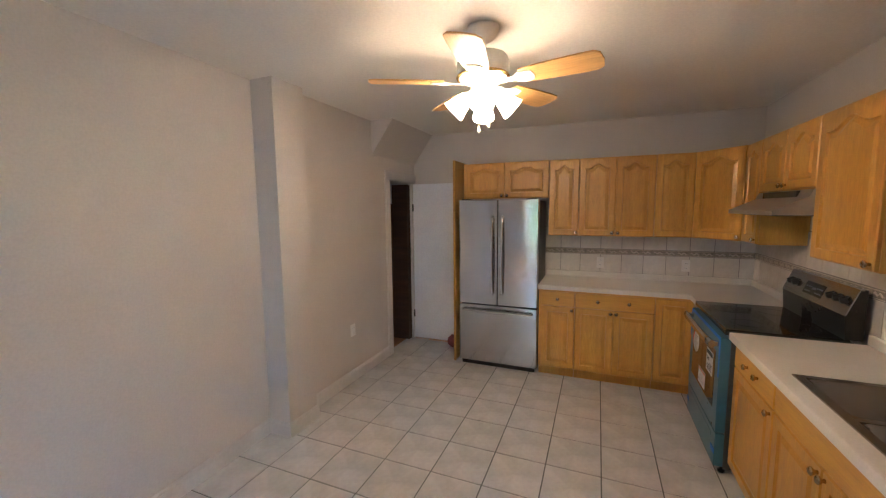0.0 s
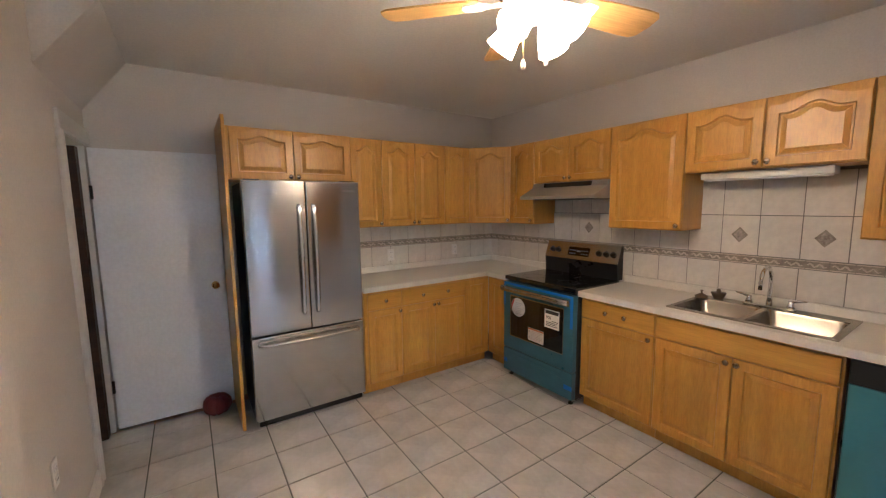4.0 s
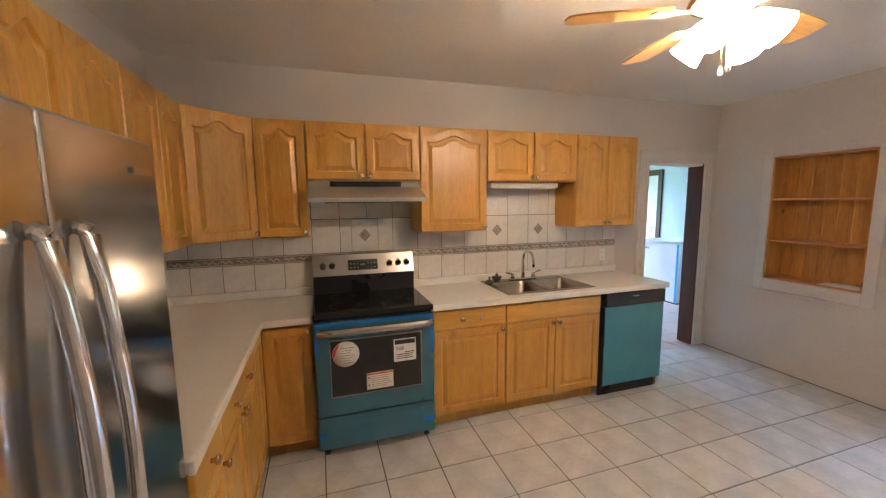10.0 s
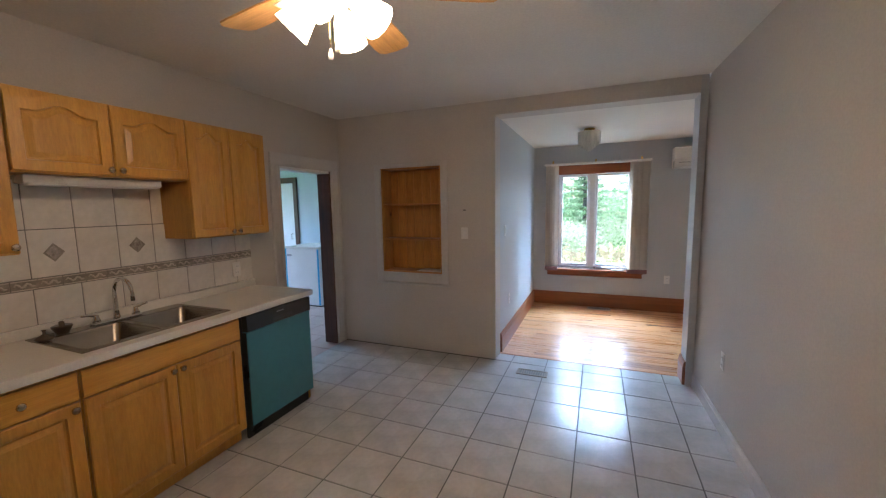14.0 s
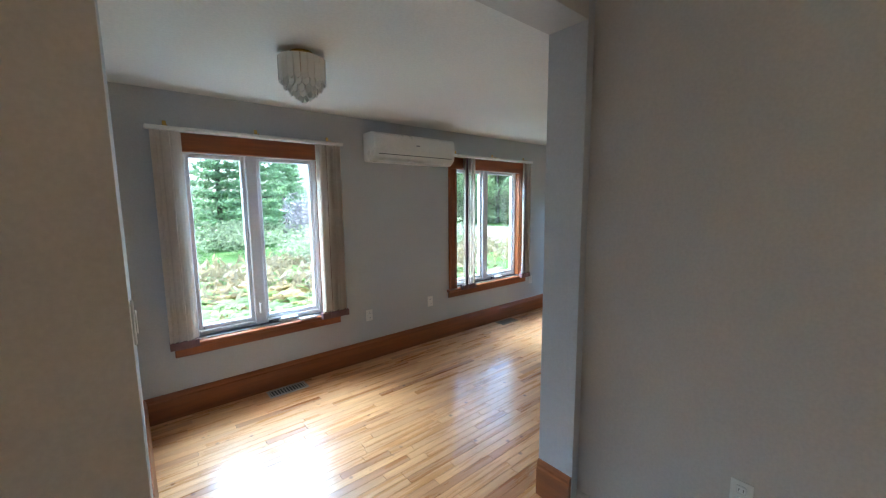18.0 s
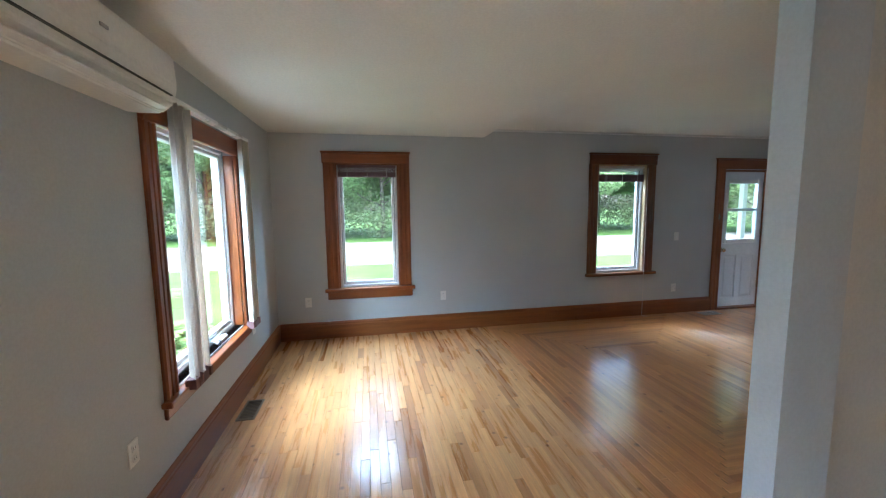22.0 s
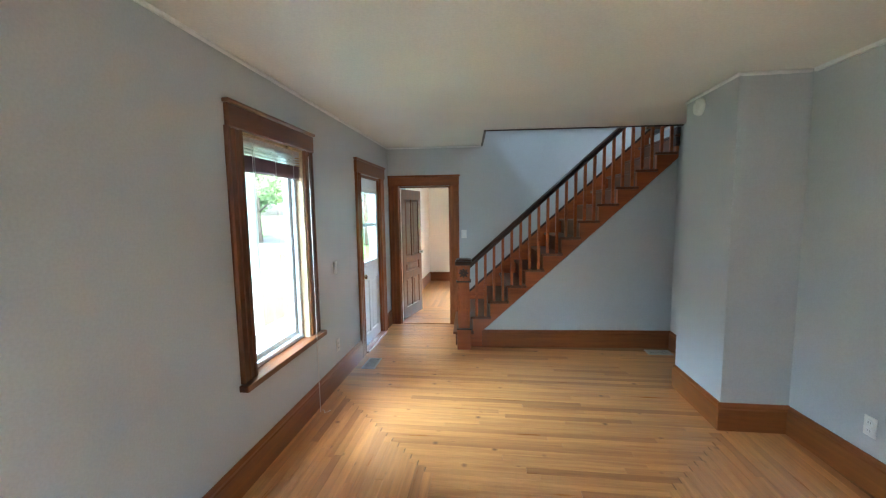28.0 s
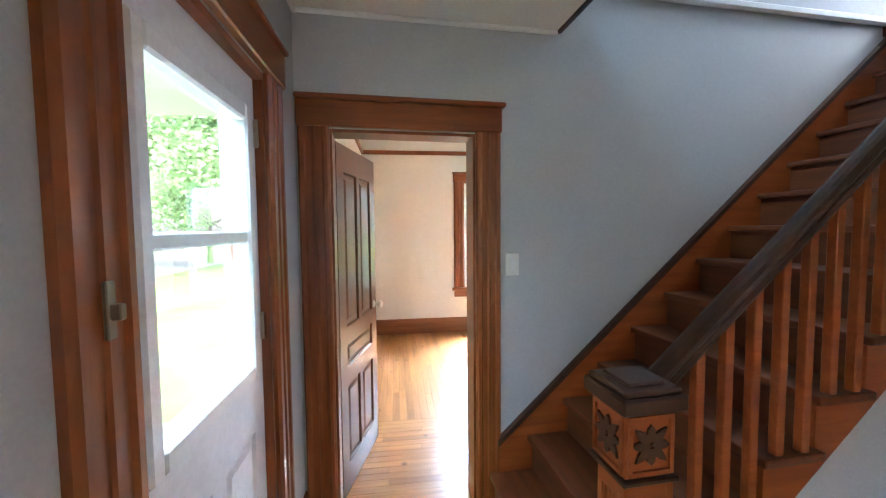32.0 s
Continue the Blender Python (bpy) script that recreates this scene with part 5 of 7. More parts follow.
box(bm, 0.741, 0.552, 0.870, XS - 0.02, 0.562, 0.914, bev=0.003)
part("front_edge", to_ct(bm), COUNTER, ct)
part("upstand", to_ct(boxes((XS - 0.030, 0.559, 0.912, XS - 0.002, 2.592, 0.968), (XS - 0.030, 3.356, 0.912, XS - 0.002, YKN - 0.03, 0.968), (-0.535, YKN - 0.030, 0.912, XS - 0.030, YKN - 0.002, 0.968), bev=0.004)), COUNTER, ct)

# sink
sk = thing("kitchen_sink", "double-bowl stainless sink set in the counter", "sink", (1.05, 1.6175, 0.9))
def to_sk(bm):
    bmesh.ops.transform(bm, matrix=pose(-1.05, -1.6175, -0.9), verts=bm.verts)
    return bm
bowls = [(SX0 + 0.035, SY0 + 0.03, SX1 - 0.10, SY0 + 0.372), (SX0 + 0.035, SY0 + 0.402, SX1 - 0.10, SY1 - 0.03)]
bm = bmesh.new()
b0, b1 = bowls
for s in ((SX0, SY0, b0[0], SY1), (b0[2], SY0, SX1, SY1), (b0[0], SY0, b0[2], b0[1]), (b0[0], b0[3], b0[2], b1[1]), (b0[0], b1[3], b0[2], SY1)):
    box(bm, s[0], s[1], 0.910, s[2], s[3], 0.918)
part("rim", to_sk(bm), SINK_STEEL, sk)
for b in bowls:
    bm = bmesh.new()
    loops = []
    for inset, z in ((0, 0.916), (0.006, 0.905), (0.022, 0.78), (0.045, 0.755), (0.16, 0.750)):
        pts = []
        r = 0.035
        for cx_, cy_, a0 in ((b[2] - inset - r, b[3] - inset - r, 0), (b[0] + inset + r, b[3] - inset - r, 90), (b[0] + inset + r, b[1] + inset + r, 180), (b[2] - inset - r, b[1] + inset + r, 270)):
            for k in range(5):
                a = radians(a0 + k * 22.5)
                pts.append(bm.verts.new((cx_ + r * math.cos(a), cy_ + r * math.sin(a), z)))
        loops.append(pts)
    for p, q in zip(loops, loops[1:]):
        for i in range(20):
            f = bm.faces.new((p[i], p[(i + 1) % 20], q[(i + 1) % 20], q[i]))
            f.smooth = True
    bm.faces.new(loops[-1])
    bowl = part("bowl", to_sk(bm), SINK_STEEL, sk)
    bm = bmesh.new()
    lathe(bm, [(0.04, 0), (0.038, 0.004), (0.012, 0.003), (0, 0.002)], 16, ((b[0] + b[2]) / 2, (b[1] + b[3]) / 2, 0.7505))
    part("drain", to_sk(bm), CHROME, bowl)
fc = thing("kitchen_faucet", "chrome gooseneck faucet with two lever handles", "faucet", (1.255, 1.62, 0.918))
part("base_plate", boxes((-0.028, -0.125, 0, 0.028, 0.125, 0.016), bev=0.008, seg=2), CHROME, fc)
arc = [(0, 0, 0.016), (0, 0, 0.06), (0, 0, 0.17)] + [(-0.085 + 0.085 * math.cos(a), 0, 0.17 + 0.085 * math.sin(a)) for a in [math.pi * k / 8 for k in range(1, 9)]] + [(-0.172, 0, 0.13)]
part("spout", tube(bmesh.new(), arc, [0.017, 0.013] + [0.0105] * (len(arc) - 2), 12), CHROME, fc)
for sgn in (-1, 1):
    bm = bmesh.new()
    lathe(bm, [(0.021, 0.012), (0.018, 0.03), (0.013, 0.045), (0.012, 0.055), (0, 0.058)], 14, (0, sgn * 0.1, 0))
    h = part("handle", bm, CHROME, fc)
    part("lever", tube(bmesh.new(), [(0, sgn * 0.1, 0.05), (0.0, sgn * 0.13, 0.060), (0.0, sgn * 0.17, 0.066)], [0.008, 0.007, 0.005], 8), CHROME, h)
ss = thing("sink_strainer", "metal basket strainer standing on the sink edge", "strainer", (1.235, 1.88, 0.919))
bm = bmesh.new()
lathe(bm, [(0.028, 0), (0.030, 0.012), (0.044, 0.042), (0.042, 0.046), (0.012, 0.044), (0.012, 0.066), (0.006, 0.07), (0, 0.07)], 18)
part("cup", bm, STRAINER, ss)
ss2 = thing("sink_stopper", "round metal stopper lying on the sink edge", "stopper", (1.20, 1.965, 0.919))
bm = bmesh.new()
lathe(bm, [(0.036, 0), (0.040, 0.012), (0.020, 0.024), (0.006, 0.03), (0.006, 0.044), (0.011, 0.05), (0, 0.054)], 18)
part("cup", bm, STRAINER, ss2)


# ---- range
rg = thing("electric_range", "electric range, teal film on the door, stickers still on", "stove", (0.716, 3.352, 0), -90)
RW = 0.756
part("body", boxes((0.002, 0.025, 0.045, RW - 0.002, 0.60, 0.895), bev=0.004), DARKGREY, rg)
part("cooktop", boxes((0, -0.012, 0.890, RW, 0.55, 0.926), bev=0.007, seg=2), BLACK_GLASS, rg, "black ceramic glass cooktop")
for bx, by, r in ((0.20, 0.15, 0.10), (0.56, 0.15, 0.085), (0.20, 0.40, 0.085), (0.56, 0.40, 0.10)):
    bm = bmesh.new()
    lathe(bm, [(r - 0.0015, 0), (r - 0.0015, 0.0005), (r, 0.0005), (r, 0)], 36, (bx, by, 0.9262), caps=False)
    part("burner_ring", bm, DARKGREY, rg)
bm = bmesh.new()
prism(bm, [(0.525, 0.926), (0.60, 0.926), (0.60, 1.205), (0.57, 1.205), (0.515, 1.06)], "x", 0.004, RW - 0.004)
bk = part("backguard", bm, BLACK, rg)
bm = bmesh.new()
prism(bm, [(0.5125, 1.06), (0.5665, 1.2065), (0.585, 1.2065), (0.585, 1.20), (0.57, 1.20), (0.520, 1.06)], "x", 0.002, RW - 0.002)
part("control_panel", bm, STEEL_X, bk, "stainless sloping control panel")
up = math.degrees(math.atan2(1.2065 - 1.06, 0.5665 - 0.5125))
for kx in (0.075, 0.14, 0.50, 0.565, 0.635, 0.70):
    if kx == 0.50:
        continue
    bm = bmesh.new()
    lathe(bm, [(0.024, 0), (0.022, 0.018), (0.018, 0.024), (0, 0.025)], 18)
    box(bm, -0.004, -0.021, 0.022, 0.004, 0.021, 0.032, bev=0.002)
    bmesh.ops.transform(bm, matrix=pose(kx, 0.536, 1.125, 180 - up - 90 + 0, 0, 0), verts=bm.verts)
    part("control_knob", bm, BLACK, bk)
bm = boxes((0.255, -0.004, 0.035, 0.475, 0.003, 0.115))
bmesh.ops.transform(bm, matrix=pose(0, 0.515, 1.058, up - 90), verts=bm.verts)
part("display", bm, BLACK_GLASS, bk)
bm = bmesh.new()
for i in range(8):
    for j in range(2):
        if 2 < i < 5:
            continue
        box(bm, 0.27 + i * 0.025, -0.005, 0.05 + j * 0.03, 0.285 + i * 0.025, -0.0035, 0.058 + j * 0.03)
box(bm, 0.345, -0.005, 0.07, 0.385, -0.0035, 0.085)
bmesh.ops.transform(bm, matrix=pose(0, 0.515, 1.058, up - 90), verts=bm.verts)
part("display_print", bm, GREYINK, bk)
# oven door under protective film
od = part("oven_door", boxes((0.004, -0.028, 0.275, RW - 0.004, 0.024, 0.872), bev=0.006, seg=2), FILM, rg, "oven door under teal protective film")
part("oven_window", boxes((0.095, -0.0305, 0.40, RW - 0.095, -0.027, 0.755), bev=0.001), BLACK_GLASS, od, "black glass oven window")
part("window_trim", boxes((0.088, -0.0295, 0.392, RW - 0.088, -0.0275, 0.40), (0.088, -0.0295, 0.755, RW - 0.088, -0.0275, 0.763), (0.088, -0.0295, 0.40, 0.095, -0.0275, 0.755), (RW - 0.095, -0.0295, 0.40, RW - 0.088, -0.0275, 0.755)), STEEL_X, od)
hd = part("door_handle", tube(bmesh.new(), [(0.02, -0.07, 0.822)] + [(0.02 + (RW - 0.04) * k / 8, -0.075 - 0.004 * math.sin(math.pi * k / 8), 0.822) for k in range(1, 8)] + [(RW - 0.02, -0.07, 0.822)], 0.019, 12, 1.3), STEEL_X, od, "wide stainless handle wrapped in clear film")
part("handle_bracket", boxes((0.03, -0.07, 0.806, 0.06, -0.026, 0.838), (RW - 0.06, -0.07, 0.806, RW - 0.03, -0.026, 0.838), bev=0.004), STEEL_X, od)
part("tape", boxes((0.01, -0.0305, 0.850, RW - 0.01, -0.028, 0.871)), TAPE, od, "strip of blue tape")
part("tape", boxes((0.006, -0.0305, 0.66, 0.026, -0.028, 0.85)), TAPE, od, "strip of blue tape")
part("tape", boxes((RW - 0.03, -0.0305, 0.62, RW - 0.006, -0.028, 0.85)), TAPE, od, "strip of blue tape")
dw_ = part("drawer", boxes((0.004, -0.026, 0.055, RW - 0.004, 0.024, 0.266), bev=0.005, seg=2), FILM, rg, "storage drawer under teal film")
part("drawer_groove", boxes((0.09, -0.0285, 0.205, RW - 0.09, -0.0255, 0.232), bev=0.001), FILM, dw_)
part("tape", boxes((0.01, -0.029, 0.13, 0.05, -0.0262, 0.165)), TAPE, dw_, "torn piece of blue tape")
part("tape", boxes((RW - 0.075, -0.029, 0.13, RW - 0.002, -0.0262, 0.165)), TAPE, dw_, "torn piece of blue tape")
for fx in (0.05, RW - 0.05):
    bm = bmesh.new()
    lathe(bm, [(0.02, 0), (0.02, 0.012), (0.008, 0.014), (0.008, 0.046)], 12, (fx, 0.03, 0.0))
    part("foot", bm, BLACK, rg)
bm = bmesh.new()
lathe(bm, [(0.082, 0), (0.082, 0.001), (0, 0.001)], 36)
bmesh.ops.transform(bm, matrix=pose(0.185, -0.0308, 0.668, 90), verts=bm.verts)
stk = part("sticker", bm, PAPER, od, "round white sticker with a red wedge")
bm = bmesh.new()
prism(bm, [(0.185 + 0.08 * math.cos(radians(a)), 0.668 + 0.08 * math.sin(radians(a))) for a in range(118, 206, 8)] , "y", -0.0326, -0.0318)
part("red_wedge", bm, RED, stk)
bm = bmesh.new()
for i in range(7):
    box(bm, 0.155 if i < 5 else 0.165, -0.0326, 0.705 - i * 0.016, 0.235 - (i % 3) * 0.012, -0.0318, 0.709 - i * 0.016)
part("print", bm, GREYINK, stk)
bm = boxes((0.482, -0.0318, 0.575, 0.628, -0.0306, 0.725))
stk = part("sticker", bm, PAPER, od, "white energy label with a black head")
bm = bmesh.new()
box(bm, 0.490, -0.0328, 0.690, 0.620, -0.0319, 0.718)
for i, (a, b) in enumerate(((0.555, 0.615), (0.50, 0.61), (0.50, 0.60), (0.50, 0.61))):
    box(bm, a, -0.0328, 0.632 - i * 0.013, b, -0.0319, 0.637 - i * 0.013)
part("print", bm, INK, stk)
txt = bpy.data.curves.new("number", "FONT")
txt.body, txt.size, txt.extrude = "508", 0.034, 0.0004
to = new("number", txt)
to.data.materials.append(INK)
to.parent = stk
to.matrix_basis = pose(0.497, -0.0323, 0.650, 90)
bm = boxes((0.305, -0.0318, 0.415, 0.475, -0.0306, 0.525))
stk = part("sticker", bm, PAPER, od, "white notice with an orange heading")
part("heading", boxes((0.307, -0.0328, 0.510, 0.473, -0.0319, 0.523)), ORANGE, stk)
bm = bmesh.new()
for i in range(6):
    box(bm, 0.335, -0.0328, 0.497 - i * 0.013, 0.465 - (i * 7 % 4) * 0.008, -0.0319, 0.500 - i * 0.013)
box(bm, 0.313, -0.0328, 0.487, 0.325, -0.0319, 0.499)
box(bm, 0.313, -0.0328, 0.437, 0.325, -0.0319, 0.449)
part("print", bm, GREYINK, stk)

# range hood
hood = thing("range_hood", "slim grey range hood under the short cabinet", "range hood", (XU - 0.02, 3.346, 0), -90)
bm = bmesh.new()
prism(bm, [(0.33, US - 0.002), (0.0, US - 0.002), (-0.02, 1.70), (-0.175, 1.625), (-0.175, 1.600), (0.33, 1.600)], "x", 0.0, 0.762)
hb = part("body", bm, HOOD_STEEL, hood)
# black vent strip above the hood's slope
part("vent_strip", boxes((0.14, -0.0235, 1.702, 0.62, -0.004, 1.738), bev=0.002), BLACK, hb)
part("lamp_cover", boxes((0.10, -0.12, 1.593, 0.66, 0.20, 1.600), bev=0.003), DARKGREY, hb)
ul = thing("under_cabinet_light", "white under-cabinet light strip, unlit", "lamp", (XU + 0.06, 1.99, 0), -90)
part("housing", boxes((0, 0, US - 0.045, 0.62, 0.11, US - 0.002), bev=0.008, seg=2), PLASTIC, ul)
part("diffuser", boxes((0.02, 0.008, US - 0.052, 0.60, 0.10, US - 0.044), bev=0.004), WHITE, ul)

# dishwasher
dw = thing("dishwasher", "dishwasher with a black panel and teal film", "dishwasher", (0.757, 1.186, 0), -90)
part("tub", boxes((0.004, 0.02, 0.09, 0.594, 0.56, 0.868)), DARKGREY, dw)
dd = part("door", boxes((0.006, -0.024, 0.105, 0.592, 0.018, 0.752), bev=0.004, seg=2), FILM_PALE, dw, "steel door under teal film")
cp = part("control_panel", boxes((0.004, -0.034, 0.756, 0.594, 0.018, 0.864), bev=0.007, seg=2), BLACK, dw, "black control panel with a pocket grip")
part("grip_pocket", boxes((0.22, -0.0352, 0.775, 0.40, -0.030, 0.80), bev=0.002), DARKGREY, cp)
part("badge", boxes((0.255, -0.0352, 0.828, 0.32, -0.0335, 0.836)), GREYINK, cp)
part("kick_plate", boxes((0.01, 0.03, 0.0, 0.588, 0.05, 0.098)), BLACK, dw)
part("side_strip", boxes((0.0, -0.02, 0.09, 0.005, 0.02, 0.75)), BLACK, dw)

# refrigerator
FX0, FX1, FYF = -1.347, -0.543, 3.645
fr = thing("refrigerator", "stainless french-door refrigerator with a bottom freezer", "refrigerator", (FX0, FYF, 0), 0)
FW, FH, FS = FX1 - FX0, 1.738, 0.662
part("body", boxes((0.004, 0.075, 0.03, FW - 0.004, 0.61, FH - 0.012), bev=0.005), DARKGREY, fr, "dark grey cabinet sides")
def fridge_door(x0, x1, z0, z1):
    bm = boxes((x0, 0.004, z0, x1, 0.07, z1), bev=0.007, seg=3)
    for v in bm.verts:
        if v.co.y < 0.03:
            s = 2 * (v.co.x - x0) / (x1 - x0) - 1
            v.co.y -= 0.006 * (1 - s * s)
    return bm
def bar(pts, r):
    return tube(bmesh.new(), pts, r, 12, 1.0)
mid = FW / 2 + 0.004
for k, (a, b, hx) in enumerate(((0.0, mid - 0.003, mid - 0.05), (mid + 0.003, FW, mid + 0.05))):
    d = part("door", fridge_door(a, b, FS + 0.008, FH), STEEL, fr, "brushed stainless door")
    h = part("door_handle", bar([(hx, 0.0, 0.79), (hx, -0.014, 0.80)] + [(hx, -0.017 - 0.024 * math.sin(math.pi * i / 10), 0.81 + 0.74 * i / 10) for i in range(11)] + [(hx, -0.014, 1.558), (hx, 0.0, 1.568)], 0.0135), CHROME, d, "long curved stainless handle")
    if k == 1:
        part("badge", boxes((b - 0.13, -0.0015, FH - 0.075, b - 0.04, 0.0035, FH - 0.062)), CHROME, d)
d = part("freezer_drawer", fridge_door(0.0, FW, 0.055, FS - 0.004), STEEL, fr, "brushed stainless freezer drawer")
part("door_handle", bar([(0.05, 0.0, 0.605), (0.06, -0.03, 0.605)] + [(0.07 + (FW - 0.14) * i / 10, -0.034 - 0.016 * math.sin(math.pi * i / 10), 0.605) for i in range(11)] + [(FW - 0.06, -0.03, 0.605), (FW - 0.05, 0.0, 0.605)], 0.0135), STEEL_X, d, "long curved stainless handle")
part("base_grille", boxes((0.02, 0.03, 0.005, FW - 0.02, 0.08, 0.05), bev=0.004), BLACK, fr)
part("hinge_cover", boxes((0.02, 0.03, FH - 0.012, 0.12, 0.12, FH + 0.008), (FW - 0.12, 0.03, FH - 0.012, FW - 0.02, 0.12, FH + 0.008), bev=0.004), DARKGREY, fr)

# ---- shelf niche
ni = thing("shelf_niche", "knotty pine shelf niche set into the wall", "shelf", (0.4655, YO, 0.9))
def to_ni(bm):
    bmesh.ops.transform(bm, matrix=pose(-0.4655, -YO, -0.9), verts=bm.verts)
    return bm
NX0, NX1, NZ0, NZ1 = 0.114, 0.817, 0.847, 1.968
for i in range(7):
    a = NX0 + (NX1 - NX0) * i / 7
    part("board", to_ni(boxes((a + 0.0008, YO2 - 0.006, NZ0, a + (NX1 - NX0) / 7 - 0.0008, YO2 + 0.012, NZ1), bev=0.003)), PINE, ni)
part("side", to_ni(boxes((NX0 + 0.0005, YO2 + 0.012, NZ0 + 0.015, NX0 + 0.016, YO - 0.001, NZ1 - 0.015))), PINE, ni)
part("side", to_ni(boxes((NX1 - 0.016, YO2 + 0.012, NZ0 + 0.015, NX1 - 0.0005, YO - 0.001, NZ1 - 0.015))), PINE, ni)
# tone a little above PINE, for the light caught by the shelf edges
PINE_X = wood("knotty pine shelf", (0.48, 0.21, 0.055), (0.64, 0.31, 0.09), (0.8, 9, 9), 0.42, 0.15, knots=4.0)
part("bottom", to_ni(boxes((NX0, YO2 + 0.012, NZ0 + 0.0005, NX1, YO - 0.001, NZ0 + 0.015))), PINE_X, ni)
part("top", to_ni(boxes((NX0, YO2 + 0.012, NZ1 - 0.015, NX1, YO - 0.001, NZ1 - 0.0005))), PINE_X, ni)
for z in (1.215, 1.590):
    part("shelf", to_ni(boxes((NX0 + 0.016, YO2 + 0.012, z - 0.018, NX1 - 0.016, YO - 0.006, z), bev=0.003)), PINE_X, ni)
nc = thing("niche_casing", "flat painted casing round the shelf niche", "trim", (0.4655, YO, 0.7), kind="structure")
bm = boxes((NX0 - 0.075, YO, NZ0 - 0.11, NX0, YO + 0.014, NZ1 + 0.045), (NX1, YO, NZ0 - 0.11, NX1 + 0.075, YO + 0.014, NZ1 + 0.045), (NX0, YO, NZ1, NX1, YO + 0.014, NZ1 + 0.045), (NX0, YO, NZ0 - 0.10, NX1, YO + 0.014, NZ0), (NX0 - 0.09, YO, NZ0 - 0.135, NX1 + 0.09, YO + 0.022, NZ0 - 0.11), bev=0.003)
bmesh.ops.transform(bm, matrix=pose(-0.4655, -YO, -0.7), verts=bm.verts)
part("casing", bm, TRIM_GREY, nc)
bm = bmesh.new()
for i in range(4):
    box(bm, 0.13 + 0.03 * i, YO - 0.16 + 0.01 * i, NZ0 + 0.016 + 0.004 * i, 0.42 - 0.025 * i, YO - 0.02 - 0.006 * i, NZ0 + 0.019 + 0.004 * i)
solid("papers", bm, PAPER, "loose white papers lying in the niche", "paper")

# ---- ceiling fan
fx, fy = -0.572, 1.847
fan = thing("ceiling_fan", "white ceiling fan with five oak blades, lamps lit", "ceiling fan", (fx, fy, ZK))
bm = bmesh.new()
lathe(bm, [(0.02, -0.075), (0.06, -0.05), (0.078, -0.012), (0.078, 0.0)], 28)
part("canopy", bm, FANWHITE, fan)
bm = bmesh.new()
lathe(bm, [(0.013, -0.13), (0.013, -0.06)], 14)
part("downrod", bm, FANWHITE, fan)
bm = bmesh.new()
lathe(bm, [(0.03, -0.265), (0.112, -0.250), (0.130, -0.235), (0.130, -0.170), (0.118, -0.140), (0.05, -0.122), (0.02, -0.118)], 32)
mt = part("motor_housing", bm, FANWHITE, fan)
bm = bmesh.new()
lathe(bm, [(0.1315, -0.243), (0.1345, -0.237), (0.1315, -0.231)], 32)
part("trim_ring", bm, BRASS, mt)
bm = bmesh.new()
lathe(bm, [(0.0, -0.345), (0.04, -0.338), (0.058, -0.31), (0.06, -0.285), (0.045, -0.262)], 24)
part("light_kit", bm, FANWHITE, fan)
BZ = -0.262
for i in range(5):
    ang = -10 + 72 * i
    m = pose(0, 0, BZ, 0, 0, ang)
    bm = bmesh.new()
    outline = [(0.20, -0.056), (0.30, -0.068), (0.48, -0.076), (0.535, -0.074), (0.560, -0.055), (0.568, 0.0), (0.560, 0.055), (0.535, 0.074), (0.48, 0.076), (0.30, 0.068), (0.20, 0.056)]
    prism(bm, outline, "z", -0.003, 0.004)
    bmesh.ops.transform(bm, matrix=pose(0, 0, 0, -11, 0, 0), verts=bm.verts)
    bl = part("blade", bm, BLADE, fan, "honey oak fan blade")
    bl.matrix_basis = m
    bm = bmesh.new()
    prism(bm, [(0.095, -0.018), (0.16, -0.014), (0.20, -0.045), (0.255, -0.040), (0.265, 0.0), (0.255, 0.040), (0.20, 0.045), (0.16, 0.014), (0.095, 0.018)], "z", -0.009, -0.004)
    bmesh.ops.transform(bm, matrix=pose(0, 0, 0, -11, 0, 0), verts=bm.verts)
    part("blade_iron", bm, FANWHITE, bl)
for i in range(4):
    ang = 15 + 90 * i
    sh = bmesh.new()
    lathe(sh, [(0.020, 0.0), (0.028, 0.010), (0.038, 0.034), (0.047, 0.070), (0.058, 0.112), (0.054, 0.111), (0.043, 0.070), (0.034, 0.034), (0.018, 0.010)], 36, (0, 0, 0), 0.06, 12)
    m = pose(0, 0, -0.305, 0, 0, ang) @ pose(0.055, 0, 0, 0, 180 - 46, 0) @ pose(0, 0, 0.02)
    bmesh.ops.transform(sh, matrix=m, verts=sh.verts)
    s = part("shade", sh, SHADE, fan, "scalloped frosted glass shade, lit")
    bb = bmesh.new()
    lathe(bb, [(0.012, 0.012), (0.014, 0.034), (0.025, 0.056), (0.026, 0.068), (0.016, 0.084), (0.0, 0.088)], 16)
    bmesh.ops.transform(bb, matrix=m, verts=bb.verts)
    part("bulb", bb, BULB, s, "lit warm white bulb")
    ar = bmesh.new()
    tube(ar, [(0.03, 0, 0), (0.058, 0, -0.01), (0.075, 0, -0.03)], [0.014, 0.016, 0.022], 10)
    bmesh.ops.transform(ar, matrix=pose(0, 0, -0.300, 0, 0, ang), verts=ar.verts)
    part("arm", ar, FANWHITE, fan)
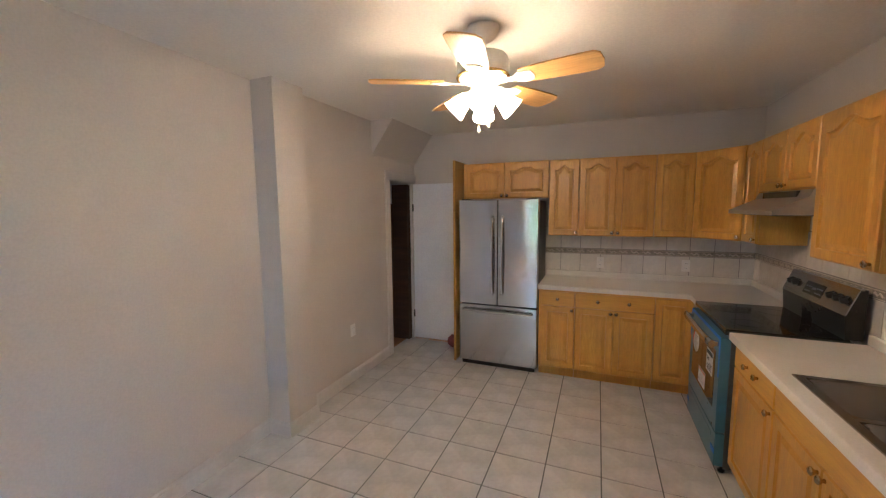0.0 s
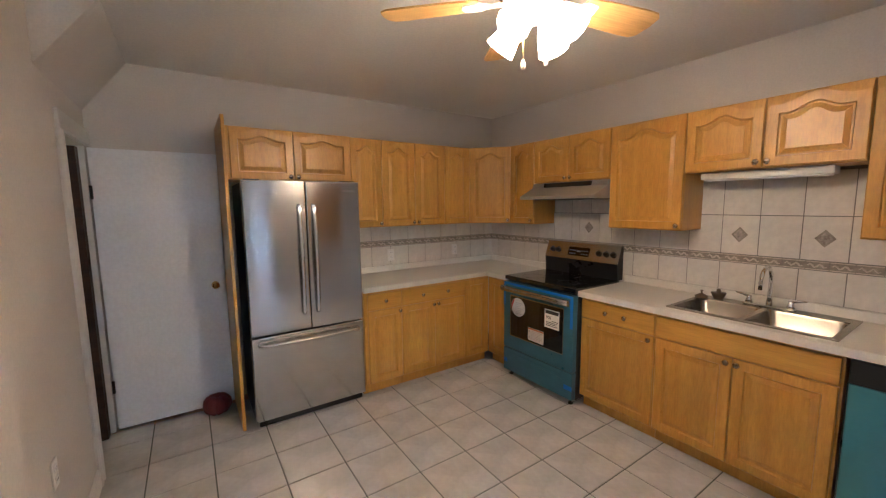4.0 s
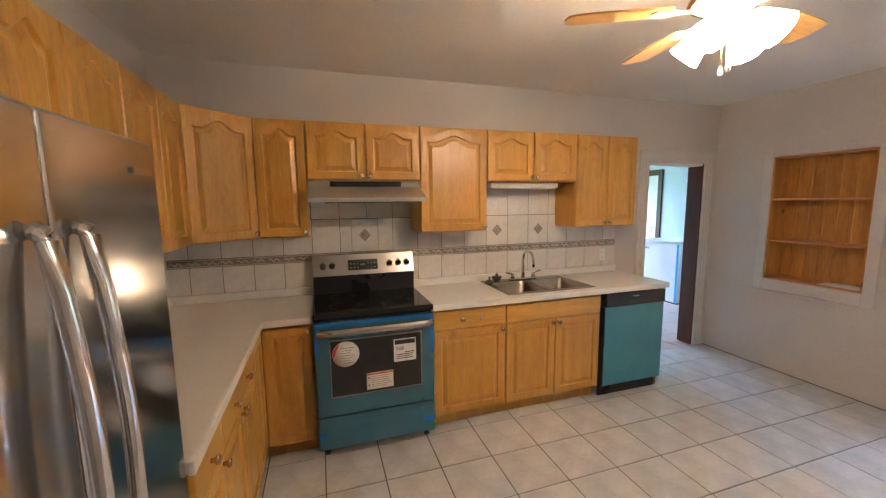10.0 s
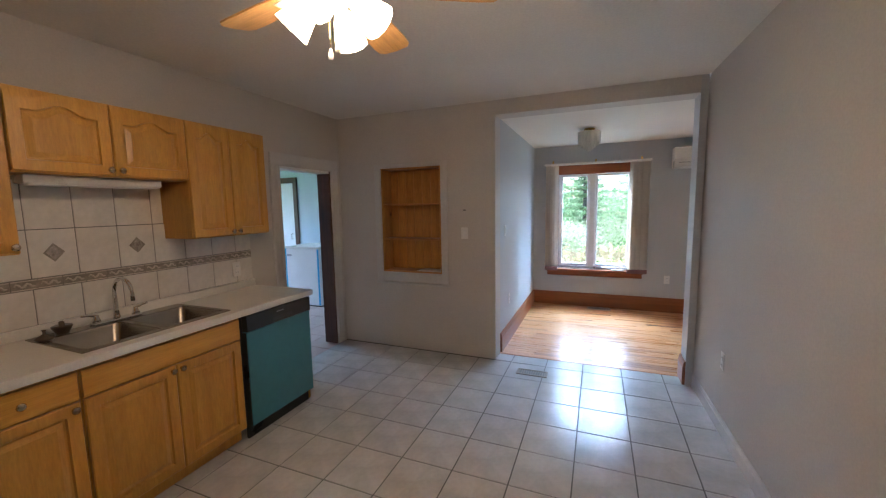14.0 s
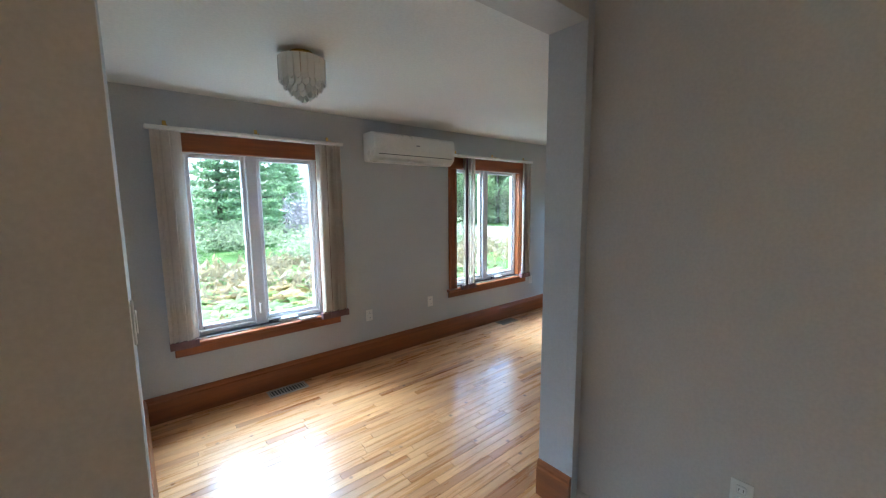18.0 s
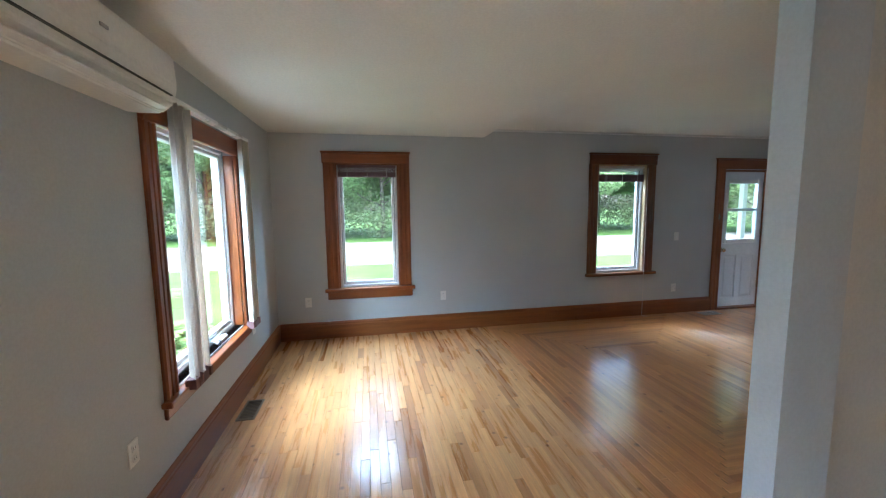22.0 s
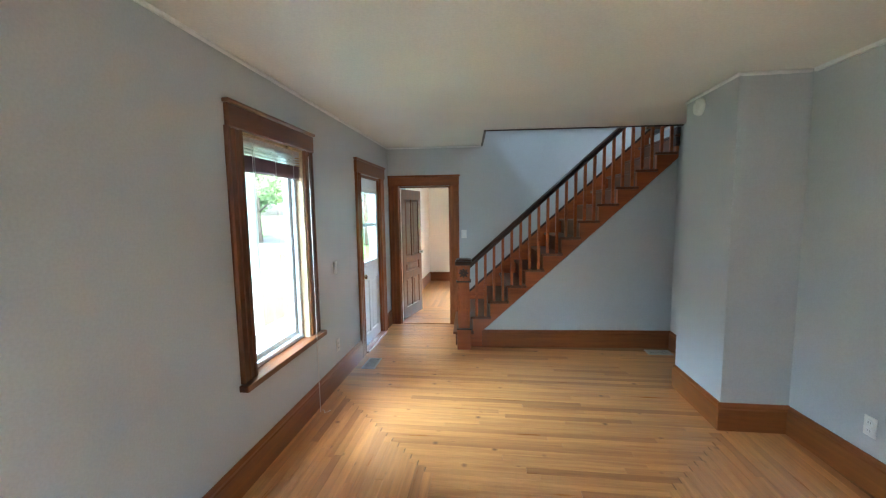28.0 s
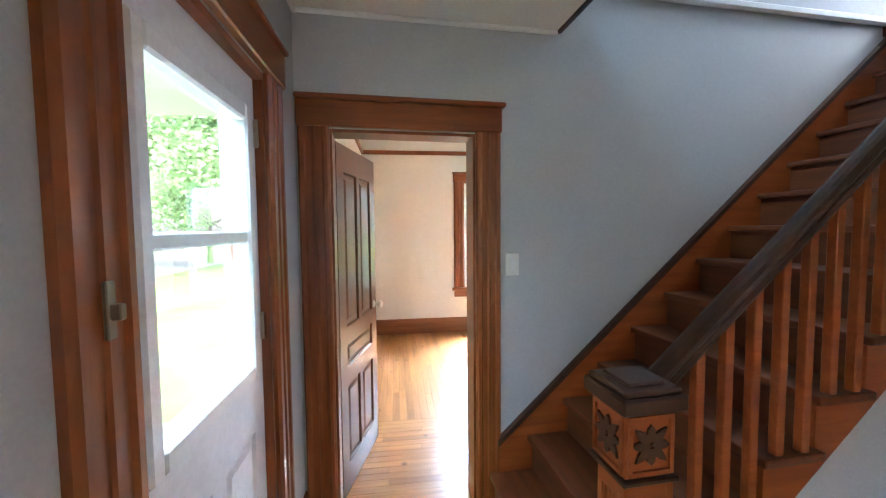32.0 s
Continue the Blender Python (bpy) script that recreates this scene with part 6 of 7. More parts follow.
for dx, dy, zl in ((0.035, -0.02, -0.455), (-0.03, 0.03, -0.465)):
    ch = part("pull_chain", tube(bmesh.new(), [(dx, dy, -0.33), (dx, dy, zl)], 0.0018, 6), BRASS, fan)
    bm = bmesh.new()
    lathe(bm, [(0.0, zl - 0.035), (0.008, zl - 0.032), (0.0085, zl - 0.018), (0.004, zl)], 10, (dx, dy, 0))
    part("pull", bm, FANWHITE, ch)

# ---- things by the cellar door and in the laundry
bm = bmesh.new()
for i in range(9):
    a = 2 * math.pi * i / 9
    tmp = bmesh.new()
    bmesh.ops.create_icosphere(tmp, subdivisions=2, radius=0.055)
    bmesh.ops.transform(tmp, matrix=pose(0.045 * math.cos(a), 0.045 * math.sin(a), 0.07) @ Matrix.Diagonal((1.0, 1.0, 1.25, 1)), verts=tmp.verts)
    me = bpy.data.meshes.new("t")
    tmp.to_mesh(me)
    tmp.free()
    bm.from_mesh(me)
    bpy.data.meshes.remove(me)
for f in bm.faces:
    f.smooth = True
db = solid("cloth_doorstop", bm, RED_CLOTH, "round dark red cloth doorstop on the tiles", "doorstop")
db.matrix_basis = pose(-1.56, 4.10, 0.0)
dl_ = thing("laundry_door", "white door in a dark brown frame", "door", (4.10, -2.55, 0), 180)
part("casing", boxes((-0.42, -0.03, 0, -0.33, 0, 2.02), (0.33, -0.03, 0, 0.42, 0, 2.02), (-0.42, -0.03, 2.02, 0.42, 0, 2.12), bev=0.005), SHADED_TRIM, dl_)
lf = part("leaf", boxes((-0.329, -0.018, 0.01, 0.329, -0.001, 2.018), bev=0.002), WHITE, dl_)
part("handle", tube(bmesh.new(), [(0.27, -0.018, 1.0), (0.27, -0.05, 1.01), (0.27, -0.05, 1.09), (0.27, -0.018, 1.10)], 0.006, 8), NICKEL, lf)
wm = thing("washing_machine", "white top-loading washing machine with blue tape", "washing machine", (2.97, -1.78, 0), 180)
part("cabinet", boxes((-0.345, 0.0, 0.02, 0.345, 0.64, 0.92), bev=0.012, seg=2), WHITE, wm)
part("lid", boxes((-0.34, -0.012, 0.922, 0.34, 0.62, 0.955), bev=0.01, seg=2), PLASTIC, wm)
part("lid_grip", boxes((-0.12, -0.02, 0.925, 0.12, -0.010, 0.938), bev=0.003), PLASTIC, wm)
part("label", boxes((-0.29, -0.003, 0.80, -0.20, -0.0005, 0.83)), GREYINK, wm)
part("tape", boxes((-0.338, -0.003, 0.03, -0.305, -0.0005, 0.92)), TAPE_PALE, wm, "pale blue packing tape")
part("tape", boxes((0.305, -0.003, 0.03, 0.338, -0.0005, 0.92)), TAPE_PALE, wm, "pale blue packing tape")
part("tape", boxes((-0.3475, 0.005, 0.03, -0.3455, 0.05, 0.90)), TAPE_PALE, wm, "pale blue packing tape")
part("foot_skirt", boxes((-0.33, 0.02, 0.0, 0.33, 0.60, 0.02)), BLACK, wm)

# ---- dining ceiling lamp and heat pump
lp = thing("ceiling_lamp", "flush crystal ceiling lamp with a brass cap, unlit", "ceiling lamp", (-1.268, -1.885, ZB))
bm = bmesh.new()
lathe(bm, [(0.012, -0.05), (0.05, -0.03), (0.06, -0.012), (0.06, 0)], 24)
part("cap", bm, BRASS, lp)
bm = bmesh.new()
lathe(bm, [(0.012, -0.10), (0.012, -0.045)], 10)
part("stem", bm, BRASS, lp)
bm = bmesh.new()
lathe(bm, [(0.028, -0.16), (0.032, -0.13), (0.015, -0.10)], 12)
part("bulb", bm, WHITE, lp)
bm = bmesh.new()
lathe(bm, [(0.118, -0.052), (0.118, -0.046), (0.02, -0.046), (0.02, -0.052)], 24)
part("gallery", bm, BRASS, lp)
for ring, (r, n, z0, z1) in enumerate(((0.118, 22, -0.165, -0.035), (0.098, 18, -0.195, -0.14), (0.07, 13, -0.222, -0.17), (0.042, 8, -0.243, -0.195), (0.016, 4, -0.258, -0.22))):
    for i in range(n):
        bm = bmesh.new()
        w = 0.0158 if ring == 0 else 0.0145
        prism(bm, [(-w, z1), (w, z1), (w, z0 + 0.014), (0, z0), (-w, z0 + 0.014)], "y", -0.004, 0.004)
        p = part("crystal", bm, CRYSTAL, lp)
        p.matrix_basis = pose(0, 0, 0, 0, 0, 360 * i / n + ring * 7) @ pose(0, -r, 0)
hp = thing("heat_pump", "white wall-mounted heat pump indoor unit", "air conditioner", (-2.80, YS, 2.0), 180)
bm = bmesh.new()
prism(bm, [(0, 0.005), (0, 0.275), (-0.17, 0.275), (-0.215, 0.25), (-0.222, 0.12), (-0.205, 0.045), (-0.15, 0.0), (-0.05, 0.0)], "x", -0.50, 0.50)
bmesh.ops.bevel(bm, geom=[e for e in bm.edges], offset=0.008, segments=2, affect="EDGES")
hc = part("casing", bm, PLASTIC, hp)
part("air_flap", boxes((-0.44, -0.206, 0.008, 0.44, -0.13, 0.014), bev=0.002), VINYL, hc)
part("flap_gap", boxes((-0.45, -0.2195, 0.068, 0.45, -0.2105, 0.073)), DARKGREY, hc)
part("badge", boxes((-0.02, -0.2245, 0.165, 0.02, -0.2195, 0.177)), GREYINK, hc)

# ---- tiles and boards
def share(name, sx, sy, sz, bev, material):
    return mesh_of(name, boxes((-sx / 2, -sy / 2, 0, sx / 2, sy / 2, sz), bev=bev), material)


TP, GAP = 0.334, 0.007
floor_tile = share("tile", TP - GAP, TP - GAP, 0.006, 0.0015, TILE)
tx0, ty0 = 0.051 - 7 * TP, -0.021 - 3 * TP
for i in range(13):
    for j in range(17):
        x0, x1 = max(tx0 + i * TP + GAP / 2, -2.245), min(tx0 + (i + 1) * TP - GAP / 2, XS - 0.002)
        y0, y1 = max(ty0 + j * TP + GAP / 2, YO2 + 0.035 if (i + 0.5) * TP + tx0 < OPE else YO + 0.002), min(ty0 + (j + 1) * TP - GAP / 2, YKN - 0.002)
        if x1 - x0 < 0.03 or y1 - y0 < 0.03:
            continue
        if x0 > 0.86 and y0 > 0.62 or y0 > 3.75 and x0 > -0.5:
            continue
        if x1 - x0 > TP - GAP - 0.001 and y1 - y0 > TP - GAP - 0.001:
            part_at("tile", floor_tile, FLOOR_K, pose((x0 + x1) / 2, (y0 + y1) / 2, -0.006))
        else:
            part("tile", boxes((x0, y0, -0.006, x1, y1, 0.0), bev=0.0015), TILE, FLOOR_K)
i = int((OPE - tx0) / TP)
part("tile", boxes((tx0 + i * TP + GAP / 2, YO2 + 0.036, -0.006, OPE - 0.001, YO + 0.001, 0.0), bev=0.0015), TILE, FLOOR_K)
solid("opening_threshold", boxes((OPW, YO2 + 0.002, -0.004, OPE, YO2 + 0.036, 0.004), bev=0.002), BOARD_B, "thin wooden strip between tiles and boards", "trim", kind="structure")
laundry_tile = share("tile", 0.327, 0.327, 0.006, 0.0015, LAUNDRY_TILE)
for i in range(11):
    for j in range(13):
        part_at("tile", laundry_tile, FLOOR_LA, pose(XS + 0.165 + i * 0.333, -2.53 + j * 0.333, -0.0065))

# wall tiles: a low row, a relief border, and rows above it up to the cabinets
ZT = [(0.970, 1.157), (1.218, 1.4695), (1.4745, 1.727)]
WT = 0.2023
SPL = thing("backsplash", "cream ceramic tile backsplash with a relief border", "backsplash", (XS, 2.4, 1.1), kind="structure")


def to_spl(bm):
    bmesh.ops.transform(bm, matrix=pose(-XS, -2.4, -1.1), verts=bm.verts)
    return bm


part("grout_bed", to_spl(boxes((XS - 0.005, 0.566, 0.968, XS - 0.0005, YKN - 0.0005, 1.75), (-0.55, YKN - 0.005, 0.968, XS - 0.005, YKN - 0.0005, 1.40))), WGROUT, SPL)
MESHES = {}


def wtile(a0, a1, z0, z1, east, material, thick=0.0045, name="tile"):
    w, h = round(a1 - a0, 4), round(z1 - z0, 4)
    key = (w, h, material.name, thick)
    if key not in MESHES:
        MESHES[key] = mesh_of(name, boxes((-w / 2, -thick, -h / 2, w / 2, 0, h / 2), bev=0.0012), material)
    c, zc = (a0 + a1) / 2, (z0 + z1) / 2
    m = pose(XS - 0.005, c, zc, 0, 0, -90) if east else pose(c, YKN - 0.005, zc)
    return part_at(name, MESHES[key], SPL, pose(-XS, -2.4, -1.1) @ m)


def tile_run(a_lo, a_hi, origin, rows, east, skip=None):
    k0, k1 = math.floor((a_lo - origin) / WT), math.ceil((a_hi - origin) / WT)
    for k in range(k0, k1):
        a0, a1 = max(origin + k * WT + 0.0022, a_lo), min(origin + (k + 1) * WT - 0.0022, a_hi)
        if a1 - a0 < 0.015:
            continue
        for z0, z1 in rows:
            if skip and skip((a0 + a1) / 2, z0):
                continue
            wtile(a0, a1, z0, z1, east, WTILE)


OE = 2.534 - 20 * WT
tile_run(0.568, YKN - 0.006, OE, [ZT[0]], True, lambda a, z: 2.70 < a < 3.25)
tile_run(0.568, YKN - 0.006, OE, [ZT[1]], True, lambda a, z: 2.74 < a < 3.16)
tile_run(1.25, 2.06, OE, [ZT[2]], True)
tile_run(2.56, 3.36, OE, [ZT[2]], True)
c = 2.955
for a0, a1 in ((c - 0.1, c + 0.1), (2.7385, c - 0.103), (c + 0.103, 3.1387)):
    wtile(a0, a1, *ZT[1], True, WTILE)
tile_run(-0.548, XS - 0.006, 0.02 - 8 * WT, [ZT[0], ZT[1]], False)


def diamond(y, z):
    for r, mat_, t in ((0.046, WTILE_BORDER, 0.0012), (0.034, DIAMOND, 0.002)):
        bm = bmesh.new()
        prism(bm, [(y - r, z), (y, z - r * 1.1), (y + r, z), (y, z + r * 1.1)], "x", XS - 0.0095 - t, XS - 0.0094)
        part("diamond_inset", to_spl(bm), mat_, SPL, "grey diamond inset with a marbled middle")


for y in (c, OE + 16.5 * WT, OE + 14.5 * WT):
    diamond(y, 1.345)
bw = 0.1012
relief = bmesh.new()
tube(relief, [(-0.040 + 0.01 * i, -0.006, 0.010 * math.sin(i * 1.5)) for i in range(9)], [0.004, 0.005, 0.006, 0.005, 0.006, 0.005, 0.006, 0.005, 0.004], 6)
box(relief, -0.0495, -0.007, 0.020, 0.0495, -0.004, 0.025)
box(relief, -0.0495, -0.007, -0.025, 0.0495, -0.004, -0.020)
relief_mesh = mesh_of("relief", relief, BORDER_RELIEF)
for east, lo, hi in ((True, 0.568, YKN - 0.012), (False, -0.548, XS - 0.012)):
    n = int((hi - lo) / (bw * 2))
    for i in range(n):
        a0 = lo + (hi - lo) * i / n
        a1 = lo + (hi - lo) * (i + 1) / n
        p = wtile(a0 + 0.001, a1 - 0.001, 1.160, 1.214, east, WTILE_BORDER, 0.005, "border_tile")
        for s in (-0.25, 0.25):
            part_at("relief", relief_mesh, p, pose((a1 - a0) * s, 0, 0))
for y, z, e in ((0.72, 1.075, True), (0.02, 1.07, False), (0.80, 1.07, False)):
    wall_plate(*((XS - 0.0095, y, z, -90) if e else (y, YKN - 0.0095, z, 0)), 0, "cream outlet set into the tiles")

# hardwood: rows along x, with mitred side fields whose boards run along y
BWD = 0.0575
rng = random.Random(7)
CX0, CX1, CY0, CY1 = -4.83, -3.46, 0.40, 1.03


def east_face(y):
    if y < YO2:
        return OPE - 0.002
    if y < CHY:
        return -2.202 + (y - YO2) / (CHY - YO2) * (-0.16) - 0.001
    if y < CHY2:
        return CHX - 0.001
    return -2.41


def cut(a, b, lo, hi):
    out, p = [], a + rng.uniform(-1.0, -0.1)
    while p < b:
        q = p + rng.uniform(lo, hi)
        s, e = max(a, p), min(b, q)
        if e - s > 0.02:
            out.append((s, e))
        p = q
    return out


strips = []
n = int((YN - YS) / BWD)
for k in range(n + 1):
    y0 = YS + k * BWD
    y1 = min(y0 + BWD, YN)
    yc = (y0 + y1) / 2
    dy = max(CY0 - yc, yc - CY1, 0)
    a, b = max(XW, CX0 - dy), min(east_face(yc), CX1 + dy if dy < 1.3 else 9)
    south = yc < YBM
    if STAIR_Y + 0.03 < yc:
        b = min(b, -4.70)
    for s, e in cut(a, b, *((0.25, 1.1) if south else (0.6, 2.2))):
        strips.append((s, e, y0, y1, 0, south))
for side in (0, 1):
    lim = CX0 - XW if side == 0 else 1.11
    for k in range(int(lim / BWD) + 1):
        d0, d1 = k * BWD, min((k + 1) * BWD, lim)
        dc = (d0 + d1) / 2
        x0, x1 = (CX0 - d1, CX0 - d0) if side == 0 else (CX1 + d0, CX1 + d1)
        if side == 1 and x1 > -2.37:
            x1 = -2.37
        if x1 - x0 < 0.012:
            continue
        y0, y1 = CY0 - dc, CY1 + dc
        if side == 1 and x1 > CHX:
            y1 = min(y1, CHY)
        for s, e in cut(y0, y1, 0.6, 2.0):
            strips.append((s, e, x0, x1, 1, False))


def near(s):
    c, w = (s[0] + s[1]) / 2, (s[2] + s[3]) / 2
    x, y = (c, w) if s[4] == 0 else (w, c)
    return min(math.hypot(x + 1.6, y + 2.0), math.hypot(x + 4.4, y - 0.6))


strips.sort(key=near)
rest = {BOARD_A.name: [], BOARD_B.name: []}
for i, (s, e, w0, w1, way, south) in enumerate(strips):
    mat_ = BOARD_A if south else BOARD_B
    L, W = e - s, w1 - w0
    if i < 300:
        bm = boxes((-L / 2 + 0.0004, -W / 2 + 0.0005, -0.012, L / 2 - 0.0004, W / 2 - 0.0005, 0.0), bev=0.0008)
        p = part("floor_board", bm, mat_, FLOOR_L)
        p.matrix_basis = pose((s + e) / 2, (w0 + w1) / 2, 0) if way == 0 else pose((w0 + w1) / 2, (s + e) / 2, 0, 0, 0, 90)
    else:
        rest[mat_.name].append((s, e, w0, w1, way))


def joined(name, mat_, items, parent, label):
    """Boards too many to be objects: loose islands, with their length along local x."""
    for way in (0, 1):
        verts, faces = [], []
        for s, e, w0, w1, wy in items:
            if wy != way:
                continue
            g, h, k = 0.0005, 0.001, len(verts)
            if way:
                w0, w1 = -w1, -w0
            for inset, z in ((0, -0.012), (0, -h), (h, 0.0)):
                verts += [(s + g + inset, w0 + g + inset, z), (e - g - inset, w0 + g + inset, z), (e - g - inset, w1 - g - inset, z), (s + g + inset, w1 - g - inset, z)]
            faces += [(k + 8, k + 9, k + 10, k + 11)]
            for r in (0, 4):
                faces += [(k + r + i, k + r + (i + 1) % 4, k + r + 4 + (i + 1) % 4, k + r + 4 + i) for i in range(4)]
        if not verts:
            continue
        me = bpy.data.meshes.new(name)
        me.from_pydata(verts, [], faces)
        me.materials.append(mat_)
        o = new(name, me)
        o.parent = parent
        o.matrix_basis = pose(0, 0, 0, 0, 0, 90 if way else 0)
        tagged(o, label, kind="stuff")


joined("floor_boards", BOARD_A, rest[BOARD_A.name], FLOOR_L, "pale hardwood strips with many tones")
joined("floor_boards", BOARD_B, rest[BOARD_B.name], FLOOR_L, "amber hardwood strips laid in a mitred pattern")
far = []
YJ = YN + 1.0
for k in range(int((YJ - YN) / BWD)):
    y0 = YN + 0.02 + k * BWD
    for s, e in cut(XW + 0.012, -1.3, 0.6, 2.0):
        far.append((s, e, y0, y0 + BWD, 0))
YJ = YN + 0.02 + int((YJ - YN) / BWD) * BWD
for k in range(int((-1.3 - XW) / BWD)):
    x0 = XW + 0.012 + k * BWD
    for s, e in cut(YJ, FY, 0.6, 2.0):
        far.append((s, e, x0, x0 + BWD, 1))
joined("floor_boards", BOARD_B, far, FLOOR_F, "amber hardwood strips in the back room")

# ---- outside: lawn, road, porch, trees, ferns
solid("ground", boxes((-400, -400, -1.2, 400, 400, -0.62)), GRASS, "mown green lawn round the house", "ground", kind="structure")
solid("road", boxes((-26.0, -300, -0.62, -16.2, 300, -0.6)), ROAD, "pale gravel road beyond the lawn", "road", kind="structure")
rr = random.Random(11)


def leaf_cloud(name, blobs, count, size, mat_, droop=0.0, long=1.6):
    """Many small leaves scattered in ragged blobs (centre, radii)."""
    verts, faces = [], []
    total = sum(b[1][0] * b[1][1] * b[1][2] for b in blobs)
    for c, r in blobs:
        for _ in range(int(count * r[0] * r[1] * r[2] / total) + 1):
            d = Vector((rr.gauss(0, 1), rr.gauss(0, 1), rr.gauss(0, 1))).normalized() * (rr.random() ** 0.45)
            p = Vector(c) + Vector((d.x * r[0], d.y * r[1], d.z * r[2]))
            a = Vector((rr.gauss(0, 1), rr.gauss(0, 1), rr.gauss(0, 0.6) - droop)).normalized()
            b = a.cross(Vector((rr.gauss(0, 1), rr.gauss(0, 1), rr.gauss(0, 1)))).normalized()
            s = size * rr.uniform(0.6, 1.4)
            k = len(verts)
            verts += [p - a * s * long * 0.5, p + b * s * 0.5 - a * s * 0.1, p + a * s * long * 0.5, p - b * s * 0.5 - a * s * 0.1]
            faces.append((k, k + 1, k + 2, k + 3))
    me = bpy.data.meshes.new(name)
    me.from_pydata(verts, [], faces)
    me.materials.append(mat_)
    return me


def broad_tree(h, label):
    t = thing("tree", label, "tree", (0, 0, -0.62), 0, "trees beyond the lawn")
    part("trunk", tube(bmesh.new(), [(0, 0, -0.1), (0.05, 0, h * 0.2), (0.0, 0.08, h * 0.45), (0.1, 0, h * 0.8)], [0.2, 0.15, 0.11, 0.03], 10), BARK, t)
    blobs = []
    for i in range(9):
        a, z = i * 2.4 + rr.random(), h * rr.uniform(0.16, 0.75)
        e = (math.cos(a) * h * 0.26, math.sin(a) * h * 0.26, z + h * 0.1)
        part("limb", tube(bmesh.new(), [(0, 0, z * 0.75), (e[0] * 0.5, e[1] * 0.5, z * 0.95), e], [0.07, 0.05, 0.015], 6), BARK, t)
        blobs.append((e, (h * rr.uniform(0.12, 0.2), h * rr.uniform(0.12, 0.2), h * rr.uniform(0.09, 0.15))))
    blobs += [((rr.uniform(-1, 1) * h * 0.12, rr.uniform(-1, 1) * h * 0.12, h * z), (h * 0.18, h * 0.18, h * 0.13)) for z in (0.55, 0.72, 0.86)]
    part("crown", leaf_cloud("crown", blobs, 26000, h * 0.0125, LEAF), LEAF, t)
    return t


def conifer(h, label):
    t = thing("conifer", label, "tree", (0, 0, -0.62), 0, "conifers behind the ferns")
    part("trunk", tube(bmesh.new(), [(0, 0, -0.1), (0.03, 0.02, h * 0.5), (0, 0, h)], [0.16, 0.1, 0.015], 8), BARK, t)
    blobs = []
    for k in range(15):
        z = h * (0.11 + 0.87 * k / 15)
        reach = h * 0.27 * (1 - (k / 15) ** 1.4) + 0.18
        for b in range(5):
            a = b * 1.257 + k * 0.8 + rr.uniform(-0.35, 0.35)
            rch = reach * rr.uniform(0.6, 1.15)
            for f in (0.35, 0.7, 1.0):
                e = (math.cos(a) * rch * f, math.sin(a) * rch * f, z + rch * 0.16 * f)
                w = h * 0.042 * (1.25 - 0.5 * f) * rr.uniform(0.8, 1.3)
                blobs.append((e, (w * 1.3, w * 1.3, w * 0.55)))
            if k % 3 == 0:
                part("limb", tube(bmesh.new(), [(0, 0, z - 0.05), (math.cos(a) * rch * 0.9, math.sin(a) * rch * 0.9, z + rch * 0.13)], [0.035, 0.008], 5), BARK, t)
    part("crown", leaf_cloud("crown", blobs, 8500, h * 0.0115, NEEDLE, 0.0, 2.6), NEEDLE, t)
    return t


bt = [broad_tree(13.0, "leafy green roadside tree with a ragged crown"), broad_tree(11.0, "bushy green roadside tree")]
bt[0].matrix_basis, bt[1].matrix_basis = pose(-31, -6, -0.62), pose(-29.5, 4.5, -0.62, 0, 0, 40)
for x, y, k, rz in ((-26, -14, 1, 70), (-23, -1, 1, 130), (-27, 1.5, 0, 20), (-25, 9, 0, 200), (-23, 14, 1, 250), (-28, 19, 0, 310), (-24, -20, 0, 100), (-29, -10, 1, 10), (-27, -27, 1, 60), (-29, 12, 1, 33), (-22, 24, 0, 160), (-15, 26, 1, 190), (-6, 24, 0, 210), (-26, -34, 0, 45), (-19, -30, 1, 95)):
    copy_thing(bt[1 - k], pose(x - 11, y + 3.7, -0.62, 0, 0, rz + 77))
    copy_thing(bt[k], pose(x - 7, y, -0.62, 0, 0, rz))
cf = [conifer(9.0, "tall dark green conifer"), conifer(6.5, "young dark green conifer")]
cf[0].matrix_basis, cf[1].matrix_basis = pose(-6.6, -24.0, -0.62), pose(-0.7, -20.5, -0.62)
for x, y, k, rz in ((-4.4, -23.0, 0, 140), (-11.6, -33, 1, 60), (-9.0, -27, 1, 200), (3.8, -22, 0, 80), (7.0, -17, 1, 30), (2.0, -25, 0, 300), (9.5, -19, 0, 250)):
    copy_thing(cf[k], pose(x, y, -0.62, 0, 0, rz))

# a bare grey shrub among the ferns
bare = thing("shrub", "bare grey twiggy shrub standing in the meadow", "shrub", (-6.4, -15.6, -0.62))
for i in range(9):
    a, r = i * 2.4, 0.5 + 0.09 * i
    part("stem", tube(bmesh.new(), [(0, 0, 0), (math.cos(a) * r * 0.4, math.sin(a) * r * 0.4, 1.1), (math.cos(a) * r, math.sin(a) * r, 2.0 + 0.06 * i)], [0.03, 0.02, 0.006], 5), TWIG, bare)
part("twigs", leaf_cloud("twigs", [((math.cos(i * 2.4) * 0.6, math.sin(i * 2.4) * 0.6, 1.3 + 0.1 * i), (0.55, 0.55, 0.6)) for i in range(9)], 1500, 0.03, TWIG, -0.4, 12.0), TWIG, bare)

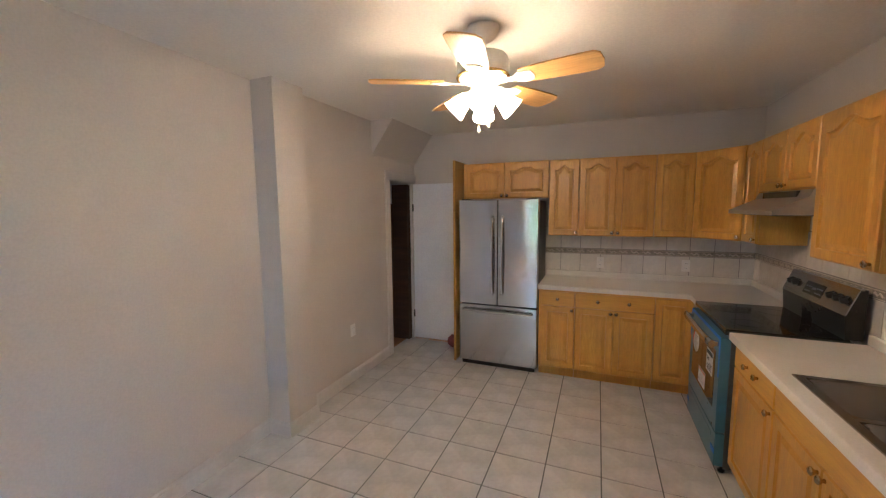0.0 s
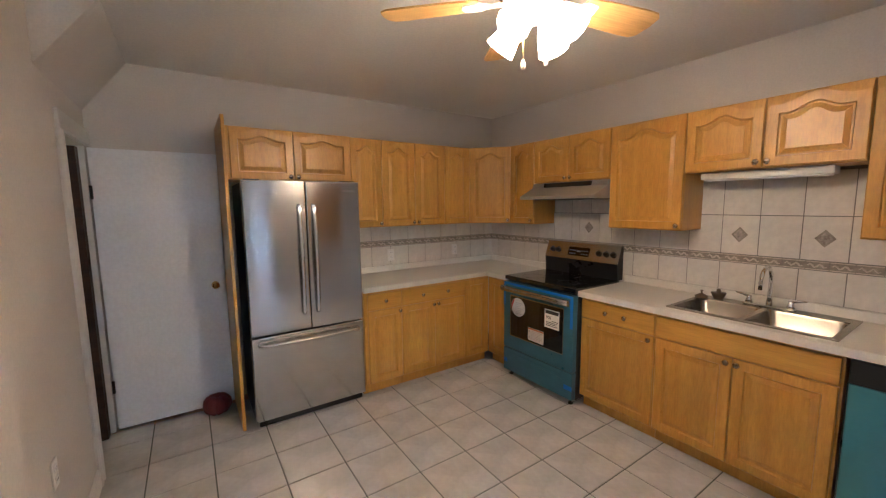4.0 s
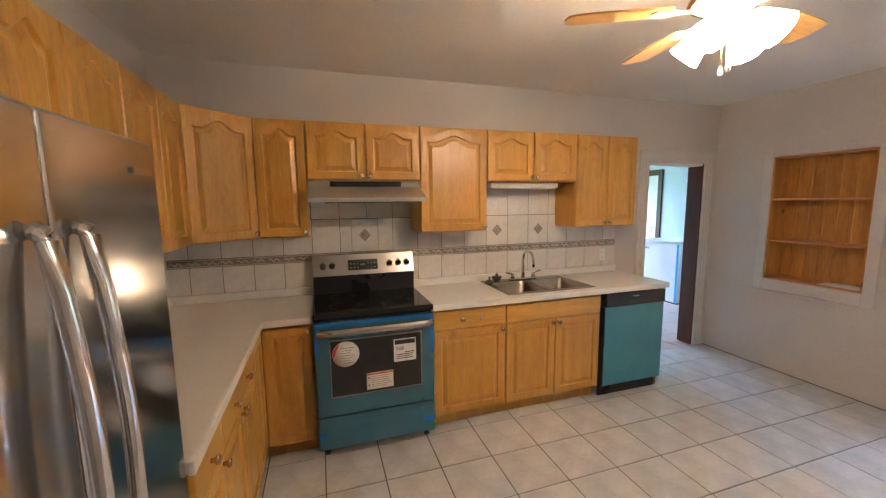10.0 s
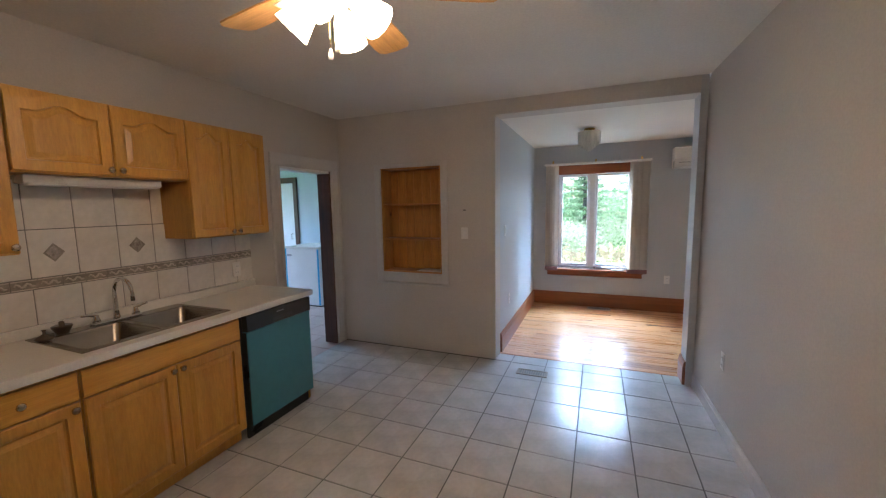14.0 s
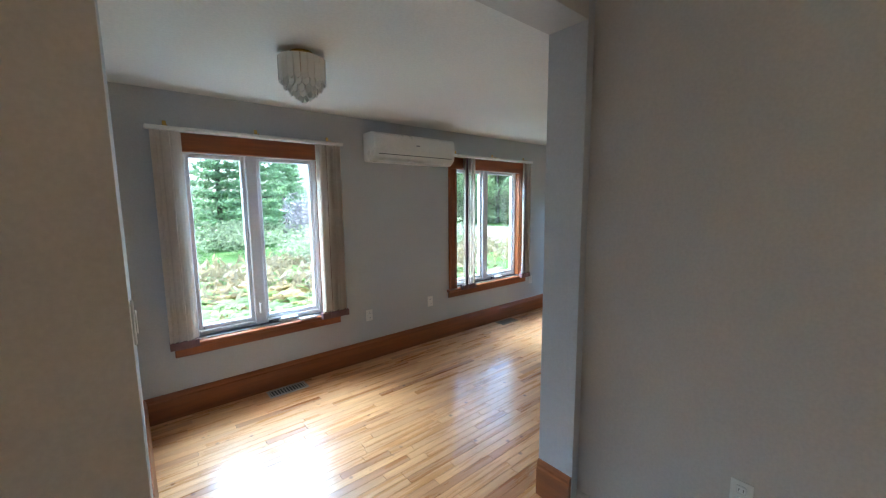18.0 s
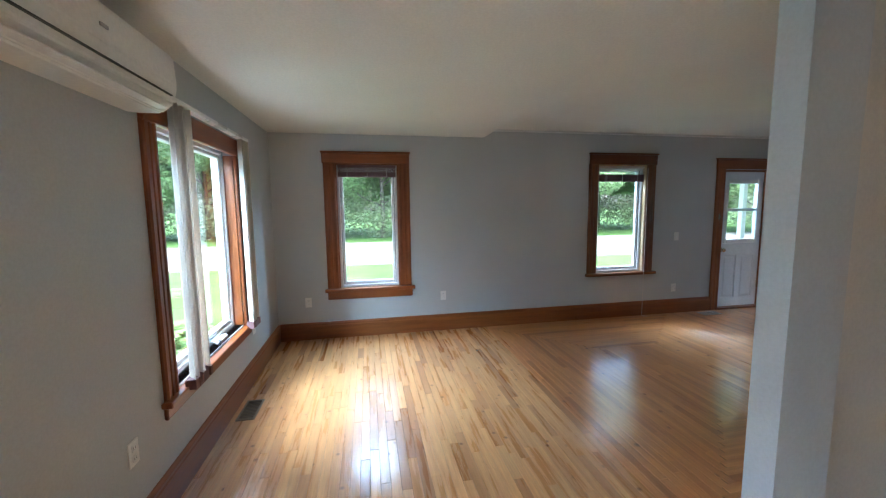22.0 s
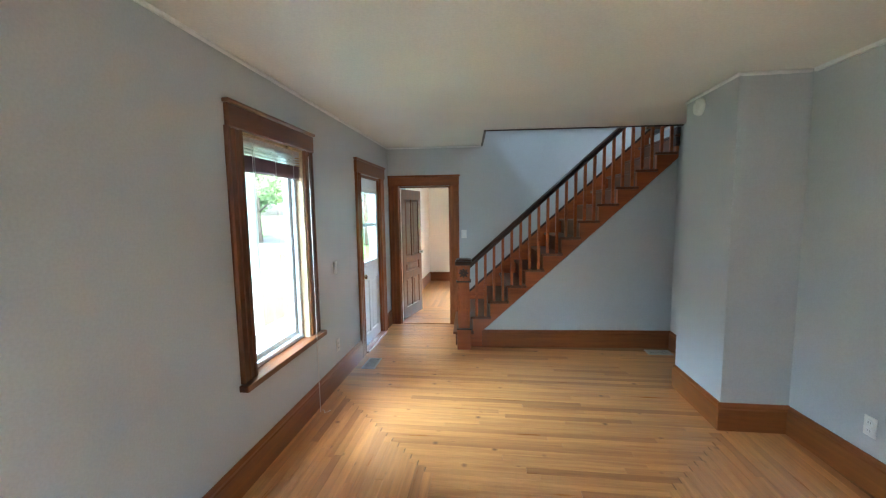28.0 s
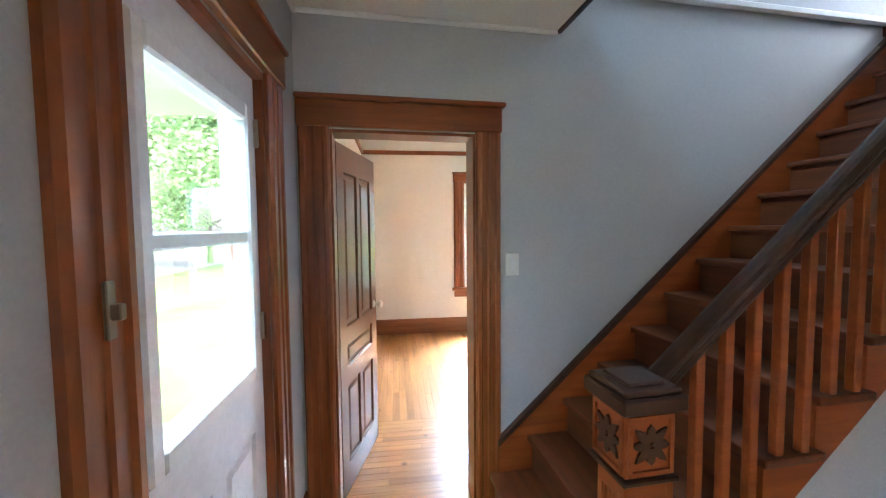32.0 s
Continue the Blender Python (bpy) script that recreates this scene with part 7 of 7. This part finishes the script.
# ferns and meadow below the south windows
verts, faces, dried = [], [], []
for _ in range(2000):
    x, y = rr.uniform(-7.5, 3.5), -3.9 - abs(rr.gauss(0, 2.4))
    base_h = 0.22 + 0.28 * rr.random() + (0.16 if y < -5 else 0)
    dry = int(rr.random() < (0.05 if y > -5.5 else 0.3))
    for b in range(5):
        a = rr.uniform(0, 6.28)
        ln = base_h * rr.uniform(0.8, 1.3)
        side = Vector((-math.sin(a), math.cos(a), 0))
        prev = None
        for s in range(9):
            f = s / 8
            p = Vector((x + math.cos(a) * ln * f * 0.8, y + math.sin(a) * ln * f * 0.8, -0.62 + base_h * (1.7 * f - 0.9 * f * f)))
            w = 0.10 * base_h * math.sin(math.pi * (0.15 + 0.85 * (1 - f))) + 0.004
            k = len(verts)
            if s:
                d = (p - last) * 0.75
                for sg in (-1, 1):
                    j = len(verts)
                    verts += [last, last + side * sg * w * 2.2 + d * 0.4 + Vector((0, 0, -0.02)), last + side * sg * w * 1.6 + d, p]
                    faces.append((j, j + 1, j + 2, j + 3))
                    dried.append(dry)
            last = p
me = bpy.data.meshes.new("ferns")
me.from_pydata(verts, [], faces)
me.materials.append(FERN)
me.materials.append(DRY_FERN)
me.polygons.foreach_set("material_index", dried)
tagged(new("ferns", me), "thick green ferns below the windows", "ferns", kind="stuff")
me = leaf_cloud("meadow", [((rr.uniform(-14, 8), rr.uniform(-13, -8.0), -0.35), (1.2, 1.0, 0.45)) for _ in range(60)], 9000, 0.10, DRY, -0.8, 3.0)
tagged(new("meadow_stems", me), "pale dry meadow stems behind the ferns", "meadow", kind="stuff")
me = leaf_cloud("shrubs", [((rr.uniform(-16, 9), rr.uniform(-21, -11), 0.1), (1.2, 1.0, 0.75)) for _ in range(44)], 26000, 0.085, PALE_LEAF)
tagged(new("shrubs", me), "low pale green shrubs at the edge of the meadow", "shrubs", kind="stuff")
me = leaf_cloud("hedge", [((rr.uniform(-37, -28.5), rr.uniform(-45, 40), 1.0), (1.9, 1.9, 1.9)) for _ in range(90)], 70000, 0.12, PALE_LEAF)
tagged(new("hedgerow", me), "pale green undergrowth below the roadside trees", "hedge", kind="stuff")

me = leaf_cloud("far_shrubs", [((rr.uniform(-40, 6), rr.uniform(-44, -34), 0.9), (2.4, 1.6, 1.9)) for _ in range(60)], 30000, 0.22, PALE_LEAF)
tagged(new("far_shrubs", me), "tall pale green bushes across the far meadow", "shrubs", kind="stuff")

# porch along the front
porch = thing("porch", "weathered wooden porch with a white board ceiling", "porch", (-6.9, 3.0, -0.3))
def to_p(bm):
    bmesh.ops.transform(bm, matrix=pose(6.9, -3.0, 0.3), verts=bm.verts)
    return bm
for i in range(24):
    y = 2.236 + i * 0.142
    part("deck_board", to_p(boxes((-7.96, y, -0.16, XW - T - 0.03, y + 0.137, -0.12), bev=0.003)), DECK, porch)
part("joist", to_p(boxes((-7.85, 2.26, -0.6, -7.80, 5.58, -0.16), (-6.2, 2.26, -0.6, -6.15, 5.58, -0.16))), DECK, porch)
for i in range(14):
    x = XW - T - 0.02 - i * 0.15
    part("ceiling_board", to_p(boxes((x - 0.147, 2.15, 2.52, x, 6.0, 2.54))), WHITE, porch)
part("roof", to_p(boxes((-8.2, 2.1, 2.54, XW - T - 0.01, 6.05, 2.66))), WHITE, porch)
part("fascia", to_p(boxes((-8.2, 2.1, 2.36, -8.15, 6.05, 2.54))), WHITE, porch)
for y in (3.85, 5.5):
    part("post", to_p(boxes((-7.85, y - 0.05, -0.12, -7.75, y + 0.05, 2.52), bev=0.006)), WHITE, porch)
